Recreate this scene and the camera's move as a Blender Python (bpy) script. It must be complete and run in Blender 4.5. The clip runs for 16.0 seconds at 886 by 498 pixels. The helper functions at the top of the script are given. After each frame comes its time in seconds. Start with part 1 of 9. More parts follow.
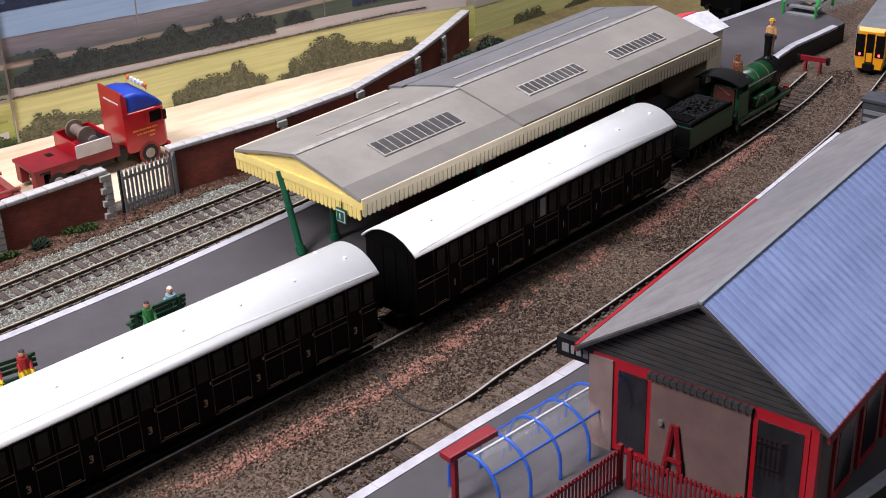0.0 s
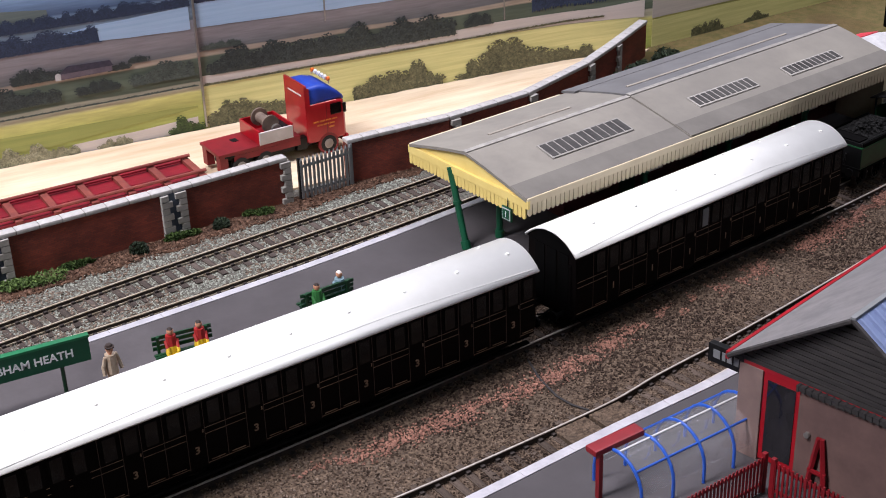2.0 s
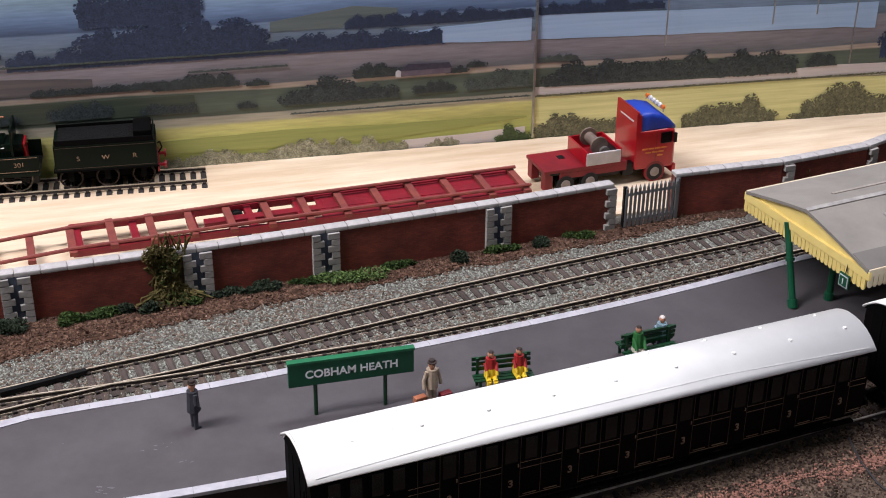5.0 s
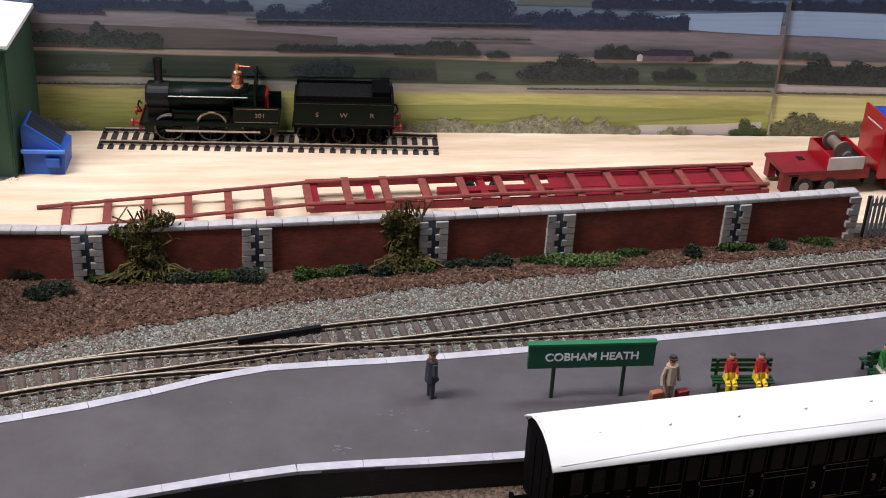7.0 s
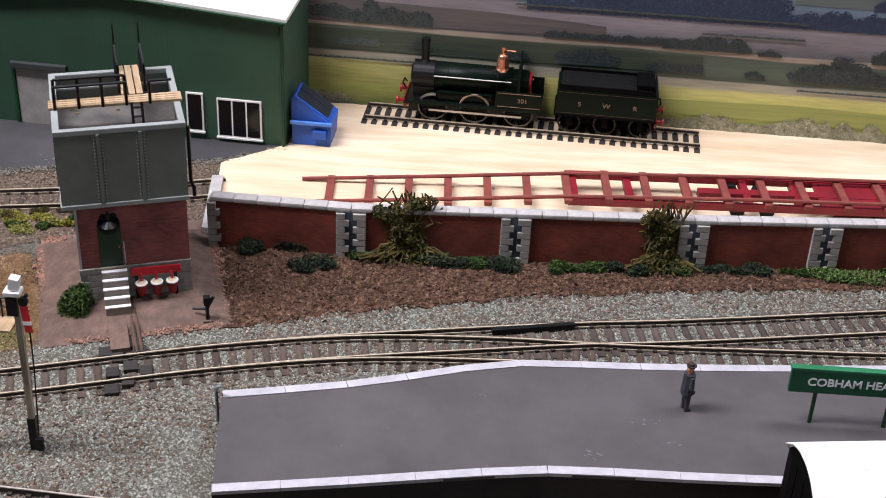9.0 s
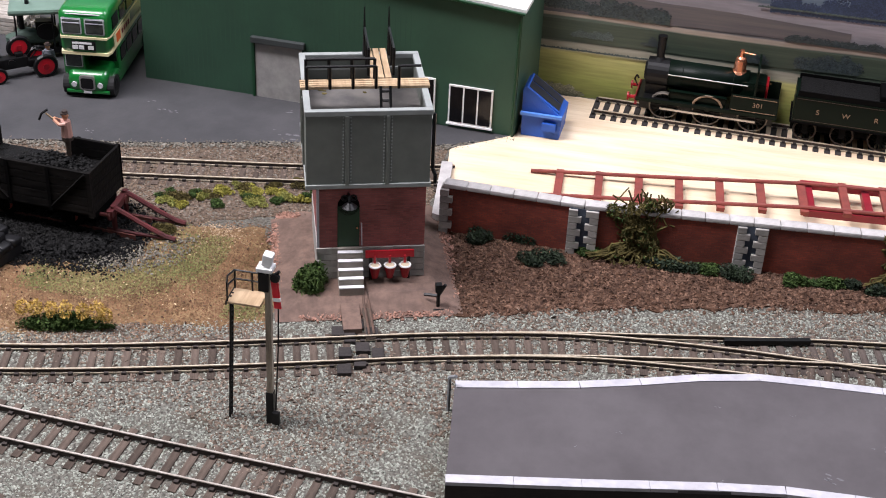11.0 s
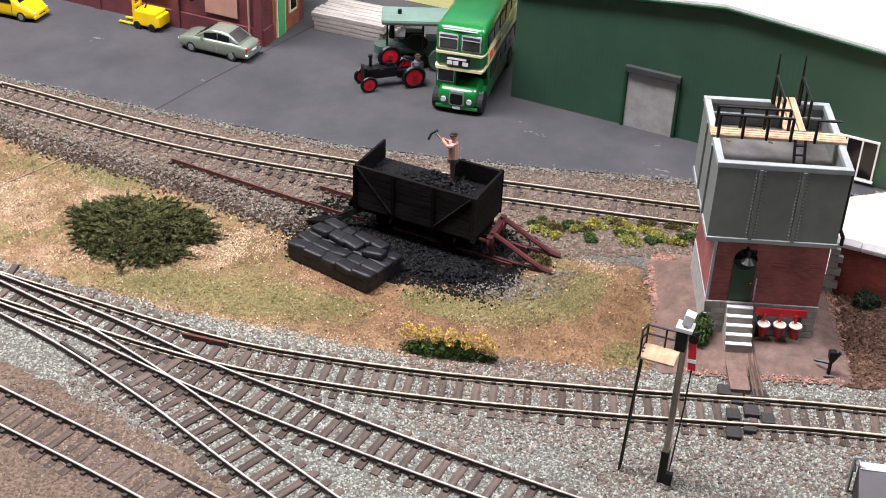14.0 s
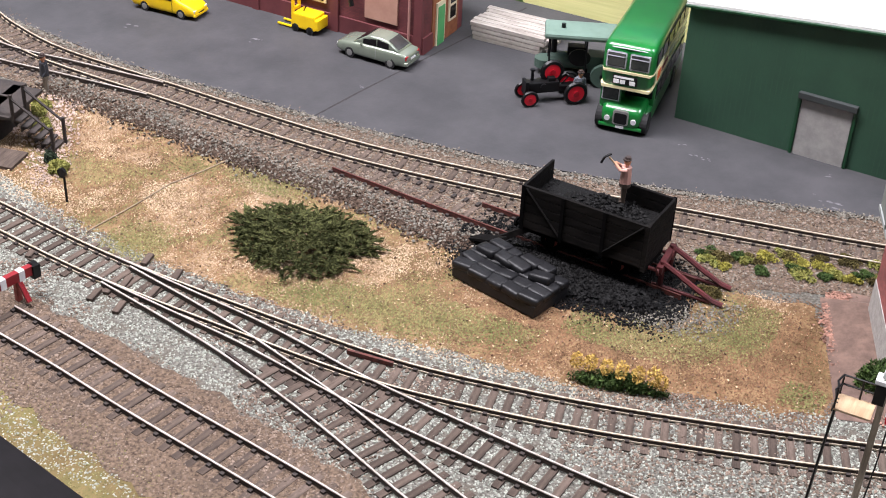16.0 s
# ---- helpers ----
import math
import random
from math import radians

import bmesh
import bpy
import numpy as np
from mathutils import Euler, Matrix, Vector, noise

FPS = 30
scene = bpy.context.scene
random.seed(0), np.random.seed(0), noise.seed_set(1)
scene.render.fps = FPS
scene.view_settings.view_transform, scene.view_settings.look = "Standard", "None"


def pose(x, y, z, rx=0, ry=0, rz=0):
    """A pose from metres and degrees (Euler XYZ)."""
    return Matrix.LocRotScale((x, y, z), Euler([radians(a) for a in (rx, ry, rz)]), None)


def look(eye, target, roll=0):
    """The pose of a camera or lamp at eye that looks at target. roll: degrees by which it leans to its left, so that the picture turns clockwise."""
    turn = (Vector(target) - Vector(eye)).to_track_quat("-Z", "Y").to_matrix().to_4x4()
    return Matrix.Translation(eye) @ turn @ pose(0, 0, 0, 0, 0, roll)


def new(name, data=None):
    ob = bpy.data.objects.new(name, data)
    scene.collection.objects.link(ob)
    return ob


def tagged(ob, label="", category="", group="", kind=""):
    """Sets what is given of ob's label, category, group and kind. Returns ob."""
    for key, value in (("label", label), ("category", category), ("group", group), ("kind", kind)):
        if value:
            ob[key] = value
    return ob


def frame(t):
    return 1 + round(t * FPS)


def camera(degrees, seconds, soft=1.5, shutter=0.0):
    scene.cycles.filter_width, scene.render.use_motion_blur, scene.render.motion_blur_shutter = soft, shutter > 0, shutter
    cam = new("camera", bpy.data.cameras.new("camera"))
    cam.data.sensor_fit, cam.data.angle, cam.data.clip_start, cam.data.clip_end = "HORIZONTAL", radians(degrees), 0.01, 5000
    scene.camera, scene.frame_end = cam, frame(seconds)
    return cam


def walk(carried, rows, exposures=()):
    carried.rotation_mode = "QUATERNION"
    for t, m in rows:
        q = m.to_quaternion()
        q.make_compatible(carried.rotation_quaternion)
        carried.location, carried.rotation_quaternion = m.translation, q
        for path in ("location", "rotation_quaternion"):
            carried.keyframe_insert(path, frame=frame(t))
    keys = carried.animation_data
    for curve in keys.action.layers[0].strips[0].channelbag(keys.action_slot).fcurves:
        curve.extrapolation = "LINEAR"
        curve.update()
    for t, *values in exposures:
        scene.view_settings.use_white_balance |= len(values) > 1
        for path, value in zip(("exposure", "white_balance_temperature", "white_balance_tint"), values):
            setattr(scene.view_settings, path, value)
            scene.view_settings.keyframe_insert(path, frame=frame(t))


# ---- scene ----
cam = camera(35.43, 16.0, soft=1.0)
PATH = [
    (0, (-0.04255, -0.02595, 0.32819), (-0.76988, 0.48271, -0.13252), -2.040),
    (0.5, (-0.03692, -0.03113, 0.33434), (-0.78400, 0.44962, -0.12472), -2.239),
    (1, (-0.02984, -0.03126, 0.33643), (-0.79469, 0.42578, -0.11757), -2.101),
    (1.5, (-0.02854, -0.03459, 0.33714), (-0.80519, 0.40016, -0.11873), -1.581),
    (2, (-0.02542, -0.03411, 0.33387), (-0.81782, 0.37379, -0.11968), -1.907),
    (2.5, (-0.01946, -0.04358, 0.33536), (-0.81998, 0.34816, -0.11818), -1.436),
    (3, (-0.02355, -0.04756, 0.33581), (-0.83791, 0.31611, -0.11646), -0.712),
    (3.5, (-0.03451, -0.05583, 0.33758), (-0.85957, 0.28142, -0.11579), 0.198),
    (4, (-0.04332, -0.05731, 0.34426), (-0.88330, 0.24012, -0.10957), 0.505),
    (6.5, (-0.06190, -0.08367, 0.35855), (-0.92352, 0.07559, -0.12337), 2.131),
    (7, (-0.06847, -0.09782, 0.35516), (-0.93361, 0.02638, -0.13074), 3.081),
    (7.5, (-0.07994, -0.09456, 0.35744), (-0.94151, -0.00893, -0.14292), 2.966),
    (8, (-0.08300, -0.09975, 0.35768), (-0.94155, -0.05856, -0.15338), 2.528),
    (8.5, (-0.08127, -0.10581, 0.36170), (-0.94011, -0.10215, -0.15053), 2.574),
    (9, (-0.07927, -0.11912, 0.36733), (-0.93507, -0.14847, -0.14915), 2.696),
    (11.5, (-0.08351, -0.16691, 0.36785), (-0.90860, -0.34215, -0.16929), 2.772),
    (12, (-0.08475, -0.18435, 0.36622), (-0.89600, -0.39350, -0.17979), 2.757),
    (12.5, (-0.08571, -0.19622, 0.36435), (-0.88468, -0.43519, -0.18750), 2.739),
    (13, (-0.08451, -0.20447, 0.36759), (-0.88093, -0.46808, -0.17666), 2.257),
    (13.5, (-0.08286, -0.21927, 0.37045), (-0.87390, -0.50143, -0.17237), 2.295),
    (14, (-0.08713, -0.23245, 0.37513), (-0.87311, -0.53088, -0.16634), 2.563),
    (14.5, (-0.08915, -0.24661, 0.37613), (-0.86845, -0.56025, -0.16639), 2.599),
    (15, (-0.09106, -0.25528, 0.37686), (-0.86237, -0.58753, -0.16599), 2.715),
    (15.5, (-0.09492, -0.26104, 0.37519), (-0.85653, -0.60889, -0.17157), 2.444),
    (16, (-0.09050, -0.27208, 0.37636), (-0.84659, -0.63148, -0.17059), 2.991),
]
walk(cam, [(t, look(eye, aim, roll)) for t, eye, aim, roll in PATH], exposures=[(0.0, -0.06), (1.0, -0.1), (3.5, -0.32), (6.5, -0.52), (8.0, -0.48), (9.0, -0.36), (11.5, -0.12), (12.5, 0.02), (14.0, 0.27), (16.0, 0.27)])


# ---- world and lights: a club room lit by ceiling panels ----
MM = 0.001
world = bpy.data.worlds.new("room_air")
scene.world = world
world.use_nodes = True
world.node_tree.nodes["Background"].inputs[0].default_value = (0.9, 0.95, 1.0, 1)
world.node_tree.nodes["Background"].inputs[1].default_value = 0.012


def ceiling_lamp(x, y, z, sx, sy, watts, colour):
    data = bpy.data.lights.new("ceiling_lamp", "AREA")
    data.shape, data.size, data.size_y, data.energy, data.color = "RECTANGLE", sx, sy, watts, colour
    lamp = new("ceiling_lamp", data)
    lamp.matrix_world = pose(x, y, z)
    return lamp


ceiling_lamp(-0.86, 0.6, 1.38, 0.36, 1.2, 22.5, (1.0, 0.98, 1.12))
ceiling_lamp(-0.42, -1.0, 1.38, 0.3, 1.2, 58, (1.02, 0.98, 1.05))
ceiling_lamp(0.9, 0.6, 1.38, 0.3, 1.2, 7.5, (0.9, 0.96, 1.1))
scene.view_settings.exposure = 0.0


# ---- materials ----
def srgb(r, g, b):
    return tuple((c / 255 / 12.92) if c / 255 <= 0.04045 else ((c / 255 + 0.055) / 1.055) ** 2.4 for c in (r, g, b)) + (1.0,)


def mat(name, a, b=None, scale=200.0, rough=0.6, metal=0.0, bump=0.0, bump_scale=None, c=None, spot=0.0, detail=6.0, vary=0.0, coat=0.0, stretch=None, lo=0.35, hi=0.65, spec=0.5):
    """Two colours mixed by noise at a scale per metre, a third in coarse blotches, and fine relief."""
    m = bpy.data.materials.new(name)
    m.use_nodes = True
    n, l = m.node_tree.nodes, m.node_tree.links
    bsdf = n["Principled BSDF"]
    bsdf.inputs["Roughness"].default_value = rough
    bsdf.inputs["Metallic"].default_value = metal
    bsdf.inputs["Coat Weight"].default_value = coat
    bsdf.inputs["Specular IOR Level"].default_value = spec
    geo = n.new("ShaderNodeTexCoord")
    co = geo.outputs["Object"]
    if stretch:
        mp = n.new("ShaderNodeMapping")
        mp.inputs["Scale"].default_value = stretch
        l.new(co, mp.inputs["Vector"])
        co = mp.outputs[0]
    fine = n.new("ShaderNodeTexNoise")
    fine.inputs["Scale"].default_value, fine.inputs["Detail"].default_value, fine.inputs["Roughness"].default_value = scale, detail, 0.65
    l.new(co, fine.inputs["Vector"])
    ramp = n.new("ShaderNodeMapRange")
    ramp.inputs[1].default_value, ramp.inputs[2].default_value = lo, hi
    l.new(fine.outputs["Fac"], ramp.inputs[0])
    mix = n.new("ShaderNodeMix")
    mix.data_type = "RGBA"
    mix.inputs[6].default_value, mix.inputs[7].default_value = a, b or a
    l.new(ramp.outputs[0], mix.inputs[0])
    out = mix.outputs[2]
    if c:
        coarse = n.new("ShaderNodeTexNoise")
        coarse.inputs["Scale"].default_value, coarse.inputs["Detail"].default_value = scale / 9, 4
        l.new(geo.outputs["Object"], coarse.inputs["Vector"])
        r2 = n.new("ShaderNodeMapRange")
        r2.inputs[1].default_value, r2.inputs[2].default_value, r2.inputs[4].default_value = 0.5, 0.68, spot or 0.7
        l.new(coarse.outputs["Fac"], r2.inputs[0])
        m2 = n.new("ShaderNodeMix")
        m2.data_type = "RGBA"
        m2.inputs[7].default_value = c
        l.new(out, m2.inputs[6])
        l.new(r2.outputs[0], m2.inputs[0])
        out = m2.outputs[2]
    if vary:
        info = n.new("ShaderNodeObjectInfo")
        isl = n.new("ShaderNodeNewGeometry")
        add = n.new("ShaderNodeMath")
        add.operation = "ADD"
        l.new(info.outputs["Random"], add.inputs[0])
        l.new(isl.outputs["Random Per Island"], add.inputs[1])
        fr = n.new("ShaderNodeMath")
        fr.operation = "FRACT"
        l.new(add.outputs[0], fr.inputs[0])
        val = n.new("ShaderNodeMapRange")
        val.inputs[3].default_value, val.inputs[4].default_value = 1 - vary, 1 + vary
        l.new(fr.outputs[0], val.inputs[0])
        hsv = n.new("ShaderNodeHueSaturation")
        l.new(val.outputs[0], hsv.inputs["Value"])
        l.new(out, hsv.inputs["Color"])
        out = hsv.outputs[0]
    l.new(out, bsdf.inputs["Base Color"])
    if bump:
        bn = n.new("ShaderNodeTexNoise")
        bn.inputs["Scale"].default_value, bn.inputs["Detail"].default_value = bump_scale or scale * 2, 5
        l.new(co, bn.inputs["Vector"])
        bp = n.new("ShaderNodeBump")
        bp.inputs["Strength"].default_value, bp.inputs["Distance"].default_value = bump, 0.001
        l.new(bn.outputs["Fac"], bp.inputs["Height"])
        l.new(bp.outputs[0], bsdf.inputs["Normal"])
    return m


def glow(name, colour, strength):
    m = bpy.data.materials.new(name)
    m.use_nodes = True
    b = m.node_tree.nodes["Principled BSDF"]
    b.inputs["Base Color"].default_value = colour
    b.inputs["Emission Color"].default_value = colour
    b.inputs["Emission Strength"].default_value = strength
    return m


def glass(name, tint, rough=0.05):
    m = bpy.data.materials.new(name)
    m.use_nodes = True
    b = m.node_tree.nodes["Principled BSDF"]
    b.inputs["Base Color"].default_value = tint
    b.inputs["Transmission Weight"].default_value = 0.9
    b.inputs["Roughness"].default_value = rough
    b.inputs["IOR"].default_value = 1.2
    return m


def brick_mat(name, a, b, mortar, bw, bh, axis="y", bump=0.25):
    """Small bricks on an upright face that runs along the local y or x axis. Sizes in mm."""
    m = bpy.data.materials.new(name)
    m.use_nodes = True
    n, l = m.node_tree.nodes, m.node_tree.links
    tc = n.new("ShaderNodeTexCoord")
    sep = n.new("ShaderNodeSeparateXYZ")
    com = n.new("ShaderNodeCombineXYZ")
    add = n.new("ShaderNodeMath")
    add.operation = "ADD"
    l.new(tc.outputs["Object"], sep.inputs[0])
    l.new(sep.outputs["X"], add.inputs[0])
    l.new(sep.outputs["Y"], add.inputs[1])
    l.new(add.outputs[0], com.inputs[0])
    l.new(sep.outputs["Z"], com.inputs[1])
    br = n.new("ShaderNodeTexBrick")
    br.inputs["Color1"].default_value, br.inputs["Color2"].default_value, br.inputs["Mortar"].default_value = a, b, mortar
    br.inputs["Scale"].default_value = 1.0
    br.inputs["Brick Width"].default_value, br.inputs["Row Height"].default_value, br.inputs["Mortar Size"].default_value = bw * MM, bh * MM, 0.1 * bh * MM
    l.new(com.outputs[0], br.inputs["Vector"])
    no = n.new("ShaderNodeTexNoise")
    no.inputs["Scale"].default_value, no.inputs["Detail"].default_value = 60, 6
    l.new(tc.outputs["Object"], no.inputs["Vector"])
    mr = n.new("ShaderNodeMapRange")
    mr.inputs[1].default_value, mr.inputs[2].default_value, mr.inputs[3].default_value, mr.inputs[4].default_value = 0.3, 0.7, 0.6, 1.25
    l.new(no.outputs["Fac"], mr.inputs[0])
    hsv = n.new("ShaderNodeHueSaturation")
    l.new(br.outputs["Color"], hsv.inputs["Color"])
    l.new(mr.outputs[0], hsv.inputs["Value"])
    bs = n["Principled BSDF"]
    bs.inputs["Roughness"].default_value = 0.75
    l.new(hsv.outputs[0], bs.inputs["Base Color"])
    bp = n.new("ShaderNodeBump")
    bp.inputs["Strength"].default_value, bp.inputs["Distance"].default_value = bump, 0.0004
    bp.invert = True
    l.new(br.outputs["Fac"], bp.inputs["Height"])
    l.new(bp.outputs[0], bs.inputs["Normal"])
    return m


BALLAST = mat("grey_ballast", srgb(55, 52, 48), srgb(123, 121, 113), 650, 0.95, bump=0.9, bump_scale=900, c=srgb(86, 78, 68), spot=0.7, spec=0.15)
STONE = mat("ballast_stone", srgb(134, 138, 128), srgb(160, 162, 152), 300, 0.95, vary=0.22, spec=0.1)
BROWN_BED = mat("brown_ballast", srgb(58, 48, 41), srgb(118, 101, 86), 600, 0.95, bump=0.9, bump_scale=900, c=srgb(78, 68, 60), spot=0.5, spec=0.1)
DIRTY_STONE = mat("dirty_grey_stone", srgb(128, 124, 115), srgb(100, 95, 87), 300, 0.95, vary=0.38, spec=0.1)
BROWN_STONE = mat("brown_ballast_stone", srgb(128, 113, 101), srgb(98, 86, 77), 300, 0.95, vary=0.4, spec=0.1)
BED_STONE = mat("dirty_bed_stone", srgb(88, 74, 64), srgb(58, 48, 41), 300, 0.95, vary=0.5, spec=0.08)
ORANGE_STONE = mat("copper_chippings", srgb(158, 114, 98), srgb(122, 86, 73), 300, 0.9, vary=0.35)
SOIL = mat("brown_soil", srgb(48, 35, 28), srgb(90, 66, 52), 500, 0.95, bump=1.0, bump_scale=700, c=srgb(64, 46, 36), spot=0.6, spec=0.1)
BARK = mat("bark_chip", srgb(112, 87, 72), srgb(66, 49, 41), 300, 0.9, vary=0.5, spec=0.15)
GRASS = mat("dry_grass", srgb(146, 120, 90), srgb(100, 80, 58), 110, 0.95, bump=0.8, bump_scale=900, c=srgb(96, 82, 54), spot=0.8, spec=0.05, detail=9)
GRASS_GREEN = mat("green_grass", srgb(98, 94, 60), srgb(122, 106, 74), 150, 0.95, bump=1.0, bump_scale=1100, c=srgb(96, 78, 56), spot=0.7, spec=0.05)
BLADE = mat("straw_fibre", srgb(190, 168, 142), srgb(142, 118, 96), 30, 0.9, vary=0.3, spec=0.05)
BLADE_GREEN = mat("green_fibre", srgb(104, 104, 66), srgb(134, 124, 86), 26, 0.9, vary=0.36, spec=0.05)
BLADE_BROWN = mat("brown_fibre", srgb(134, 102, 78), srgb(92, 68, 52), 40, 0.9, vary=0.34, spec=0.05)
COAL = mat("coal", srgb(4, 4, 4), srgb(17, 16, 16), 500, 0.6, bump=0.8, spec=0.18, vary=0.4)
TARMAC = mat("yard_tarmac", srgb(57, 57, 59), srgb(70, 69, 71), 26, 0.7, bump=0.14, bump_scale=500, c=srgb(50, 50, 52), spot=0.8, spec=0.3)
PLATFORM = mat("platform_tarmac", srgb(75, 71, 73), srgb(87, 83, 85), 25, 0.75, bump=0.08, bump_scale=400, c=srgb(68, 65, 67), spot=0.6, spec=0.2)
EDGE = mat("white_edging", srgb(212, 211, 212), srgb(188, 187, 190), 120, 0.7, bump=0.15)
PLAT_EDGE = mat("worn_platform_edging", srgb(186, 184, 189), srgb(158, 156, 163), 90, 0.75, bump=0.2, vary=0.05, c=srgb(140, 138, 144), spot=0.5)
LINING_DIM = mat("dull_lining", srgb(70, 54, 44), srgb(54, 42, 36), 100, 0.5)
EDGE_GREY = mat("pale_coping", srgb(196, 196, 202), srgb(170, 170, 178), 120, 0.7, bump=0.2, vary=0.12)
PLAT_SIDE = brick_mat("platform_brick", srgb(44, 34, 33), srgb(32, 27, 27), srgb(26, 24, 25), 3.0, 1.0)
SAND = mat("sandy_board", srgb(232, 214, 188), srgb(196, 170, 138), 40, 0.9, bump=0.35, bump_scale=220, c=srgb(188, 158, 126), spot=0.55, stretch=(2.6, 0.3, 1), spec=0.15, detail=9, lo=0.3, hi=0.75)
RAIL = mat("steel_rail_head", srgb(206, 198, 190), srgb(172, 162, 152), 200, 0.4, 0.35)
RAIL_SIDE = mat("rusty_rail_web", srgb(58, 46, 38), srgb(36, 30, 27), 300, 0.8, 0.1)
RAIL_BRASS = mat("nickel_rail_web", srgb(200, 188, 170), srgb(158, 142, 120), 300, 0.5, 0.1)
RAIL_RED = mat("red_rust_rail", srgb(98, 50, 42), srgb(66, 36, 31), 300, 0.75, 0.1)
SLEEPER = mat("brown_sleeper", srgb(92, 80, 72), srgb(66, 57, 51), 300, 0.9, bump=0.4, vary=0.3, stretch=(0.3, 2, 1), spec=0.2)
SLEEPER_GREY = mat("grey_sleeper", srgb(92, 82, 76), srgb(62, 55, 52), 300, 0.9, bump=0.4, vary=0.3, stretch=(0.3, 2, 1), spec=0.2)
SLEEPER_DARK = mat("black_sleeper", srgb(48, 42, 40), srgb(34, 30, 30), 300, 0.8, bump=0.3, vary=0.2)
CHAIR = mat("rail_chair", srgb(58, 48, 42), srgb(40, 34, 32), 300, 0.8)
WALL_BRICK = brick_mat("red_wall_brick", srgb(134, 59, 43), srgb(110, 46, 36), srgb(92, 53, 45), 3.0, 1.0, bump=0.4)
TOWER_BRICK = brick_mat("pink_tower_brick", srgb(164, 92, 88), srgb(138, 76, 74), srgb(132, 88, 86), 3.0, 1.0)
MAROON_BRICK = brick_mat("maroon_brick", srgb(112, 54, 56), srgb(98, 46, 50), srgb(92, 50, 52), 3.0, 1.0)
STONE_GREY = mat("quoin_stone", srgb(168, 164, 158), srgb(140, 136, 132), 200, 0.85, bump=0.3, vary=0.15)
BLUE_STONE = mat("blue_grey_stone", srgb(70, 78, 92), srgb(56, 62, 74), 200, 0.85, bump=0.3)
COPING = mat("pale_coping_stone", srgb(184, 180, 178), srgb(160, 156, 154), 150, 0.85, bump=0.3, vary=0.06)
WHITE_ROOF = mat("white_roof_paint", srgb(238, 238, 234), srgb(228, 228, 224), 30, 0.5, bump=0.03)
COACH = mat("dark_brown_coach_paint", srgb(12, 8, 8), srgb(7, 5, 5), 60, 0.6, spec=0.06)
COACH_BLACK = mat("black_underframe", srgb(9, 8, 9), srgb(6, 6, 6), 100, 0.8, spec=0.06)
LINING = mat("cream_lining", srgb(150, 124, 100), srgb(112, 92, 74), 100, 0.5)
SKY_GLASS = mat("dull_skylight_glass", srgb(84, 82, 80), srgb(58, 56, 56), 60, 0.3)
DARK_GLASS = mat("dark_window_glass", srgb(20, 18, 20), srgb(10, 10, 12), 20, 0.15, spec=0.3)
GREY_ROOF = mat("grey_felt_roof", srgb(142, 137, 128), srgb(128, 123, 116), 40, 0.85, bump=0.1, c=srgb(118, 114, 108), spot=0.6)
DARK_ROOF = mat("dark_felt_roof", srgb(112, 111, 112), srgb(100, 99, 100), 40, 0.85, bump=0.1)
CREAM = mat("cream_valance", srgb(246, 222, 140), srgb(236, 210, 126), 60, 0.5)
CREAM_PALE = mat("pale_cream_valance", srgb(222, 208, 180), srgb(206, 190, 160), 60, 0.55)
GREEN_PAINT = mat("green_paint", srgb(12, 84, 56), srgb(10, 74, 48), 60, 0.45)
DARK_GREEN = mat("dark_green_paint", srgb(16, 62, 34), srgb(12, 50, 28), 60, 0.4)
SHED_GREEN = mat("shed_green_sheet", srgb(44, 76, 57), srgb(38, 66, 50), 40, 0.6, bump=0.06, c=srgb(52, 82, 62), spot=0.5)
RED = mat("red_paint", srgb(160, 14, 30), srgb(140, 11, 25), 60, 0.35)
BRIGHT_RED = mat("bright_red_paint", srgb(206, 22, 44), srgb(184, 18, 36), 60, 0.4)
DARK_RED = mat("dark_red_paint", srgb(132, 16, 28), srgb(110, 13, 23), 60, 0.5)
RUST_RED = mat("red_brown_paint", srgb(134, 62, 52), srgb(108, 48, 42), 120, 0.7)
BLUE = mat("blue_paint", srgb(32, 66, 170), srgb(26, 54, 150), 60, 0.4)
SKIP_BLUE = mat("skip_blue_paint", srgb(36, 88, 178), srgb(30, 76, 160), 60, 0.5)
YELLOW = mat("yellow_paint", srgb(246, 206, 20), srgb(234, 190, 14), 60, 0.4)
WHITE = mat("white_paint", srgb(232, 232, 230), srgb(218, 218, 216), 60, 0.5)
BLACK = mat("black_paint", srgb(20, 20, 21), srgb(12, 12, 13), 60, 0.4, spec=0.25)
GREY = mat("grey_paint", srgb(128, 130, 132), srgb(112, 114, 116), 60, 0.5, bump=0.05)
TANK_GREY = mat("tank_grey_iron", srgb(116, 120, 114), srgb(102, 106, 101), 60, 0.6, bump=0.06, c=srgb(80, 84, 82), spot=0.5)
TANK_RIM = mat("tank_rim_grey", srgb(150, 154, 152), srgb(134, 138, 136), 60, 0.6)
TIMBER = mat("pale_timber", srgb(188, 162, 130), srgb(158, 132, 102), 120, 0.75, bump=0.2, stretch=(0.3, 3, 1))
OLD_TIMBER = mat("weathered_timber", srgb(172, 166, 158), srgb(132, 124, 116), 120, 0.8, bump=0.3, stretch=(3, 0.4, 1))
BRASS = mat("polished_brass", srgb(232, 170, 124), srgb(206, 138, 96), 60, 0.2, 0.9)
STEEL = mat("bright_steel", srgb(190, 188, 184), srgb(160, 158, 154), 100, 0.35, 0.8)
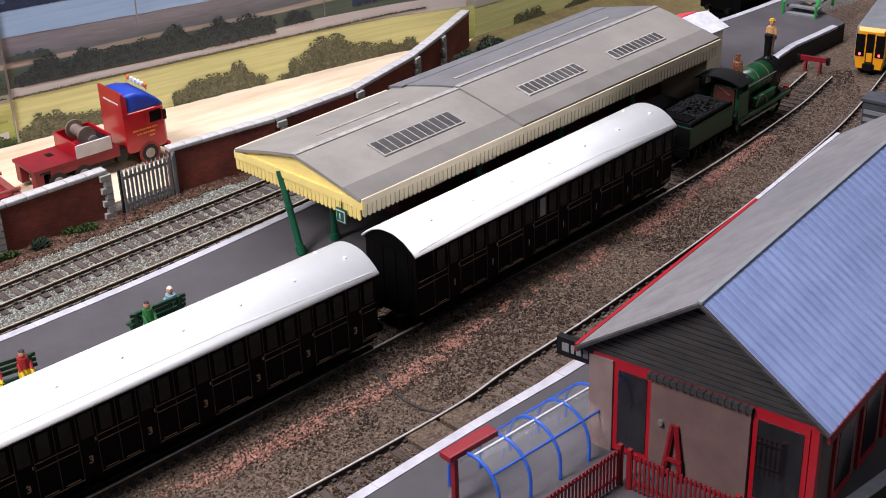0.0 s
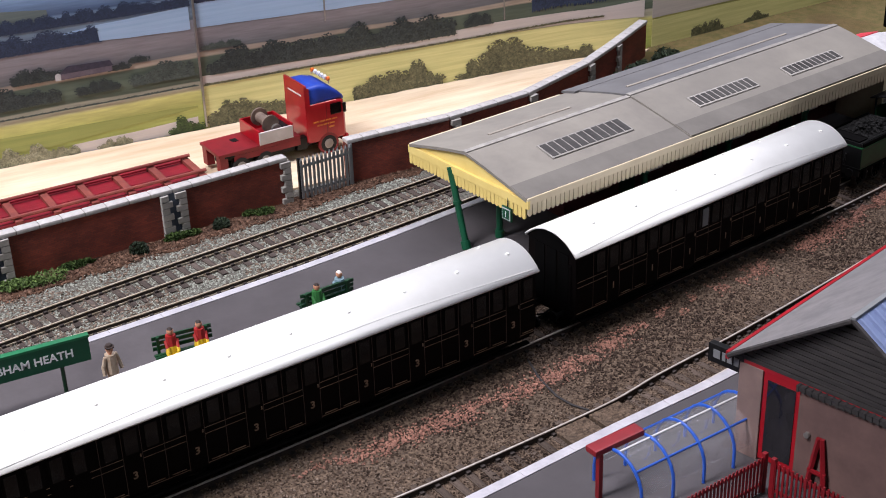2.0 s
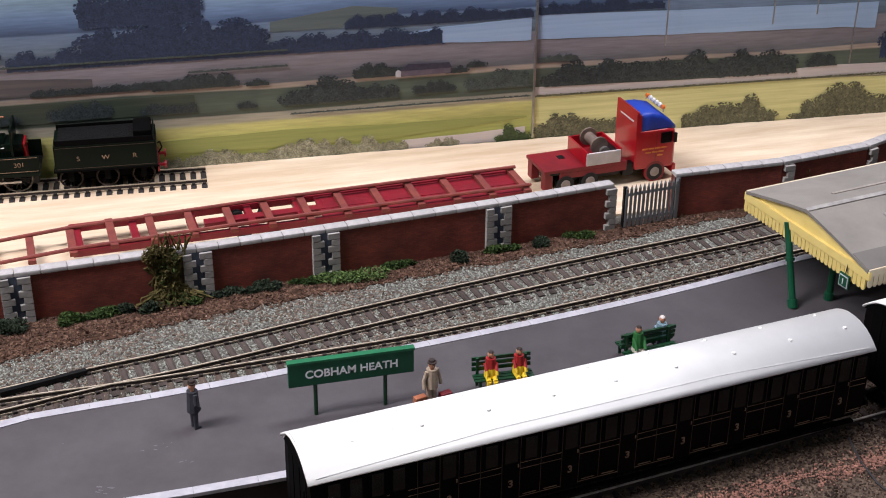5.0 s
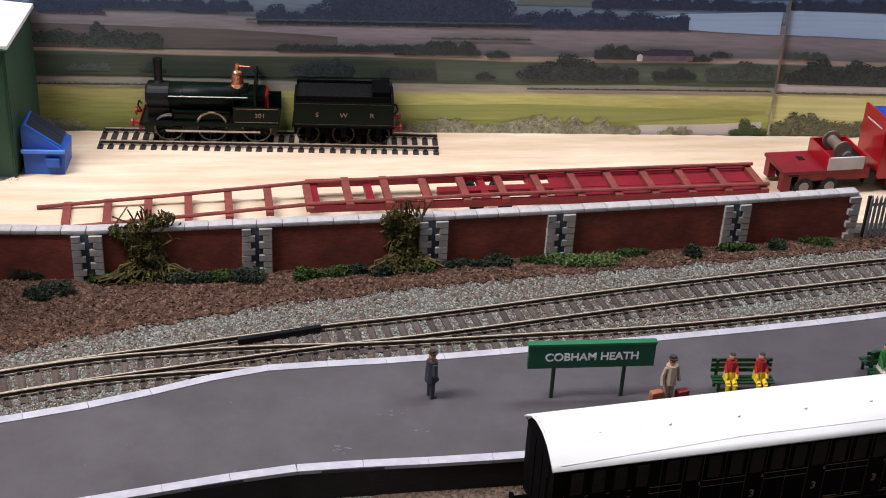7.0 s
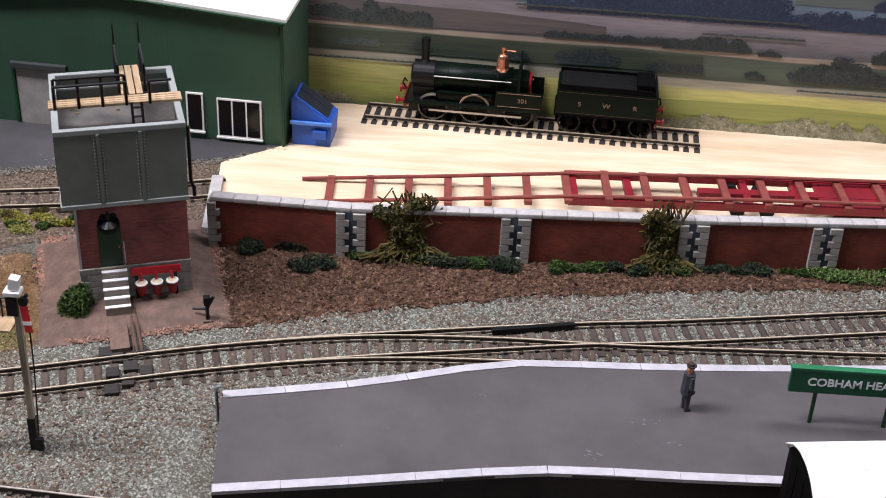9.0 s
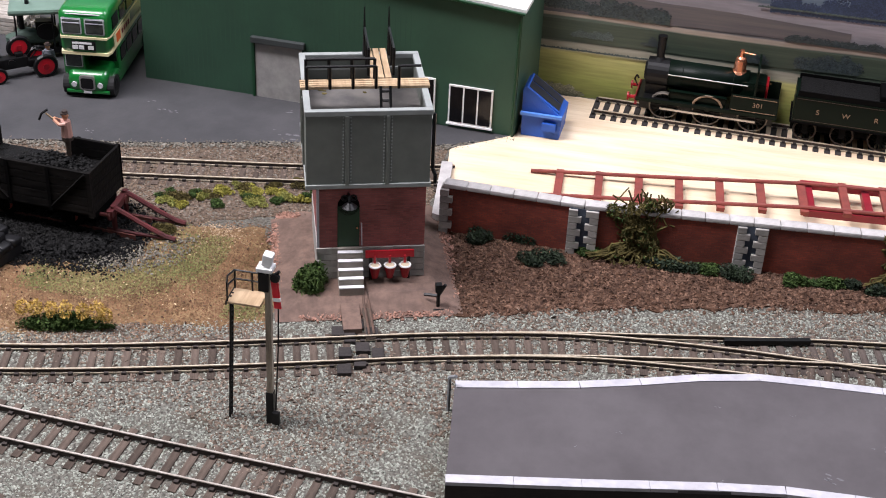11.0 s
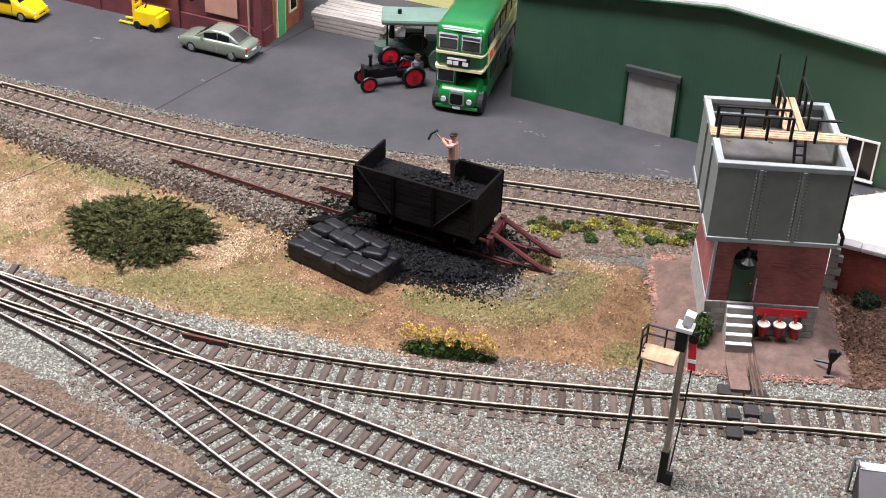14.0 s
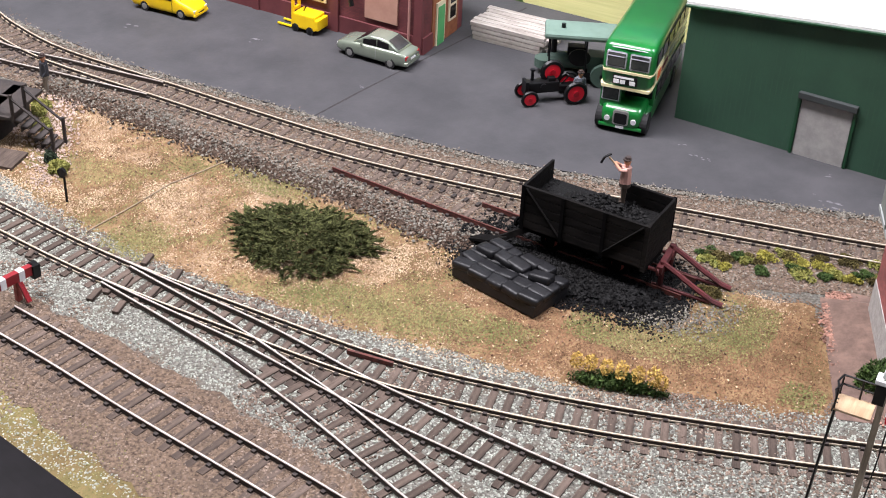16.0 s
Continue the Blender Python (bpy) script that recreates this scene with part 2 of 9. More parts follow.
RUBBER = mat("black_rubber", srgb(26, 26, 27), srgb(18, 18, 19), 200, 0.8)
CONCRETE = mat("pale_concrete", srgb(160, 152, 142), srgb(140, 132, 122), 100, 0.85, bump=0.2)
ROOM_WALL = mat("room_wall_paint", srgb(70, 71, 76), srgb(62, 63, 68), 3, 0.9)
ROOM_FLOOR = mat("room_carpet", srgb(58, 56, 54), srgb(48, 46, 45), 90, 0.95)
FLESH = mat("painted_figure_skin", srgb(206, 150, 120), srgb(190, 134, 104), 200, 0.6)
LEAF = mat("foliage_scatter", srgb(76, 94, 50), srgb(46, 62, 34), 300, 0.85, vary=0.4, spec=0.1)
LEAF_DARK = mat("dark_foliage", srgb(42, 56, 34), srgb(26, 38, 23), 300, 0.85, vary=0.4)
LEAF_YELLOW = mat("yellow_flower_scatter", srgb(204, 172, 96), srgb(160, 132, 68), 300, 0.85, vary=0.3, spec=0.1)
LEAF_LIME = mat("lime_foliage", srgb(150, 146, 84), srgb(112, 116, 62), 300, 0.85, vary=0.3, spec=0.1)
VINE = mat("dry_vine", srgb(104, 95, 58), srgb(62, 55, 33), 300, 0.9, vary=0.45, spec=0.1)


# ---- mesh helpers (all in millimetres) ----
def box(bm, x0, x1, y0, y1, z0, z1, bevel=0.0, m=None):
    r = bmesh.ops.create_cube(bm, size=1.0)
    vs = r["verts"]
    t = Matrix.Translation(((x0 + x1) / 2, (y0 + y1) / 2, (z0 + z1) / 2)) @ Matrix.Diagonal((x1 - x0, y1 - y0, z1 - z0, 1))
    if m:
        t = m @ t
    bmesh.ops.transform(bm, matrix=t, verts=vs)
    if bevel:
        es = list({e for v in vs for e in v.link_edges})
        bmesh.ops.bevel(bm, geom=es, offset=bevel, segments=2, affect="EDGES", profile=0.7)
    return bm


def rod(bm, p, q, r, seg=8, r2=None):
    p, q = Vector(p), Vector(q)
    d = q - p
    mtx = Matrix.Translation((p + q) / 2) @ d.to_track_quat("Z", "Y").to_matrix().to_4x4()
    bmesh.ops.create_cone(bm, cap_ends=True, segments=seg, radius1=r, radius2=r if r2 is None else r2, depth=d.length, matrix=mtx)
    return bm


def tube(bm, pts, r, seg=6):
    for a, b in zip(pts, pts[1:]):
        rod(bm, a, b, r, seg)
    return bm


def bent(bm, pts, r, seg=8):
    """One continuous bent tube in a plane across y."""
    rows = []
    for i, p in enumerate(pts):
        a, b = Vector(pts[max(0, i - 1)]), Vector(pts[min(len(pts) - 1, i + 1)])
        t = (b - a).normalized()
        side = Vector((0, 1, 0))
        up = t.cross(side)
        rows.append([bm.verts.new(Vector(p) + (side * math.cos(6.2832 * k / seg) + up * math.sin(6.2832 * k / seg)) * r) for k in range(seg)])
    for p, q in zip(rows, rows[1:]):
        for k in range(seg):
            bm.faces.new((p[k], p[(k + 1) % seg], q[(k + 1) % seg], q[k]))
    bm.faces.new(rows[0][::-1])
    bm.faces.new(rows[-1])
    return bm


def swept(bm, pts, r, seg=8):
    """One continuous tube that runs mainly along y."""
    rows = []
    for i, p in enumerate(pts):
        t = (Vector(pts[min(len(pts) - 1, i + 1)]) - Vector(pts[max(0, i - 1)])).normalized()
        side = Vector((1, 0, 0))
        up = side.cross(t)
        rows.append([bm.verts.new(Vector(p) + (side * math.cos(6.2832 * k / seg) + up * math.sin(6.2832 * k / seg)) * r) for k in range(seg)])
    for p, q in zip(rows, rows[1:]):
        for k in range(seg):
            bm.faces.new((p[k], p[(k + 1) % seg], q[(k + 1) % seg], q[k]))
    bm.faces.new(rows[0][::-1])
    bm.faces.new(rows[-1])
    return bm


def prism(bm, poly, z0, z1):
    """An upright prism over a plan outline."""
    lo = [bm.verts.new((x, y, z0)) for x, y in poly]
    hi = [bm.verts.new((x, y, z1)) for x, y in poly]
    k = len(poly)
    bm.faces.new(hi)
    bm.faces.new(lo[::-1])
    for i in range(k):
        bm.faces.new((lo[i], lo[(i + 1) % k], hi[(i + 1) % k], hi[i]))
    return bm


def loft(bm, profile, y0, y1, closed=True):
    """A profile of (x, z) drawn along y."""
    a = [bm.verts.new((x, y0, z)) for x, z in profile]
    b = [bm.verts.new((x, y1, z)) for x, z in profile]
    k = len(profile)
    for i in range(k if closed else k - 1):
        j = (i + 1) % k
        bm.faces.new((a[i], a[j], b[j], b[i]))
    if closed:
        bm.faces.new(a[::-1])
        bm.faces.new(b)
    return bm


def torus(bm, c, R, r, n=22, k=6):
    """A ring round the x axis."""
    rows = []
    for i in range(n):
        a = 2 * math.pi * i / n
        rows.append([bm.verts.new((c[0] + r * math.sin(2 * math.pi * j / k), c[1] + math.cos(a) * (R + r * math.cos(2 * math.pi * j / k)), c[2] + math.sin(a) * (R + r * math.cos(2 * math.pi * j / k)))) for j in range(k)])
    for i in range(n):
        p, q = rows[i], rows[(i + 1) % n]
        for j in range(k):
            bm.faces.new((p[j], p[(j + 1) % k], q[(j + 1) % k], q[j]))
    return bm


def two_tone(name, low, high, z, rough=0.6):
    """Painted in two colours that meet at a height in mm, with a brushed edge."""
    m = mat(name, low, low, 200, rough)
    n, l = m.node_tree.nodes, m.node_tree.links
    tc, sep, no = n.new("ShaderNodeTexCoord"), n.new("ShaderNodeSeparateXYZ"), n.new("ShaderNodeTexNoise")
    no.inputs["Scale"].default_value = 300
    l.new(tc.outputs["Object"], sep.inputs[0])
    l.new(tc.outputs["Object"], no.inputs["Vector"])
    ad = n.new("ShaderNodeMath")
    ad.operation = "MULTIPLY_ADD"
    ad.inputs[1].default_value = 0.003
    l.new(no.outputs["Fac"], ad.inputs[0])
    l.new(sep.outputs["Z"], ad.inputs[2])
    st = n.new("ShaderNodeMath")
    st.operation = "GREATER_THAN"
    st.inputs[1].default_value = (z + 1.5) * MM
    l.new(ad.outputs[0], st.inputs[0])
    mx = n.new("ShaderNodeMix")
    mx.data_type = "RGBA"
    mx.inputs[6].default_value, mx.inputs[7].default_value = low, high
    l.new(st.outputs[0], mx.inputs[0])
    l.new(mx.outputs[2], n["Principled BSDF"].inputs["Base Color"])
    return m


def blob(bm, c, r, squash=(1, 1, 1), sub=2, rough=0.0, seed=0):
    v = bmesh.ops.create_icosphere(bm, subdivisions=sub, radius=1.0)["verts"]
    for w in v:
        k = 1 + rough * (noise.noise(w.co * 1.7 + Vector((seed * 3.1, seed, 0))))
        w.co = Vector((c[0] + w.co.x * r * squash[0] * k, c[1] + w.co.y * r * squash[1] * k, c[2] + w.co.z * r * squash[2] * k))
    return bm


def mesh_of(name, bm, material, smooth=False):
    bmesh.ops.recalc_face_normals(bm, faces=bm.faces[:])
    bm.transform(Matrix.Scale(MM, 4))
    me = bpy.data.meshes.new(name)
    bm.to_mesh(me)
    bm.free()
    me.materials.append(material)
    if smooth:
        for p in me.polygons:
            p.use_smooth = True
    return me


def part(name, bm, material, parent, label="", smooth=False):
    ob = new(name, mesh_of(name, bm, material, smooth))
    ob.parent = parent
    if label:
        ob["label"] = label
    return ob


def thing(name, x, y, z=0.0, yaw=0.0, label="", category="", group="", kind="", rx=0.0, ry=0.0):
    ob = new(name)
    ob.empty_display_size = 0.01
    ob.matrix_world = pose(x * MM, y * MM, z * MM, rx, ry, yaw)
    return tagged(ob, label, category, group, kind)


def single(name, bm, material, label="", category="", group="", kind="", at=None, smooth=False):
    ob = new(name, mesh_of(name, bm, material, smooth))
    if at:
        ob.matrix_world = pose(at[0] * MM, at[1] * MM, at[2] * MM, 0, 0, at[3] if len(at) > 3 else 0)
    return tagged(ob, label, category, group, kind)


def B():
    return bmesh.new()


def smooth_line(pts, step=4.0):
    """A curve through plan points, sampled at about even steps."""
    p = [Vector(a) for a in pts]
    p = [2 * p[0] - p[1]] + p + [2 * p[-1] - p[-2]]
    dense = []
    for i in range(1, len(p) - 2):
        for k in range(24):
            t = k / 24
            a, b, c, d = p[i - 1], p[i], p[i + 1], p[i + 2]
            dense.append(0.5 * ((2 * b) + (c - a) * t + (2 * a - 5 * b + 4 * c - d) * t * t + (3 * b - a - 3 * c + d) * t ** 3))
    dense.append(p[-2])
    out, left = [dense[0]], step
    for a, b in zip(dense, dense[1:]):
        d = (b - a).length
        while d >= left and d > 0:
            a = a + (b - a) * (left / d)
            out.append(a)
            d = (b - a).length
            left = step
        left -= d
    return out


def sheet(name, poly, z, material, label, category="ground", thick=1.0, rag=1.0, seed=1, kind="structure"):
    """A thin layer over a plan outline, with an uneven edge."""
    pts, rng = [], random.Random(seed)
    k = len(poly)
    for i in range(k):
        a, b = Vector(poly[i]), Vector(poly[(i + 1) % k])
        n = max(1, int((b - a).length / 6))
        for j in range(n):
            q = a + (b - a) * (j / n)
            pts.append((q.x + rng.uniform(-rag, rag), q.y + rng.uniform(-rag, rag)))
    bm = prism(B(), pts, z - thick, z)
    return single(name, bm, material, label, category, kind=kind)

# ---- the room and the baseboard ----
def room():
    for name, dims in (("wall_north", (-2600, 2600, 2600, 2700, -1000, 1500)), ("wall_south", (-2600, 2600, -2900, -2800, -1000, 1500)),
                       ("wall_west", (-2700, -2600, -2800, 2600, -1000, 1500)), ("wall_east", (2600, 2700, -2800, 2600, -1000, 1500))):
        single(name, box(B(), *dims), ROOM_WALL, "plain pale painted room wall", "wall", kind="structure")
    single("ceiling", box(B(), -2600, 2600, -2800, 2600, 1400, 1480), ROOM_WALL, "plain white room ceiling", "ceiling", kind="structure")
    single("floor", box(B(), -2600, 2600, -2800, 2600, -1080, -1000), ROOM_FLOOR, "grey carpet floor of the room", "floor", kind="structure")
    base = thing("baseboard", 0, 0, 0, 0, "timber baseboard on legs that carries the model railway", "baseboard", kind="structure")
    part("board", box(B(), -960, -270, -1150, 1000, -30, -2), OLD_TIMBER, base)
    for x in (-920, -310):
        for y in (-1080, -75, 930):
            part("leg", box(B(), x - 22, x + 22, y - 22, y + 22, -1000, -30, 2.0), OLD_TIMBER, base)


room()
single("ground", box(B(), -955, -275, -1145, 995, -2, 0), BALLAST, "grey ballasted ground round the model tracks", "ground", kind="structure")

YARD = [(-711, -900), (-694, -789), (-695, -706), (-697, -631), (-706, -527), (-726, -436), (-756, -331), (-768, -275), (-789, -237), (-950, -237), (-950, -1100), (-740, -1100)]
sheet("yard", YARD, 0.9, TARMAC, "dark grey tarmac works yard", "yard", rag=0.8)
SANDY = [(-742, -266), (-764, -270), (-792, -236), (-852, -236), (-846, 0), (-838, 215), (-824, 480), (-812, 545), (-800, 528), (-772, 482), (-748, 444), (-722, 384), (-714, 320), (-716, 262), (-722, 262), (-720, 222), (-712, 218), (-703, 150), (-694, 40), (-686, -110), (-684, -258)]
sheet("sandy_yard", SANDY, 1.2, SAND, "pale sandy yard surface behind the brick wall", "yard", thick=2.6, rag=0.7)
sheet("track_bed", [(-560, 40), (-540, 300), (-600, 560), (-690, 720), (-690, 960), (-420, 960), (-380, 300), (-380, 40), (-440, -60), (-470, -140), (-500, -60)], 0.35, BROWN_BED, "brown weathered ballast of the station tracks", "track bed", rag=1.5)
sheet("siding_bed", [(-478, -700), (-470, -600), (-455, -520), (-430, -420), (-380, -420), (-392, -520), (-410, -590), (-430, -690)], 0.35, BROWN_BED, "brown weathered ballast under the siding", "track bed", rag=3, seed=4)
sheet("back_track_bed", [(-720, -900), (-694, -789), (-695, -706), (-697, -631), (-706, -527), (-726, -436), (-756, -331), (-768, -272), (-702, -268), (-672, -340), (-652, -380), (-634, -400), (-612, -516), (-626, -589), (-629, -662), (-637, -724), (-642, -789), (-640, -900)], 0.25, BROWN_BED, "brown and grey ballast along the yard tracks", "track bed", rag=1.5, seed=15)
sheet("soil_bank", [(-605, -238), (-631, -159), (-652, -78), (-666, 7), (-680, 115), (-692, 217), (-700, 260), (-710, 340), (-720, 400), (-730, 380), (-716, 320), (-716, 262), (-712, 220), (-703, 150), (-694, 40), (-686, -110), (-684, -256)], 0.6, SOIL, "dark brown soil bank at the foot of the wall", "soil", rag=3, seed=5)
sheet("lineside_grass", [(-560, -775), (-539, -691), (-530, -626), (-528, -561), (-534, -504), (-543, -425), (-560, -379), (-577, -317), (-640, -334), (-655, -345), (-652, -380), (-634, -400), (-614, -516), (-627, -589), (-630, -662), (-638, -724), (-643, -789), (-620, -830), (-570, -830)], 0.15, GRASS, "dry straw-coloured lineside grass", "grass", rag=3, seed=6)
sheet("near_grass", [(-436, -700), (-430, -641), (-419, -572), (-404, -525), (-385, -470), (-280, -470), (-280, -700)], 0.15, GRASS_GREEN, "green and straw grass at the layout edge", "grass", rag=3, seed=10)
sheet("coal_spill", [(-600, -500), (-594, -470), (-598, -440), (-600, -410), (-620, -395), (-650, -400), (-665, -440), (-660, -490), (-640, -520), (-615, -515)], 0.4, COAL, "black coal dust spilled round the wagon", "coal", rag=4, seed=11)
sheet("tower_plot", [(-640, -334), (-584, -306), (-607, -238), (-686, -256), (-700, -268), (-672, -340)], 0.7, mat("brown_path", srgb(114, 92, 81), srgb(88, 71, 63), 120, 0.9, bump=0.3), "brown earth plot round the water tower", "path", rag=1.5, seed=12)
sheet("far_bank", [(-812, 545), (-800, 530), (-772, 486), (-735, 430), (-700, 450), (-690, 560), (-700, 700), (-720, 990), (-950, 990), (-950, 560)], 1.5, GRASS_GREEN, "green grass bank beyond the curved wall", "grass", rag=2, seed=13)


# ---- tracks ----
SLEEPER_MESH = {}


def sleeper_mesh(material):
    if material.name not in SLEEPER_MESH:
        bm = box(B(), -15, 15, -1.7, 1.7, -0.6, 1.15, 0.0)
        for s in (-1, 1):
            box(bm, s * 8.75 - 1.9, s * 8.75 + 1.9, -0.95, 0.95, 1.15, 2.3)
        me = mesh_of("sleeper", bm, material)
        me.materials.append(CHAIR)
        for p in me.polygons:
            p.material_index = 1 if p.center.z > 1.3 * MM else 0
        SLEEPER_MESH[material.name] = me
    return SLEEPER_MESH[material.name]


def rail_mesh(line, side, z0, z1, w, material, name, gauge=8.75):
    bm, rows = B(), []
    for i, p in enumerate(line):
        a, b = line[max(0, i - 1)], line[min(len(line) - 1, i + 1)]
        t = (b - a).normalized()
        nrm = Vector((t.y, -t.x))
        c = p + nrm * gauge * side
        rows.append([bm.verts.new((*(c + nrm * s * w / 2), z)) for s, z in ((-1, z0), (1, z0), (1, z1), (-1, z1))])
    for r, q in zip(rows, rows[1:]):
        for k in range(4):
            bm.faces.new((r[k], r[(k + 1) % 4], q[(k + 1) % 4], q[k]))
    bm.faces.new(rows[0][::-1])
    bm.faces.new(rows[-1])
    return mesh_of(name, bm, material)


def track(pts, label, web=RAIL_SIDE, head=RAIL, sleepers=SLEEPER, pitch=7.4, z=0.0, skip=None, kind="structure", name="track", far_start=None):
    top = thing(name, 0, 0, z, 0, label, "track", kind=kind)
    whole = smooth_line(pts, 4.0)
    for side in (-1, 1):
        line = [p for p in whole if side > 0 or far_start is None or p.y > far_start]
        r = new("rail", rail_mesh(line, side, 0.8, 3.0, 0.7, web if web is not RAIL_BRASS else RAIL_SIDE, "rail"))
        r.parent = top
        if web is RAIL_BRASS:
            f = new("rail_foot", rail_mesh(line, side, 0.7, 1.4, 1.5, RAIL_BRASS, "rail_foot"))
            f.parent = r
            f["label"] = "brassy rail foot"
        h = new("rail_head", rail_mesh(line, side, 3.0, 3.5, 0.8, head if web is not RAIL_BRASS else RAIL_BRASS, "rail_head"))
        h.parent = r
        h["label"] = "bright worn rail head"
    me = sleeper_mesh(sleepers)
    ties = smooth_line(pts, pitch)
    rng = random.Random(len(ties))
    for i, p in enumerate(ties[:290]):
        a, b = ties[max(0, i - 1)], ties[min(len(ties) - 1, i + 1)]
        t = b - a
        if skip and skip(p):
            continue
        o = new("sleeper", me)
        o.parent = top
        o.matrix_local = pose(p.x * MM, p.y * MM, rng.uniform(-0.75, -0.3) * MM, 0, 0, math.degrees(math.atan2(-t.x, t.y)) + rng.uniform(-1.2, 1.2))
    return top


LINE_LOOP = [(-522, -735), (-511, -650), (-508, -560), (-508, -500), (-514, -455), (-526, -400), (-545, -335), (-563, -280), (-577, -237), (-592, -175), (-598, -110), (-599, -50), (-603, 20), (-608, 92), (-621, 187), (-640, 295), (-668, 420), (-690, 520)]
LINE_FAR = [(-563, -280), (-577, -237), (-591, -185), (-604, -125), (-615, -70), (-624, -16), (-647, 101), (-664, 200), (-679, 297), (-700, 400)]
LINE_MAIN = [(-511, -650), (-506, -600), (-501, -555), (-491, -500), (-486, -456), (-480, -390), (-474, -300), (-468, -200), (-466, -100), (-471, 0), (-484, 110), (-506, 253), (-541, 465), (-575, 600), (-600, 670)]
LINE_CROSS = [(-508, -640), (-498, -590), (-489, -553), (-472, -500), (-449, -441), (-425, -370), (-410, -280), (-406, -150), (-408, 0), (-414, 130), (-427, 245), (-437, 290), (-448, 344), (-466, 419), (-486, 493), (-506, 556), (-534, 635), (-580, 735), (-625, 815), (-690, 900)]
LINE_SIDING = [(-456, -664), (-449, -620), (-440, -573), (-426, -490), (-412, -420), (-400, -340), (-392, -280)]
LINE_BACK = [(-705, -905), (-691, -872), (-678, -820), (-674, -735), (-670, -615), (-680, -515), (-696, -428), (-716, -325), (-735, -258)]
LINE_YARD = [(-672, -900), (-664, -850), (-668, -800), (-673, -740)]
LINE_COAL = [(-656, -604), (-651, -556), (-646, -505), (-642, -450), (-637, -400)]
track(LINE_LOOP, "platform loop track with brassy rails and brown sleepers", web=RAIL_BRASS)
track(LINE_FAR, "outer loop track with brassy rails and grey sleepers", web=RAIL_BRASS, sleepers=SLEEPER_GREY, skip=lambda p: p.y < -118, z=0.06)
track(LINE_MAIN, "main platform track with steel rails and brown sleepers", skip=lambda p: p.y < -545, z=0.04)
track(LINE_CROSS, "through track that crosses over to the far platform", skip=lambda p: p.y < -545, z=0.09)
track(LINE_SIDING, "short brown siding that ends at a buffer stop")
track(LINE_BACK, "works track along the edge of the tarmac yard", web=RAIL_BRASS)
track(LINE_YARD, "yard track joining the works track", sleepers=SLEEPER_GREY, skip=lambda p: p.y > -800)
track(LINE_COAL, "rusty red coal siding track", web=RAIL_RED, head=RAIL_RED, far_start=-521)


# ---- platforms ----
def platform(name, near, far, label):
    top = thing(name, 0, 0, 0, 0, label, "platform", kind="structure")
    poly = near + far[::-1]
    part("wall", prism(B(), poly, 0, 12.6), PLAT_SIDE, top, "dark brick platform side")
    part("surface", prism(B(), poly, 12.6, 14.0), PLATFORM, top, "smooth grey tarmac platform top")
    for edge, s in ((near, 1), (far, -1)):
        line = smooth_line(edge, 26.0)
        for a, b in zip(line, line[1:]):
            d = b - a
            bm = box(B(), -0.4, 4.2, 0.05, d.length - 0.05, -1.2, 0.5, 0.15)
            if s > 0:
                bm.transform(Matrix.Scale(-1, 4, (1, 0, 0)))
            o = part("coping_slab", bm, PLAT_EDGE, top)
            o.matrix_local = pose(a.x * MM, a.y * MM, 14.0 * MM, 0, 0, math.degrees(math.atan2(-d.x, d.y)))
    return top


single("point_bar", box(B(), -1.3, 1.3, 0, 40, 1.2, 3.6, 0.2), BLACK, "black bar lying between the point rails", "point bar", at=(-613, -113, 0, 14))
for i, (x, y) in enumerate(((-585, -278), (-580, -270), (-574, -279), (-568, -271), (-563, -278), (-557, -270), (-551, -275), (-577, -285), (-566, -264))):
    single("point_pad", box(B(), -3.4, 3.4, -3.2 + i % 3 * 0.5, 3.0, 0, 2.0 + i % 2 * 0.5, 0.3), SLEEPER_DARK, "dark timber pad under the point rodding", "timber pad", "point rodding pads", at=(x, y, 0, 16))


P1_FAR = [(-538, -224), (-551, -172), (-564, -134), (-574, -103), (-579, -31), (-590, 74), (-603, 175), (-619, 261), (-645, 380), (-672, 500), (-690, 560), (-699, 690), (-706, 760)]
P1_NEAR = [(-476, -216), (-486, -164), (-500, -92), (-502, -42), (-504, 4), (-509, 80), (-523, 230), (-548, 390), (-575, 525), (-604, 620), (-618, 648), (-627, 674), (-631, 702), (-637, 738)]
platform("platform_island", P1_NEAR, P1_FAR, "grey island platform with white edging")
P2_EDGE = [(-386, 60), (-396, 152), (-410, 240), (-420, 311), (-436, 374), (-452, 430), (-480, 511), (-490, 560)]
P2_BACK = [(-284, 60), (-284, 152), (-284, 240), (-284, 311), (-290, 374), (-300, 430), (-330, 511), (-350, 560)]
platform("platform_outer", P2_BACK, P2_EDGE, "grey outer platform with a pale edge")


# ---- crossing boards, joints in the boards, check rails and point timbers ----
for k, (x, y) in enumerate(((-428, 234), (-429.5, 253))):
    single("crossing_board", box(B(), -7, 7, -8.4, 8.4, 0.4, 2.6, 0.3), BROWN_BED, "worn brown board between the rail and the platform", "crossing board", "crossing boards", at=(x, y, 0, 7))


def joint(name, pts, z, w, material, label):
    bm = B()
    for (xa, ya), (xb, yb) in zip(pts, pts[1:]):
        d = Vector((xb - xa, yb - ya))
        box(bm, -w / 2, w / 2, 0, d.length, z - 0.4, z, m=Matrix.Translation((xa, ya, 0)) @ Matrix.Rotation(math.atan2(-d.x, d.y), 4, "Z"))
    return single(name, bm, material, label, "board joint", kind="structure")


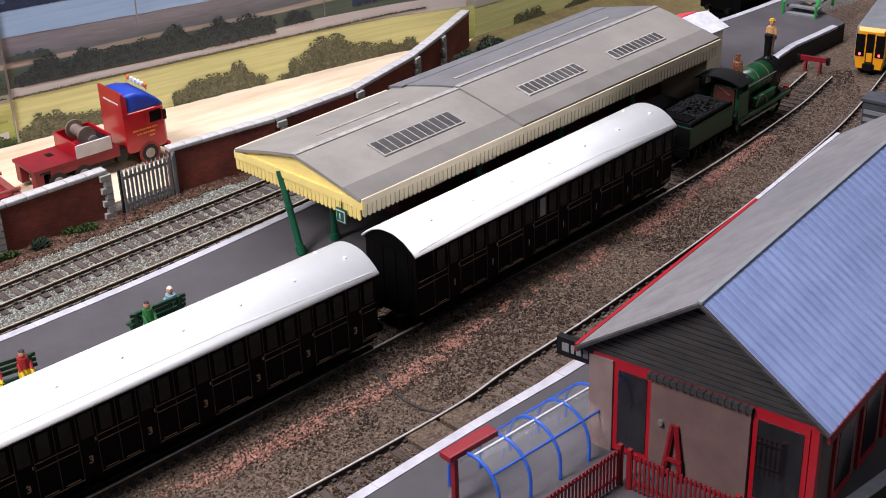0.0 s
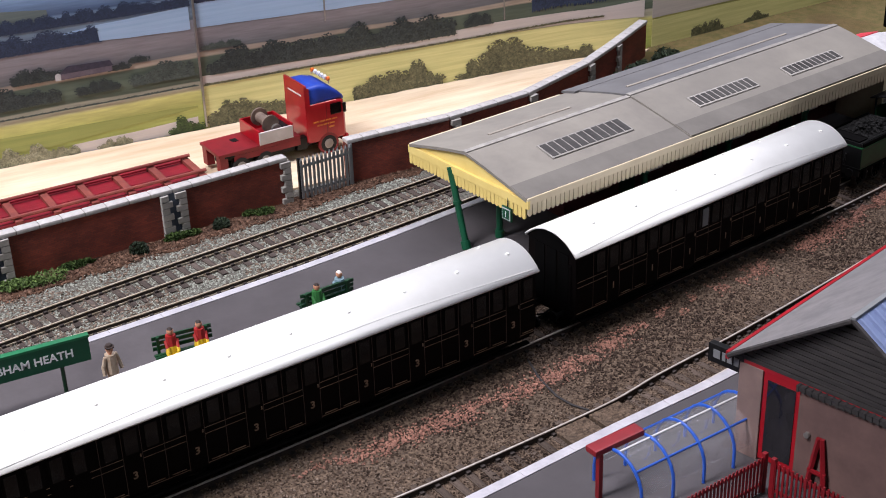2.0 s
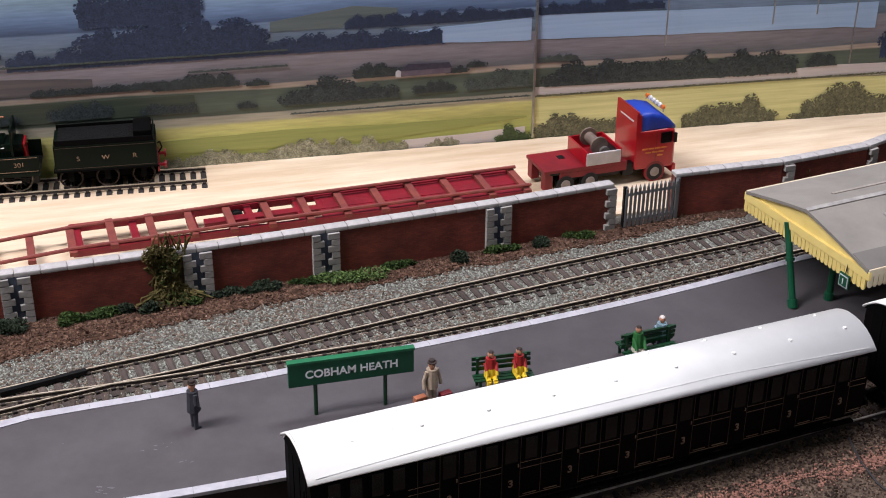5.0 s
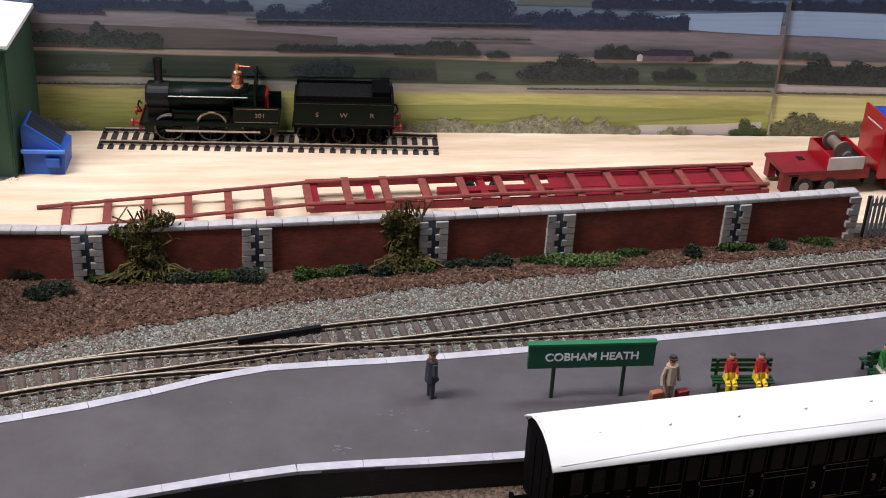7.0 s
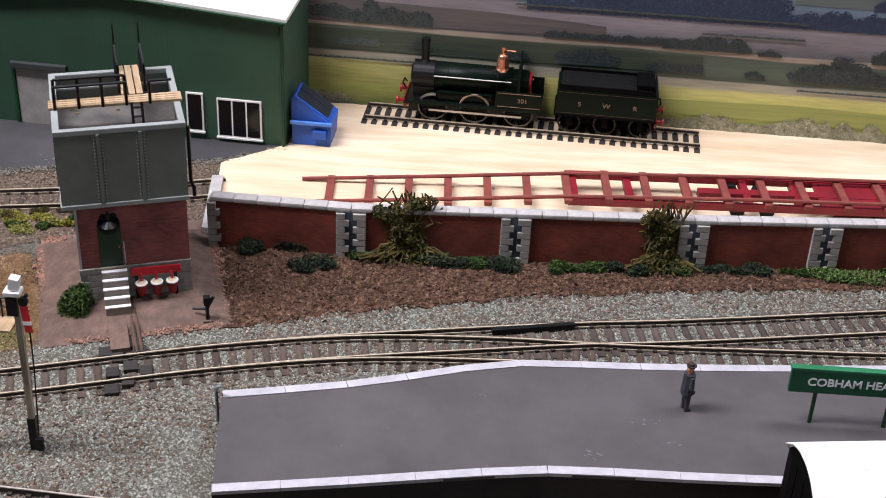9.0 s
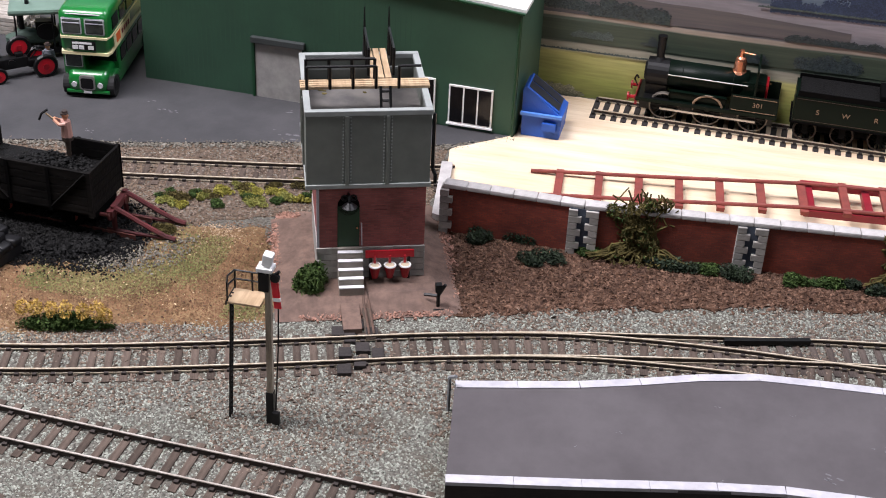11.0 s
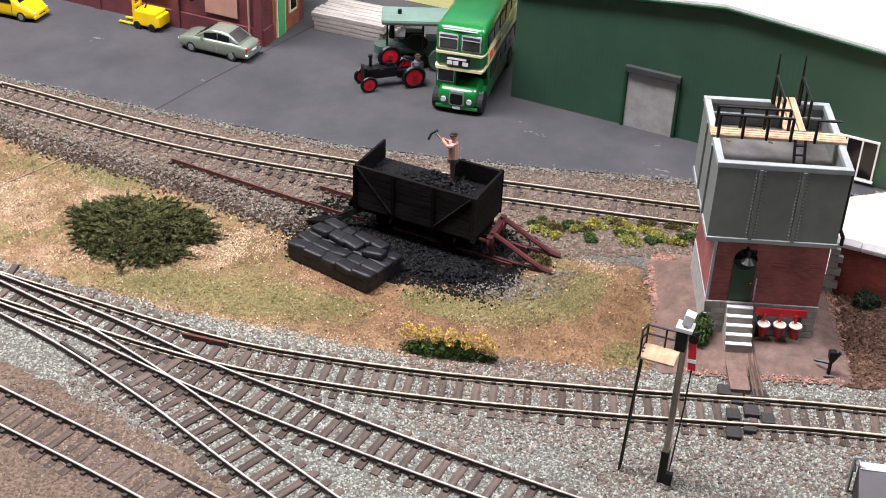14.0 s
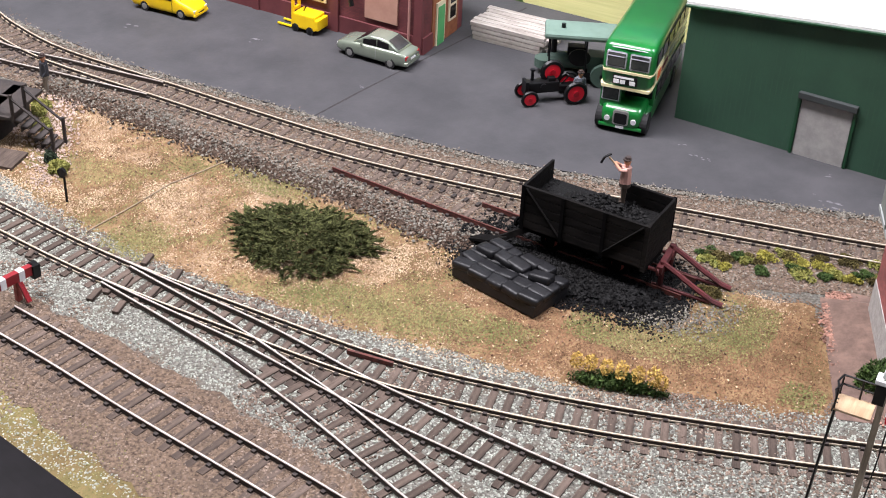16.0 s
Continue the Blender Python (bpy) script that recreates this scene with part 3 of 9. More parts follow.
JOINT = mat("joint_gap", srgb(52, 48, 48), srgb(34, 32, 33), 300, 0.9)
joint("yard_joint", [(-690, -647), (-730, -640.5), (-769, -633), (-830, -621), (-905, -606)], 1.0, 1.1, JOINT, "thin dark joint across the tarmac yard")
joint("grass_joint", [(-534, -678), (-565, -673.5), (-592, -671), (-612, -664), (-634, -658)], 0.75, 0.7, mat("grass_gap", srgb(140, 122, 100), srgb(112, 98, 80), 300, 0.9), "thin brown joint across the dry grass")
joint("bed_crack", [(-489, 246), (-472, 242), (-456, 241), (-447, 243), (-440, 247)], 1.3, 1.0, JOINT, "dark crack across the station track bed")
for (xa, ya), (xb, yb), m in (((-485, -562), (-479, -543), RAIL_SIDE), ((-472, -522), (-466, -504), RAIL_SIDE), ((-513, -517), (-515, -495), RAIL_RED)):
    d = Vector((xb - xa, yb - ya))
    single("check_rail", box(B(), -0.7, 0.7, 0, d.length, 0.8, 3.0, 0.1), m, "short dark check rail beside the crossing rails", "check rail", "check rails", at=(xa, ya, 0, math.degrees(math.atan2(-d.x, d.y))))
for x, y in ((-492, -640), (-500, -637), (-508, -634), (-490, -624), (-499, -621), (-507, -618), (-528, -637), (-524, -617), (-505, -688)):
    single("point_timber", box(B(), -4.6, 4.6, -1.6, 1.6, 0, 1.8, 0.3), SLEEPER, "dark timber beside the point blades", "timber pad", "point timbers", at=(x, y, 0, 8 + (x * 7 + y) % 9))

# ---- printed landscape backdrop ----
def backdrop_paint():
    m = bpy.data.materials.new("printed_landscape")
    m.use_nodes = True
    n, l = m.node_tree.nodes, m.node_tree.links
    tc = n.new("ShaderNodeTexCoord")
    mp = n.new("ShaderNodeMapping")
    mp.inputs["Scale"].default_value = (6, 6, 40)
    l.new(tc.outputs["Object"], mp.inputs["Vector"])
    wob = n.new("ShaderNodeTexNoise")
    wob.inputs["Scale"].default_value, wob.inputs["Detail"].default_value = 1.0, 5
    l.new(mp.outputs[0], wob.inputs["Vector"])
    sep = n.new("ShaderNodeSeparateXYZ")
    l.new(tc.outputs["Object"], sep.inputs[0])
    tilt = n.new("ShaderNodeMath")
    tilt.operation = "MULTIPLY_ADD"
    tilt.inputs[1].default_value = 0.004
    l.new(sep.outputs["Y"], tilt.inputs[0])
    l.new(sep.outputs["Z"], tilt.inputs[2])
    ma = n.new("ShaderNodeMath")
    ma.operation = "MULTIPLY_ADD"
    ma.inputs[1].default_value = 0.006
    l.new(wob.outputs["Fac"], ma.inputs[0])
    l.new(tilt.outputs[0], ma.inputs[2])
    mr = n.new("ShaderNodeMapRange")
    mr.inputs[1].default_value, mr.inputs[2].default_value = 0.005, 0.135
    l.new(ma.outputs[0], mr.inputs[0])
    ramp = n.new("ShaderNodeValToRGB")
    ramp.color_ramp.interpolation = "LINEAR"
    stops = [(0, (158, 163, 91)), (0.06, (166, 174, 94)), (0.13, (185, 185, 109)), (0.19, (205, 201, 128)), (0.205, (176, 171, 150)), (0.24, (166, 161, 145)), (0.246, (75, 85, 74)), (0.3, (95, 107, 94)), 
             (0.36, (87, 99, 88)), (0.366, (180, 164, 149)), (0.385, (171, 157, 145)), (0.39, (105, 107, 112)), (0.47, (141, 135, 141)), (0.55, (151, 147, 155)), (0.556, (95, 109, 123)), (0.6, (118, 135, 153)), (0.68, (127, 150, 179)), (0.685, (80, 99, 132)), (0.75, (127, 155, 195)), (0.85, (160, 191, 212)), (1, (229, 242, 242))]
    els = ramp.color_ramp.elements
    while len(els) > 1:
        els.remove(els[0])
    els[0].position, els[0].color = 0.0, srgb(*stops[0][1])
    for p, col in stops[1:]:
        els.new(p).color = srgb(*col)
    l.new(mr.outputs[0], ramp.inputs[0])
    big = n.new("ShaderNodeTexNoise")
    mp2 = n.new("ShaderNodeMapping")
    mp2.inputs["Scale"].default_value = (9, 9, 60)
    l.new(tc.outputs["Object"], mp2.inputs["Vector"])
    l.new(mp2.outputs[0], big.inputs["Vector"])
    big.inputs["Scale"].default_value, big.inputs["Detail"].default_value = 1.0, 7
    vr = n.new("ShaderNodeMapRange")
    vr.inputs[1].default_value, vr.inputs[2].default_value, vr.inputs[3].default_value, vr.inputs[4].default_value = 0.3, 0.7, 0.82, 1.2
    l.new(big.outputs["Fac"], vr.inputs[0])
    hsv = n.new("ShaderNodeHueSaturation")
    l.new(ramp.outputs[0], hsv.inputs["Color"])
    fine = n.new("ShaderNodeTexNoise")
    mp3 = n.new("ShaderNodeMapping")
    mp3.inputs["Scale"].default_value = (60, 60, 700)
    l.new(tc.outputs["Object"], mp3.inputs["Vector"])
    l.new(mp3.outputs[0], fine.inputs["Vector"])
    fine.inputs["Scale"].default_value, fine.inputs["Detail"].default_value = 1.0, 5
    fr = n.new("ShaderNodeMapRange")
    fr.inputs[1].default_value, fr.inputs[2].default_value, fr.inputs[3].default_value, fr.inputs[4].default_value = 0.3, 0.7, 0.86, 1.14
    l.new(fine.outputs["Fac"], fr.inputs[0])
    both = n.new("ShaderNodeMath")
    both.operation = "MULTIPLY"
    l.new(vr.outputs[0], both.inputs[0])
    l.new(fr.outputs[0], both.inputs[1])
    l.new(both.outputs[0], hsv.inputs["Value"])
    # base colour scaled down smoothly to 0.72 towards the southern end
    south_tone = n.new("ShaderNodeMapRange")
    south_tone.inputs[1].default_value, south_tone.inputs[2].default_value, south_tone.inputs[3].default_value, south_tone.inputs[4].default_value = -0.25, 0.2, 0.72, 1.0
    l.new(sep.outputs["Y"], south_tone.inputs[0])
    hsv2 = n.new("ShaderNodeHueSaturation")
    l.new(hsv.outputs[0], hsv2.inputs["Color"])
    l.new(south_tone.outputs[0], hsv2.inputs["Value"])
    b = n["Principled BSDF"]
    b.inputs["Roughness"].default_value = 0.45
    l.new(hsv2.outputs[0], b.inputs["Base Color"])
    return m


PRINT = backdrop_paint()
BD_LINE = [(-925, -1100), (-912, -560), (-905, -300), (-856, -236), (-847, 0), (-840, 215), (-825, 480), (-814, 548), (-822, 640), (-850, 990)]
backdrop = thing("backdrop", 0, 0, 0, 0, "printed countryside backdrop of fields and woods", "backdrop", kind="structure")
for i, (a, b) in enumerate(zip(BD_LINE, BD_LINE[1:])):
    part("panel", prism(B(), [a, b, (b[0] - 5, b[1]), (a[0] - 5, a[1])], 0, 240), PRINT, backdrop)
part("joint_strip", box(B(), -839.5, -838.2, 215.2, 216.4, 2, 240), STEEL, backdrop, "thin shiny strip over the backdrop joint")
for yy, zz in ((300, 60), (372, 70), (402, 75), (430, 40), (500, 42)):
    part("joint_strip", box(B(), -838.5 + (yy - 215) * 0.0566 + 2.2, -838.5 + (yy - 215) * 0.0566 + 2.6, yy, yy + 0.9, zz, 120), STEEL, backdrop)
PR_DARK = mat("printed_dark_tree", srgb(78, 88, 82), srgb(36, 44, 44), 500, 0.5, detail=9, c=srgb(54, 64, 64), spot=0.5, lo=0.25, hi=0.75)
PR_GREY = mat("printed_grey_tree", srgb(92, 103, 100), srgb(62, 74, 72), 420, 0.5)
PR_BUSH = mat("printed_pale_bush", srgb(184, 180, 154), srgb(84, 86, 60), 560, 0.5, detail=9, lo=0.34, hi=0.66)
PR_OLIVE = mat("printed_olive_bush", srgb(132, 130, 98), srgb(62, 66, 48), 600, 0.5, detail=9, lo=0.28, hi=0.72)
PR_WOOD = mat("printed_far_wood", srgb(60, 76, 104), srgb(38, 50, 76), 380, 0.5, detail=9, lo=0.25, hi=0.75)
PR_GREEN = mat("printed_green_bush", srgb(72, 96, 50), srgb(40, 56, 32), 320, 0.5)
PR_FIELD = mat("printed_green_field", srgb(138, 148, 82), srgb(164, 166, 96), 60, 0.5, stretch=(1, 0.22, 7), detail=9, lo=0.25, hi=0.75)
PR_YELLOW = mat("printed_yellow_field", srgb(238, 232, 168), srgb(196, 196, 128), 60, 0.5, stretch=(1, 0.22, 7), detail=9, lo=0.25, hi=0.75)
PR_TAN = mat("printed_tan_field", srgb(219, 210, 205), srgb(195, 187, 186), 60, 0.5, stretch=(1, 0.22, 7), detail=9, lo=0.25, hi=0.75)
PR_BLUE = mat("printed_blue_field", srgb(154, 184, 218), srgb(180, 205, 235), 60, 0.5, stretch=(1, 0.22, 7), detail=9, lo=0.25, hi=0.75)
PR_PALE = mat("printed_pale_field", srgb(112, 124, 122), srgb(92, 104, 106), 60, 0.5, stretch=(1, 0.22, 7), detail=9, lo=0.25, hi=0.75)
PR_DEEP = mat("printed_deep_green", srgb(76, 86, 70), srgb(50, 60, 51), 60, 0.5, stretch=(1, 0.22, 7), detail=9, lo=0.25, hi=0.75)
PR_MAUVE = mat("printed_mauve_field", srgb(108, 100, 97), srgb(76, 75, 81), 60, 0.5, stretch=(1, 0.22, 7), detail=9, lo=0.25, hi=0.75)
PR_HOUSE = mat("printed_barn", srgb(112, 102, 112), srgb(92, 84, 96), 200, 0.5)


LEAFY = {}
for print_name, tone_a, tone_b, spread in (("printed_dark_tree", (66, 76, 76), (36, 44, 50), 0.5), ("printed_grey_tree", (88, 98, 94), (60, 70, 68), 0.35), ("printed_pale_bush", (176, 174, 150), (96, 98, 74), 0.4),
                                           ("printed_olive_bush", (128, 126, 96), (66, 70, 52), 0.45), ("printed_far_wood", (58, 72, 98), (40, 52, 76), 0.35), ("printed_green_bush", (82, 104, 58), (44, 58, 36), 0.45)):
    LEAFY[print_name] = mat(print_name + "_leaf", srgb(*tone_a), srgb(*tone_b), 240, 0.55, vary=spread, lo=0.3, hi=0.7)


def bd_x(y):
    for a, b in zip(BD_LINE, BD_LINE[1:]):
        if a[1] <= y <= b[1]:
            return a[0] + (b[0] - a[0]) * (y - a[1]) / (b[1] - a[1])
    return -830


def printed_area(name, outline, material, off):
    """A flat printed shape on the backdrop, from an outline of (along, up)."""
    bm = B()
    front = [bm.verts.new((bd_x(y) + off, y, max(z, 0.3))) for y, z in outline]
    back = [bm.verts.new((v.co.x - 0.3, v.co.y, v.co.z)) for v in front]
    k = len(outline)
    bm.faces.new(front)
    bm.faces.new(back[::-1])
    for i in range(k):
        j = (i + 1) % k
        bm.faces.new((front[i], back[i], back[j], front[j]))
    part(name, bm, material, backdrop)


def printed_band(name, low, high, material, off):
    """A flat printed band between two edges that follows the bends of the backdrop."""
    bm = B()
    rows = []
    for (y, z0), (y1, z1) in zip(low, high):
        rows.append([bm.verts.new((bd_x(y) + d, y, max(z, 0.3))) for z, d in ((z0, off), (max(z1, z0 + 0.05), off), (max(z1, z0 + 0.05), off - 0.2), (z0, off - 0.2))])
    for p, q in zip(rows, rows[1:]):
        for k in range(4):
            bm.faces.new((p[k], p[(k + 1) % 4], q[(k + 1) % 4], q[k]))
    bm.faces.new(rows[0][::-1])
    bm.faces.new(rows[-1])
    part(name, bm, material, backdrop)


def tree_line(name, y0, y1, z, h, material, seed, off, crown=0.8, low=0.35, base=0.06):
    """A printed row of trees: round crowns made of many small ragged leaf clumps over a darker mass."""
    rng = random.Random(seed)
    crowns, y = [], y0 + h * crown * 0.3
    while y < y1 - h * crown * 0.2:
        r = h * crown * rng.uniform(0.26, 0.62)
        edge = min(1.0, 0.45 + min(y - y0, y1 - y) / (h * 1.2))
        crowns.append((y, r, h * edge * rng.uniform(0.5, 1.0)))
        y += r * rng.uniform(0.6, 1.4)
    n = max(30, int((y1 - y0) / 0.55))
    top, bottom = [], []
    for i in range(n + 1):
        y = y0 + (y1 - y0) * i / n
        up = h * low * min(1.0, 4 * min(i, n - i) / n)
        for c, r, t in crowns:
            d = abs(y - c) / r
            if d < 1:
                up = max(up, t - r * 0.75 * (1 - math.sqrt(1 - d * d)) - (t * 0.5 if d > 0.97 else 0))
        top.append((y, z + 0.86 * up * (1 + rng.uniform(-0.12, 0.06))))
        bottom.append((y, z - h * base * rng.uniform(0.0, 1.0)))
    printed_band(name, bottom, top, material, off)
    q = max(0.42, min(1.0, h * 0.05))
    verts, faces = [], []
    for c, r, t in crowns:
        for i in range(int(2.2 * r * t / (q * q) * 0.8)):
            a, k = rng.uniform(0, 6.2832), math.sqrt(rng.uniform(0, 1))
            y, zz = c + r * 1.08 * k * math.cos(a), z + t * 0.52 + t * 0.5 * k * math.sin(a)
            s, first, x = q * rng.uniform(0.35, 1.0), len(verts), bd_x(y) + off + 0.03 + 0.03 * rng.random()
            for j in range(7):
                b = 6.2832 * j / 7
                g = s * rng.uniform(0.55, 1.25)
                verts.append((x * MM, (y + g * 1.15 * math.cos(b)) * MM, max(0.3, zz + g * 0.85 * math.sin(b)) * MM))
            faces.append(range(first, first + 7))
    if faces:
        me = bpy.data.meshes.new(name)
        me.from_pydata(verts, [], [tuple(f) for f in faces])
        me.materials.append(LEAFY[material.name])
        new("printed_leaves", me).parent = backdrop


def strip(name, rows, material, off):
    """A printed field between two edges: rows of (along, low, high)."""
    lo, hi = [], []
    for (ya, la, ha), (yb, lb, hb) in zip(rows, rows[1:]):
        for i in range(12):
            t = i / 12
            y = ya + (yb - ya) * t
            w = 0.5 * noise.noise(Vector((y * 0.06, la, 3)))
            lo.append((y, la + (lb - la) * t + w))
            hi.append((y, ha + (hb - ha) * t + 0.7 * w))
    printed_band(name, lo, hi, material, off)


strip("printed_field", [(-620, 0.5, 46), (-560, 0.5, 48), (-470, 0.5, 48)], PR_YELLOW, 0.3)
strip("printed_field", [(-100, 10, 12), (-20, 10, 19), (60, 9.5, 20.5), (120, 9, 19), (190, 14, 18), (214, 16, 17)], PR_FIELD, 0.3)
strip("printed_field", [(130, 0.5, 7), (180, 0.5, 8), (214, 0.5, 10)], PR_TAN, 0.3)
strip("printed_field", [(217, 0.5, 29), (330, 0.5, 30), (420, 0.5, 29), (505, 0.5, 26.5), (540, 0.5, 25)], PR_YELLOW, 0.3)
strip("printed_field", [(217, 30.5, 36), (338, 30, 34.2), (420, 30, 38), (505, 27, 36), (545, 25, 38)], PR_TAN, 0.3)
strip("printed_field", [(548, 0.5, 22), (640, 0.5, 20), (760, 0.5, 20)], PR_YELLOW, 0.5)
strip("printed_field", [(548, 23.5, 40), (640, 21.5, 38), (760, 21, 38)], PR_TAN, 0.5)
strip("printed_field", [(112, 74, 76), (155, 70, 80), (200, 68, 82), (214, 68, 83)], PR_BLUE, 0.3)
strip("printed_field", [(217, 68, 84), (300, 66, 82), (420, 64, 80), (450, 62, 80)], PR_BLUE, 0.3)
strip("printed_field", [(50, 84, 90), (100, 84, 97), (130, 86, 94)], PR_PALE, 0.3)
strip("printed_field", [(-235, 36, 49), (-100, 36, 49), (12, 37, 48)], PR_DEEP, 0.3)
strip("printed_field", [(-235, 53, 68), (-120, 54, 66), (-50, 55, 62)], PR_MAUVE, 0.3)
s = 0
for y0, y1, z, h, m in ((-103, 158, 70, 13, PR_WOOD), (-60, 45, 74, 24, PR_WOOD), (95, 214, 83, 9, PR_WOOD), (454, 547, 43, 52, PR_WOOD), (550, 760, 40, 44, PR_WOOD), (217, 300, 84, 9, PR_WOOD), (-235, -105, 78, 7, PR_WOOD), (-60, 10, 94, 30, PR_WOOD),
                        (-232, -206, 56, 16, PR_DARK), (-206, -158, 54, 17, PR_DARK), (-228, -190, 75, 11, PR_WOOD), (-150, -120, 77, 9, PR_WOOD), (-84, -48, 37.5, 13.5, PR_DARK), (-30, 4, 37, 9, PR_DARK), (-172, -158, 39, 6, PR_DARK), (-215, -190, 39, 6, PR_GREY), (-112, -98, 37, 7, PR_DARK), (-92, -4, 53.5, 5, PR_DARK), (-22, 30, 52, 10, PR_DARK), (34, 48, 51, 5, PR_DARK), (28, 40, 37, 6, PR_DARK),
                        (57, 103, 37, 17.5, PR_DARK), (88, 128, 37, 13, PR_DARK), (138, 164, 38, 9, PR_DARK), (100, 146, 51, 10, PR_DARK), (158, 172, 50, 6, PR_DARK), (172, 214, 38, 13, PR_GREY), (171, 183, 53, 7, PR_DARK), (-60, -46, 72, 5, PR_WOOD),
                        (222, 262, 36.5, 17, PR_DARK), (250, 310, 36.5, 18, PR_DARK), (300, 352, 36, 19, PR_DARK), (340, 396, 35, 22, PR_DARK), (402, 424, 38, 10, PR_DARK), (218, 245, 53, 5, PR_GREY), (-240, -100, 30, 1.4, PR_GREY), (60, 214, 30.5, 1.3, PR_GREY), (217, 510, 29.5, 1.6, PR_OLIVE), (-110, 60, 72, 1.4, PR_GREY), (0, 60, 62, 1.6, PR_GREY)):
    s += 1
    tree_line("printed_trees", y0, y1, z, h, m, s, 0.45 + 0.012 * s)
for y0, y1, h, m in ((-6, 30, 9, PR_BUSH), (20, 58, 8, PR_BUSH), (48, 88, 11, PR_BUSH), (80, 120, 9, PR_BUSH), (112, 134, 5, PR_BUSH), (146, 168, 3.5, PR_BUSH), (-40, 6, 5, PR_BUSH), (192, 214, 10, PR_GREEN), (218, 262, 16, PR_OLIVE), (248, 300, 13, PR_OLIVE), (318, 384, 17, PR_OLIVE), (396, 436, 11, PR_OLIVE), (412, 470, 23, PR_OLIVE), (462, 506, 8, PR_OLIVE), (-236, -206, 6, PR_BUSH), (-660, -610, 16, PR_GREEN), (586, 618, 8, PR_OLIVE), (640, 664, 6, PR_OLIVE)):
    s += 1
    tree_line("printed_bushes", y0, y1, 0.5, h * 1.1 + 2.6, m, s, 0.45 + 0.012 * s, crown=0.7, low=0.5)
printed_area("printed_barn", [(129, 50), (161, 50.5), (161, 54), (129, 54)], PR_HOUSE, 1.2)
printed_area("printed_barn_roof", [(128.5, 53.6), (162, 53.8), (160, 57.4), (134, 58)], mat("printed_slate", srgb(70, 66, 82), srgb(54, 52, 66), 300, 0.5), 1.25)
printed_area("printed_gable", [(126, 50), (129.4, 50), (129.4, 53.6), (127.6, 54.6), (126, 53.4)], EDGE, 1.3)


# ---- brick boundary wall with stone piers, and its gate ----
COPING_MESH = mesh_of("coping_stone", box(B(), -3.3, 3.3, 0.05, 11.95, 26.0, 28.4, 0.8), COPING)
QUOIN_MESH = {}
for wide in (4.4, 6.4):
    for s in (-1, 1):
        QUOIN_MESH[wide, s] = mesh_of("quoin", box(B(), 2.2, 4.6, 7.4 * s - (wide if s > 0 else 0), 7.4 * s + (0 if s > 0 else wide), 0.15, 3.55, 0.3), STONE_GREY)


def boundary_wall(pts, piers, label):
    top = thing("boundary_wall", 0, 0, 0, 0, label, "wall", kind="structure")
    for a, b in zip(pts, pts[1:]):
        a, b = Vector(a), Vector(b)
        d = b - a
        yaw = math.degrees(math.atan2(-d.x, d.y))
        p = part("brick_panel", box(B(), -2.4, 2.4, 0, d.length, 0, 26.2), WALL_BRICK, top, "red brick panel")
        p.matrix_local = pose(a.x * MM, a.y * MM, 0, 0, 0, yaw)
        k = max(1, round(d.length / 12))
        for i in range(k):
            q = a + d * (i / k)
            o = new("coping_stone", COPING_MESH)
            o.parent = top
            o.matrix_local = pose(q.x * MM, q.y * MM, 0, 0, 0, yaw) @ Matrix.Diagonal((1, d.length / k / 12, 1, 1))
    for x, y, yaw in piers:
        m = pose(x * MM, y * MM, 0, 0, 0, yaw)
        last = (y > 200) - (y < -240)
        pier = part("pier", box(B(), -3.0, 3.2, -7.2, 7.2, 0, 26.1) if not last else box(B(), -3.0, 3.0, 5.0 * last, 7.2 * last, 0, 26.1), BLUE_STONE if not last else STONE_GREY, top, "blue-grey stone pier" if not last else "pale stone wall end")
        pier.matrix_local = m
        for r in range(7):
            for s in (-1, 1) if not last else (last,):
                o = new("quoin", QUOIN_MESH[(4.4, 6.4)[(r + (s > 0)) % 2], s])
                o.parent = pier
                o.matrix_local = pose(0, 0, r * 3.7 * MM)
    return top


W1 = [(-680, -257), (-677, -186), (-682, -104), (-687, -15), (-692.5, 52), (-701, 149), (-709, 219)]
boundary_wall(W1, [(-679.5, -251, 0), (-677, -186, 2), (-682, -104, 3), (-687, -15, 4), (-692.5, 52, 5), (-701, 149, 6), (-708.3, 213, 6)], "long red brick wall with pale coping and blue-grey quoined piers")
W2 = [(-713, 258), (-714, 300), (-714, 326), (-723, 386), (-749, 447), (-771, 484), (-801, 531)]
boundary_wall(W2, [(-714, 326, 2), (-723, 386, 16), (-749, 447, 27), (-771, 484, 33)], "curved red brick wall that runs up to the backdrop")
single("end_kerb", prism(B(), [(-684, -258), (-686, -264), (-742, -270), (-743, -264), (-690, -258)], 0, 5), COPING, "pale lip at the end of the sandy yard", "kerb", kind="structure")


def palisade():
    top = thing("palisade_gate", -705, 226, 0, 7, "grey metal palisade gate standing in the wall opening", "gate")
    for z in (4, 20):
        part("rail", box(B(), -0.6, 0.2, 0, 34, z, z + 1.6), GREY, top)
    for i in range(13):
        bm = prism(B(), [(0.2, -0.8), (0.8, -0.8), (0.8, 0.8), (0.2, 0.8)], 1, 24.5)
        rod(bm, (0.5, 0, 24.5), (0.5, 0, 27), 0.9, 4, 0.05)
        s = part("pale", bm, GREY, top)
        s.matrix_local = pose(0, (0.8 + i * 2.7) * MM, 0)
    for y in (0, 34):
        part("post", box(B(), -1.4, 0.4, y - 1, y + 1, 0, 26, 0.2), BLACK if y == 0 else GREY, top)


palisade()


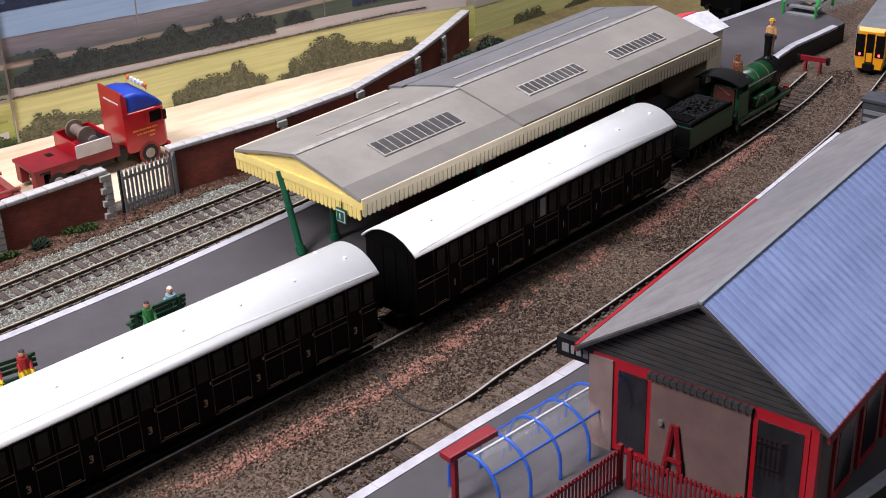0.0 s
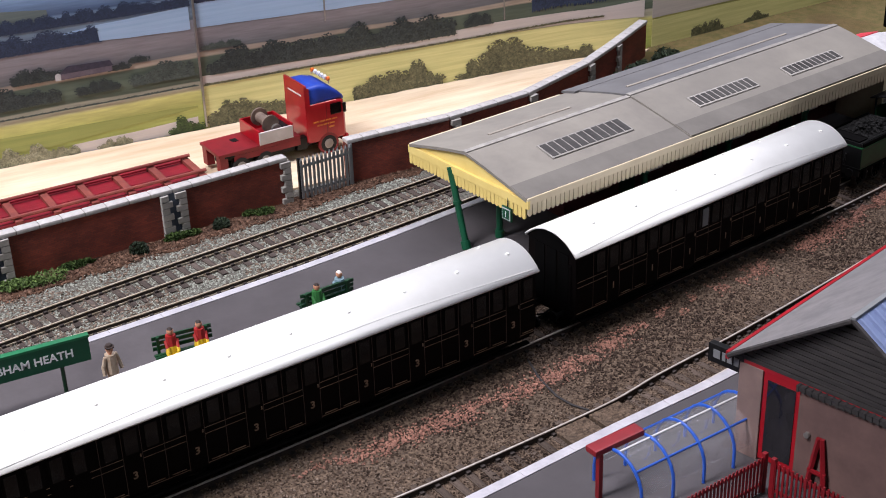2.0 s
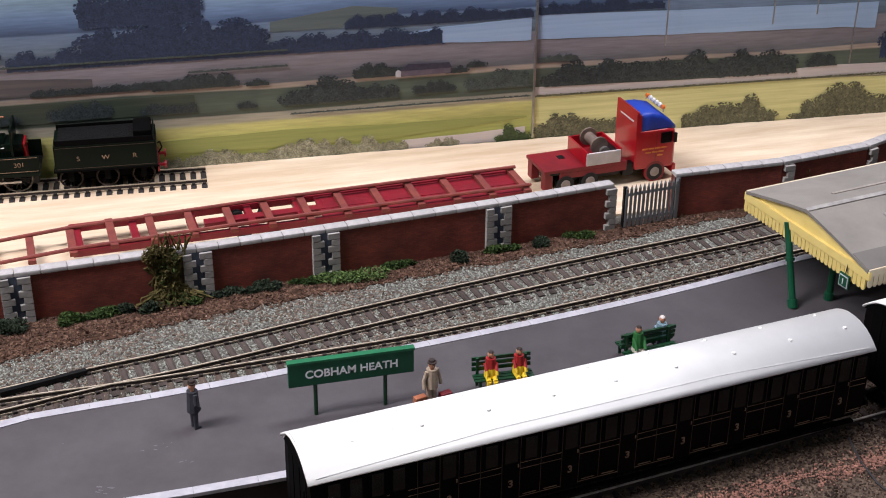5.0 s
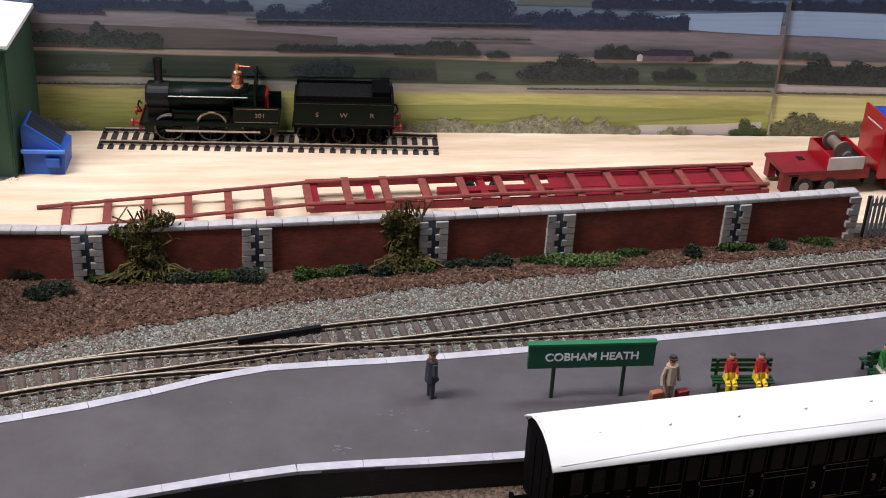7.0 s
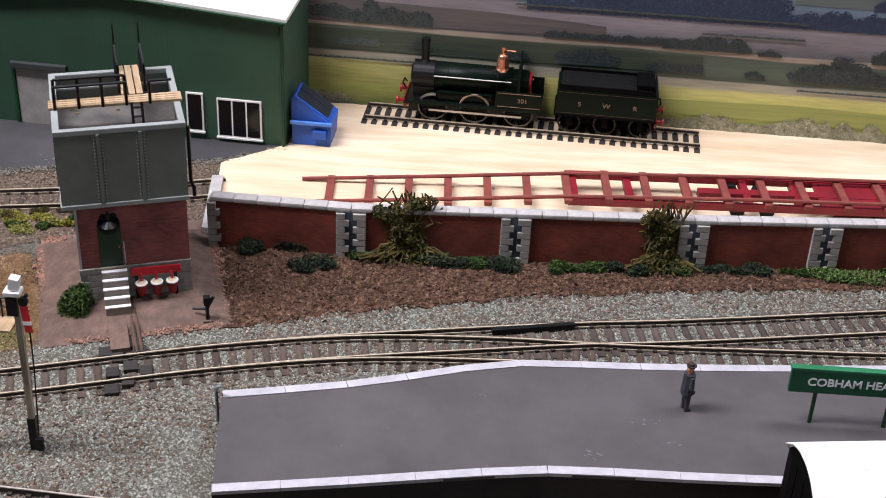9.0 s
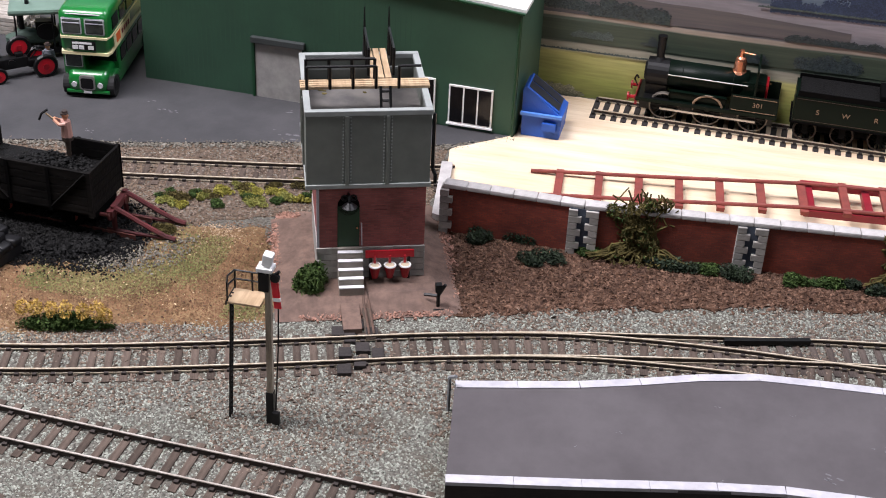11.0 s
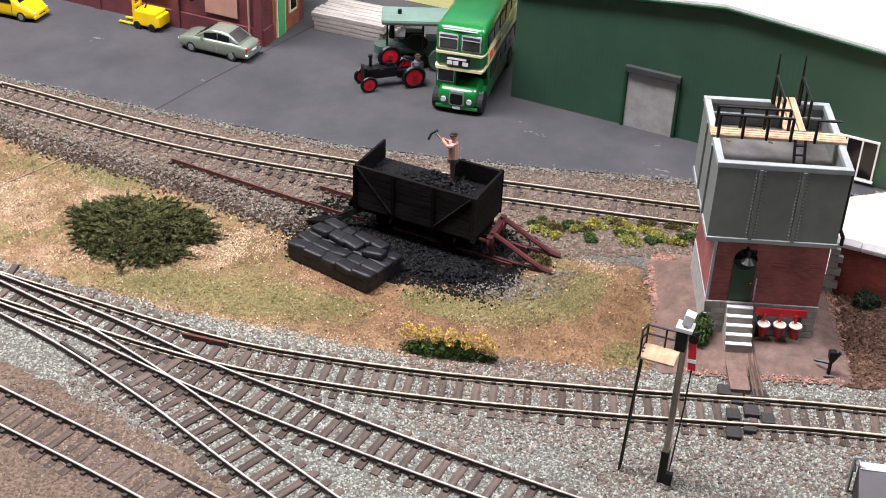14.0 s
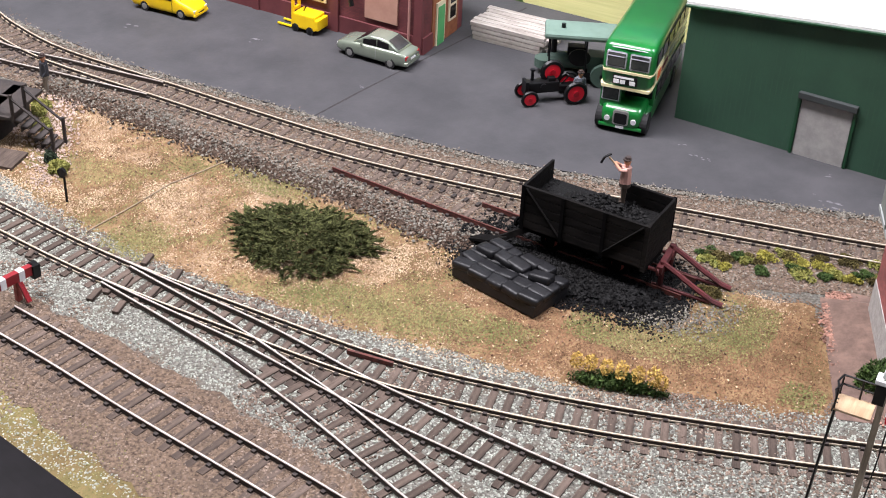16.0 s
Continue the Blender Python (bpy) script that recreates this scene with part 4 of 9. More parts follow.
# ---- writing ----
def writing(text, size, material, parent, m, depth=0.1, align="CENTER", name="lettering", bold=0.0):
    cu = bpy.data.curves.new("lettering", "FONT")
    cu.body, cu.size, cu.extrude, cu.align_x, cu.align_y = text, size * MM, depth * MM, align, "CENTER"
    cu.offset = bold * MM
    tmp = bpy.data.objects.new("tmp", cu)
    scene.collection.objects.link(tmp)
    bpy.context.view_layer.update()
    me = bpy.data.meshes.new_from_object(tmp.evaluated_get(bpy.context.evaluated_depsgraph_get()))
    bpy.data.objects.remove(tmp)
    bpy.data.curves.remove(cu)
    me.materials.clear()
    me.materials.append(material)
    o = new(name, me)
    o.parent = parent
    o.matrix_local = m
    return o


def facing_x(x, y, z):
    """Upright writing that is read from the +x side."""
    return pose(x * MM, y * MM, z * MM, 90, 0, 90)


# ---- rolling stock ----
def wheel(parent, x, y, r, material=BLACK, rim=STEEL, w=2.2, spokes=0, s=1):
    bm = rod(B(), (x - s * w / 2, y, r), (x + s * w / 2, y, r), r, 20)
    if spokes:
        bmesh.ops.delete(bm, geom=[f for f in bm.faces if len(f.verts) > 4], context="FACES_ONLY")
    o = part("wheel", bm, rim if spokes else material, parent)
    if spokes:
        bm = rod(B(), (x - w / 2, y, r), (x + w / 2, y, r), r * 0.2, 8)
        for i in range(spokes):
            a = math.pi * i / spokes
            d = Vector((0, math.cos(a), math.sin(a))) * r * 0.97
            rod(bm, Vector((x, y, r)) - d, Vector((x, y, r)) + d, 0.42, 5)
        part("spokes", bm, material, o, "painted wheel spokes")
        bm = torus(B(), (x + s * w * 0.5, y, r), r * 0.93, 0.55)
        part("tyre", bm, rim, o, "bright wheel rim")
    else:
        part("hub", rod(B(), (x + s * w / 2, y, r), (x + s * (w / 2 + 0.5), y, r), r * 0.55, 12), rim if rim else material, o)
    return o


def coach(x, y, yaw, length, bays, lead, digit, label, plate=False):
    c = thing("railway_coach", x, y, 3.5, yaw, label, "coach", "coaches of the train")
    L2, hw, z0, z1 = length / 2, 16.2, 9.0, 42.2
    prof = [(-hw + 1.2, z0), (hw - 1.2, z0), (hw, z0 + 7), (hw, z0 + 20), (hw - 0.3, z1), (-hw + 0.3, z1), (-hw, z0 + 20), (-hw, z0 + 7)]
    part("body", loft(B(), prof, -L2, L2), COACH, c)
    arc = [(-17.6 + 35.2 * i / 20, 41.6 + 7.8 * (1 - abs(-1 + i / 10) ** 2.25)) for i in range(21)]
    prof = arc + [(px * 0.97, pz - 0.9) for px, pz in arc[::-1]]
    roof = part("roof", loft(B(), prof, -L2 - 1.2, L2 + 1.2), WHITE_ROOF, c, "white painted curved roof", smooth=True)
    for s in (-1, 1):
        part("roof_end", loft(B(), [(px * 0.95, pz - 0.9) for px, pz in arc] + [(15, 40.5), (-15, 40.5)], s * L2 - 0.4, s * L2 + 0.4), COACH_BLACK, c, "black end panel under the roof")
    part("rain_strip", tube(B(), [(16.4, -L2 + 2, 42.9), (14.0, -L2 * 0.4, 44.8), (14.0, L2 * 0.4, 44.8), (16.4, L2 - 2, 42.9)], 0.14, 4), WHITE, roof)
    k = int(length / 27)
    for i in range(k):
        yy = -L2 + length * (i + 0.6) / k
        for s in (-1, 1):
            bm = rod(B(), (s * 6.5, yy + s * 3, 47.6), (s * 6.5, yy + s * 3, 48.9), 1.0, 12, 0.85)
            blob(bm, (s * 6.5, yy + s * 3, 48.9), 0.85, (1, 1, 0.4), 2)
            part("roof_vent", bm, WHITE_ROOF, roof)
    if plate:
        pl = [(px * 0.86, pz + 0.9) for px, pz in arc] + [(px * 0.86, pz - 0.4) for px, pz in arc[::-1]]
        part("roof_plate", loft(B(), pl, -L2 - 0.6, -L2 + 36), WHITE_ROOF, roof)
    part("underframe", box(B(), -13, 13, -L2 + 1, L2 - 1, 6.5, z0), COACH_BLACK, c)
    part("footboard", box(B(), hw - 2, hw + 0.6, -L2 + 4, L2 - 4, 5.6, 6.5), COACH_BLACK, c)
    bm = tube(B(), [(12, -L2 * 0.45, 6.5), (12, -L2 * 0.3, 2.8), (12, L2 * 0.3, 2.8), (12, L2 * 0.45, 6.5)], 0.6, 5)
    part("truss_rod", bm, COACH_BLACK, c)
    for s in (-1, 1):
        bogie = part("bogie", box(B(), -11, 11, s * (L2 - 34) - 17, s * (L2 - 34) + 17, 3.5, 7.5, 0.6), COACH_BLACK, c)
        for d in (-14, 14):
            for e in (-1, 1):
                wheel(bogie, e * 8.75, s * (L2 - 34) + d, 6.0, COACH_BLACK, COACH_BLACK, s=e)
        for e in (-8.5, 8.5):
            bm = rod(B(), (e, s * L2, 9.5), (e, s * (L2 + 6), 9.5), 1.0, 8)
            rod(bm, (e, s * (L2 + 6), 9.5), (e, s * (L2 + 7), 9.5), 2.6, 12)
            part("buffer", bm, COACH_BLACK, c)
        part("coupling", tube(B(), [(0, s * L2, 8), (0, s * (L2 + 5), 7.0), (0, s * (L2 + 9), 8.0)], 0.5, 5), COACH_BLACK, c)
        part("end_step", tube(B(), [(hw - 3, s * (L2 + 0.4), 14), (hw - 3, s * (L2 + 1.6), 14), (hw - 3, s * (L2 + 1.6), 36), (hw - 3, s * (L2 + 0.4), 36)], 0.35, 4), COACH_BLACK, c)
        for e in (-8, 0, 8):
            part("end_panel", box(B(), e - 3.2, e + 3.2, s * L2 - 0.3, s * L2 + 0.35, 12, 40, 0.2), COACH_BLACK, c)
    # lining along both sides
    for e in (-1, 1):
        for z, h in ((11.0, 0.2), (24.6, 0.22), (27.4, 0.22), (40.6, 0.2)):
            part("lining", box(B(), e * hw - 0.12, e * hw + 0.12, -L2 + 1, L2 - 1, z, z + h), LINING, c)
    pitch = (length - lead) / bays
    cuts = [-L2 + lead + pitch * i for i in range(bays + 1)]
    for e in (-1, 1):
        for i in range(bays):
            a, mid = cuts[i], cuts[i] + pitch / 2
            door = part("door", box(B(), e * hw - 0.2, e * hw + 0.22, mid - 3.9, mid + 3.9, 10.2, 40.2, 0.15), COACH, c)
            part("door_window", box(B(), e * hw - 0.2, e * hw + 0.32, mid - 2.7, mid + 2.7, 28.6, 39.2), DARK_GLASS, door, "dark glazed droplight")
            for d in (-3.9, 3.9):
                part("lining", box(B(), e * hw - 0.1, e * hw + 0.3, mid + d - 0.12, mid + d + 0.12, 10.6, 40.4), LINING_DIM, door)
            part("door_handle", rod(B(), (e * (hw + 0.4), mid + 3.0, 26), (e * (hw + 0.4), mid + 3.0, 27.4), 0.28, 5), LINING, door, "dull brass handle")
            if e > 0:
                writing(digit, 4.6, LINING, door, facing_x(hw + 0.26, mid, 18.5), bold=0.12)
            for d in (-1, 1):
                q = mid + d * (pitch / 4 + 1.95)
                part("side_window", box(B(), e * hw - 0.2, e * hw + 0.28, q - 2.6, q + 2.6, 28.8, 39.0, 0.15), DARK_GLASS, c, "dark glazed compartment window")
                part("beading", box(B(), e * hw - 0.1, e * hw + 0.2, q - 3.0, q + 3.0, 12.0, 12.25), LINING, c)
            part("lining", box(B(), e * hw - 0.1, e * hw + 0.2, a - 0.12, a + 0.12, 11, 40.6), LINING_DIM, c)
        if lead > 20:
            for j in range(4):
                q = -L2 + 5 + j * (lead - 8) / 4 + 4
                part("panel", box(B(), e * hw - 0.2, e * hw + 0.25, q - 3.6, q + 3.6, 12, 39.4, 0.15), COACH, c)
                part("side_window", box(B(), e * hw - 0.2, e * hw + 0.38, q - 2.4, q + 2.4, 28.8, 39.0, 0.15), DARK_GLASS, c, "dark glazed guard window")
    return c


def mid(a, b):
    return (a[0] + b[0]) / 2, (a[1] + b[1]) / 2, math.degrees(math.atan2(-(b[0] - a[0]), b[1] - a[1]))


first = coach(*mid((-473, 0), (-506, 249.5)), 250, 8, 42, "3", "dark brown panelled coach with white roof and third class doors", True)
second = coach(*mid((-507.7, 270), (-542.2, 461)), 193, 7, 11, "1", "dark brown panelled coach with a white roof and first class doors")
part("window_blind", box(B(), 16.3, 16.75, -12.5, -8.5, 29.2, 38.6), GREY, second, "pale drawn blind")


COPPER = mat("polished_copper", srgb(226, 160, 124), srgb(196, 122, 92), 60, 0.25, 0.85)
WHEEL_RIM = mat("dull_wheel_rim", srgb(112, 106, 98), srgb(78, 72, 66), 200, 0.5, 0.4)


def locomotive(x, y, yaw, z, label, green, lined, big_cab, letters=None, bar_plate=None, ky=1.0):
    """A small six-wheeled tender engine. Local +y is the way it faces; its tender stands behind."""
    e = thing("steam_locomotive", x, y, z, yaw, label, "locomotive")
    part("footplate", box(B(), -13.5, 13.5, -2, 76, 12.4, 13.4, 0.2), BLACK, e)
    part("frame", box(B(), -7.4, 7.4, 0, 74, 4, 12.4), BLACK, e)
    for s in (-1, 1):
        part("valance", box(B(), s * 13.3 - 0.3, s * 13.3 + 0.3, -2, 76, 11.4, 13.5), green, e)
        part("splasher_side", box(B(), s * 10.6 - 0.5, s * 10.6 + 0.5, 26, 58, 13.4, 20, 2.0), green, e)
    bm = rod(B(), (0, 16, 26), (0, 70, 26), 8.4, 24)
    boiler = part("boiler", bm, green, e, smooth=True)
    for q in (24, 38, 52):
        part("boiler_band", rod(B(), (0, q, 26), (0, q + 0.4, 26), 8.5, 24), lined if big_cab else green, boiler)
    part("smokebox", rod(B(), (0, 60, 26), (0, 72, 26), 8.7, 24), BLACK, e)
    part("smokebox_door", rod(B(), (0, 72, 26), (0, 73.4, 26), 6.8, 20, 5.4), BLACK, e)
    part("smokebox_saddle", box(B(), -6, 6, 60, 72, 13.4, 20), BLACK, e)
    ch = rod(B(), (0, 66, 33), (0, 66, 48), 2.2, 16, 2.4)
    rod(ch, (0, 66, 47.6), (0, 66, 49.6), 2.7, 16, 2.6)
    rod(ch, (0, 66, 33), (0, 66, 36), 4.0, 16, 2.2)
    part("chimney", ch, BLACK, e)
    dm = rod(B(), (0, 22, 33), (0, 22, 41), 3.7, 16, 3.1)
    rod(dm, (0, 22, 32.6), (0, 22, 34.6), 5.0, 16, 3.7)
    blob(dm, (0, 22, 41.0), 3.1, (1, 1, 0.9), 2)
    rod(dm, (0, 22, 43), (0, 22, 47.5), 1.3, 10)
    tube(dm, [(0, 22, 46), (0, 15, 45.4)], 0.4, 5)
    part("dome", dm, COPPER, e, "polished copper-pink dome with safety valve")
    part("handrail", tube(B(), [(9.2, 16, 29), (9.2, 60, 29)], 0.35, 5), STEEL, e)
    part("handrail", tube(B(), [(-9.2, 16, 29), (-9.2, 60, 29)], 0.35, 5), STEEL, e)
    part("firebox", box(B(), -8.6, 8.6, 6, 20, 13.4, 31, 3.0), green, e)
    cab = part("cab", box(B(), -12.6, 12.6, 11, 12.2, 13.4, 41 if not big_cab else 38, 0.3), green, e)
    for s in (-1, 1):
        part("cab_side", box(B(), s * 12.6 - 0.5, s * 12.6 + 0.5, -2, 24 if not big_cab else 12, 13.4, 24.2 if not big_cab else 30), green, cab)
        if not big_cab:
            part("lining", box(B(), s * 13.2 - 0.1, s * 13.2 + 0.1, -1, 23, 23.2, 23.5), lined, cab)
            part("lining", box(B(), s * 13.2 - 0.1, s * 13.2 + 0.1, -1, 23, 14.4, 14.7), lined, cab)
    part("backhead", box(B(), -7, 7, 5, 6.4, 14, 30, 0.8), RED if not big_cab else mat("dark_backhead", srgb(84, 36, 30), srgb(60, 26, 24), 120, 0.6), cab, "red backhead with fittings")
    part("regulator", tube(B(), [(-4, 4.2, 30), (4, 4.2, 26)], 0.5, 5), BRASS, cab)
    if big_cab:
        arc = [(-15 + 30 * i / 10, 36.5 + 3.2 * (1 - (-1 + i / 5) ** 2)) for i in range(11)]
        part("cab_roof", loft(B(), arc + [(px, pz - 0.9) for px, pz in arc[::-1]], -6, 14), BLACK, cab, "black curved cab roof")
        for s in (-1, 1):
            part("cab_pillar", rod(B(), (s * 12.4, -3, 28), (s * 12.4, -3, 37), 0.6, 6), BLACK, cab)
    for s in (-1, 1):
        for q in (11, 36, 60):
            wheel(e, s * 8.75, q, 8.6, BLACK if not big_cab else green, WHEEL_RIM if not big_cab else BLACK, spokes=7, s=s)
        bm = B()
        for i in range(9):
            a, b = math.pi * i / 9, math.pi * (i + 1) / 9
            rod(bm, (s * 11.4, 36 + 8.2 * math.cos(a), 11.6 + 8.2 * math.sin(a)), (s * 11.4, 36 + 8.2 * math.cos(b), 11.6 + 8.2 * math.sin(b)), 0.7, 5)
        part("splasher", bm, lined, e, "lined splasher over the wheel")
        part("coupling_rod", box(B(), s * 11.2 - 0.4, s * 11.2 + 0.4, 9, 62, 6.6, 8.0, 0.2), STEEL, e)
        bm = rod(B(), (s * 8.5, 76, 11), (s * 8.5, 80, 11), 1.1, 8)
        rod(bm, (s * 8.5, 80, 11), (s * 8.5, 81, 11), 2.6, 14)
        part("buffer", bm, RED, e)
        part("buffer_shank", rod(B(), (s * 8.5, 74, 11), (s * 8.5, 77, 11), 1.7, 8), DARK_RED, e)
    part("buffer_beam", box(B(), -13, 13, 75, 76.4, 8.4, 13.4), DARK_RED, e)
    part("brake_hose", tube(B(), [(4, 77, 13), (4, 79, 17), (4, 78, 20), (4, 76.6, 18)], 0.5, 5), BLACK, e)
    # tender
    lift = 0.0 if big_cab else 3.0
    t = part("tender_body", box(B(), -13.2, 13.2, -66, -10, 13.0, 26.2 + lift, 0.3), green, e)
    part("tender_frame", box(B(), -7.0, 7.0, -66, -10, 5.0, 13.0), COACH_BLACK, t)
    part("tender_end", box(B(), -13.0, 13.0, -66.3, -65.9, 13.4, 25.6 + lift), BLACK, t, "black tender end plate")
    part("tender_step", box(B(), -13.6, 13.6, -67, -9, 12.0, 13.0, 0.2), COACH_BLACK, t)
    for s in (-1, 1):
        for q in (-18, -38, -58):
            part("axle_guard", box(B(), s * 11.6 - 0.7, s * 11.6 + 0.7, q - 1.6, q + 1.6, 5.2, 12.2, 0.3), COACH_BLACK, t)
    bm = box(B(), -11.4, 11.4, -64, -12, 26.2, 28.4 + lift, 1.0)
    rng = random.Random(5)
    for i in range(190 if big_cab else 0):
        a, b = rng.uniform(-10, 10), rng.uniform(-52, -14)
        blob(bm, (a, b, 27.6 + 3.4 * (1 - (a / 11) ** 2) * (1 - ((b + 33) / 22) ** 2)), rng.uniform(0.9, 1.6), (1, 1, 0.8), 1, 0.6, i)
    part("coal_space", bm, COAL, t, "heaped black coal" if big_cab else "")
    for s in (-1, 1):
        part("coal_rail", box(B(), s * 12.6 - 0.35, s * 12.6 + 0.35, -64, -11, 26.2, 32.6 if not big_cab else 28.5), COACH_BLACK, t)
        for z in (14.2, 24.8 + lift):
            part("lining", box(B(), s * 13.3 - 0.1, s * 13.3 + 0.1, -65, -11, z, z + 0.2), LINING_DIM, t)
        for q in (-18, -38, -58):
            wheel(e, s * 8.75, q, 6.5, COACH_BLACK, RAIL_SIDE, w=2.0, spokes=6, s=s)
        bm = rod(B(), (s * 8.5, -66, 11), (s * 8.5, -70, 11), 1.1, 8)
        rod(bm, (s * 8.5, -70, 11), (s * 8.5, -71, 11), 2.6, 14)
        part("buffer", bm, BLACK if big_cab else RED, t)
    part("coal_rail", box(B(), -12.6, 12.6, -65.4, -64.6, 26.2, 32.6 if not big_cab else 28.5), BLACK, t)
    part("tender_tank", box(B(), -10, 10, -64, -54, 28.4, 35 if not big_cab else 29, 0.8), COACH_BLACK, t)
    part("brake_hose", tube(B(), [(4, -66.5, 13), (4, -69, 17), (4, -68, 21), (4, -66.6, 20)], 0.5, 5), BLACK, t)
    part("tender_beam", box(B(), -13, 13, -67, -66, 8.4, 13.4), BLACK if big_cab else DARK_RED, t)
    for text, q in letters or ():
        writing(text, 4.2, LINING, t, facing_x(-13.45, q, 20.5) @ pose(0, 0, 0, 0, 180, 0))
    for o in e.children_recursive if ky != 1.0 else ():
        ys = [v.co.y for v in o.data.vertices]
        c = (min(ys) + max(ys)) / 2
        for v in o.data.vertices:
            v.co.y = c * ky + (v.co.y - c) if o.name.split(".")[0] in ("wheel", "spokes", "tyre", "hub", "dome", "chimney") else v.co.y * ky
    e.scale = (1.0, 0.9, 0.96) if ky != 1.0 else (1.0, 1.045, 0.96)
    if bar_plate:
        writing("301", 4.0, LINING, cab, facing_x(-13.45, 9.0, 19.0) @ pose(0, 0, 0, 0, 180, 0))
    return e


GREEN_301 = mat("dark_bottle_green", srgb(7, 20, 13), srgb(5, 15, 10), 60, 0.4, spec=0.12)
GREEN_TRAIN = mat("lined_mid_green", srgb(24, 78, 44), srgb(17, 58, 33), 60, 0.35, coat=0.1)
locomotive(-836, -92, 176.5, 4.4, "dark bottle-green steam locomotive with a copper dome and six-wheeled tender", GREEN_301, LINING, False, (("S", -23), ("W", -38), ("R", -54)), True)
locomotive(-570, 545, 13.2, 3.5, "mid-green steam locomotive with black cab roof heading the train", GREEN_TRAIN, LINING, True, ky=0.9)
disp = track([(-840, -195), (-834, -93), (-828, 6)], "short display track laid on the sandy yard", sleepers=SLEEPER_DARK, pitch=6.2, z=0.9, web=RAIL_BRASS, kind="", name="display_track")


# ---- coal wagon ----
WINE = mat("wine_red_iron", srgb(92, 32, 34), srgb(62, 24, 26), 160, 0.7, c=srgb(112, 60, 52), spot=0.4)


def coal_wagon():
    w = thing("coal_wagon", -640.5, -452, 3.5, -4.3, "black open coal wagon half full of coal on the rusty siding", "wagon")
    m = mat("black_wagon_wood", srgb(17, 15, 14), srgb(7, 6, 6), 260, 0.8, bump=0.5, c=srgb(34, 30, 27), spot=0.35, spec=0.12, stretch=(1, 0.35, 1), vary=0.35, detail=9)
    for s in (-1, 1):
        for r in range(5):
            part("plank", box(B(), s * 15.4 - 0.8, s * 15.4 + 0.8, -33 if s > 0 or r < 2 else 6, 33, 12.2 + r * 4.7, 16.6 + r * 4.7, 0.25), m, w)
        for q in (-32.4, -11, 11, 32.4) if s > 0 else (11, 32.4):
            part("strap", box(B(), s * 16.4 - 0.35, s * 16.4 + 0.35, q - 0.9, q + 0.9, 11, 35.5), COACH_BLACK, w)
        for d in (-1, 1) if s > 0 else (1,):
            part("brace", rod(B(), (s * 16.5, d * 31, 34.5), (s * 16.5, d * 12, 14), 0.7, 5), m, w)
    part("loose_board", box(B(), -1.0, 1.0, -1.6, 1.6, 0, 26, 0.2, m=Matrix.Translation((21, -50, -2.5)) @ Matrix.Rotation(math.radians(-58), 4, "X") @ Matrix.Rotation(math.radians(-20), 4, "Y")), m, w, "black board leaning on the wagon end")
    for r in range(5):
        part("end_plank", box(B(), -15, 15, 32, 33.4, 12.2 + r * 4.7, 16.6 + r * 4.7, 0.25), m, w)
    for r in range(5):
        part("end_plank", box(B(), -15, 15, -33.4, -32, 12.2 + r * 4.7, 16.6 + r * 4.7, 0.25), m, w)
    part("corner_iron", box(B(), 14.8, 17, 31.8, 34, 11, 36), m, w)
    part("floor", box(B(), -15, 15, -32, 32, 11, 12.2), m, w)
    part("underframe", box(B(), -11, 11, -32, 32, 7, 11), COACH_BLACK, w)
    for s in (-1, 1):
        for q in (-18, 18):
            wheel(w, s * 8.75, q, 6, COACH_BLACK, RUST_RED, s=s)
            part("axle_box", box(B(), s * 11.5 - 1, s * 11.5 + 1, q - 2, q + 2, 4, 9), COACH_BLACK, w)
        for d in (-1, 1):
            bm = rod(B(), (s * 8.5, d * 33, 9), (s * 8.5, d * 38, 9), 1.0, 8)
            rod(bm, (s * 8.5, d * 38, 9), (s * 8.5, d * 39, 9), 2.5, 12)
            part("buffer", bm, WINE if d > 0 else COACH_BLACK, w)
    bm, rng = B(), random.Random(3)
    for i in range(760):
        a, b = rng.uniform(-13.8, 13.8), rng.uniform(-31.4, 31.4)
        h = 26.4 + 1.6 * math.sin(b * 0.12 + 1) - abs(a) * 0.06 + rng.uniform(-1, 0.6)
        blob(bm, (a, b, h), rng.uniform(0.5, 1.5), (1, rng.uniform(0.7, 1.3), rng.uniform(0.6, 1)), 1, 0.8, i)
    part("coal_load", bm, COAL, w, "heap of shiny black coal")
    part("coal_base", box(B(), -14.5, 14.5, -32, 32, 12.2, 25.4, 0.4), COAL, w)
    ramp = thing("leaning_plank", -626, -508, 1.5, -30, "black plank leaning against the coal wagon", "plank", rx=26)
    part("board", box(B(), -4, 4, -2, 22, 0, 1.4, 0.2), m, ramp)


coal_wagon()

# ---- station building and canopy on the island platform ----
SLAT_X = {}


def slat(material, h=6.5):
    key = material.name, h
    if key not in SLAT_X:
        bm = B()
        pts = [(-1.3, 0), (1.3, 0), (1.3, -h + 1.0), (0.5, -h), (-0.5, -h), (-1.3, -h + 1.0)]
        a = [bm.verts.new((-0.4, y, z)) for y, z in pts]
        b = [bm.verts.new((0.4, y, z)) for y, z in pts]
        bm.faces.new(a[::-1])
        bm.faces.new(b)
        for i in range(6):
            bm.faces.new((a[i], a[(i + 1) % 6], b[(i + 1) % 6], b[i]))
        SLAT_X[key] = mesh_of("valance_slat", bm, material)
    return SLAT_X[key]


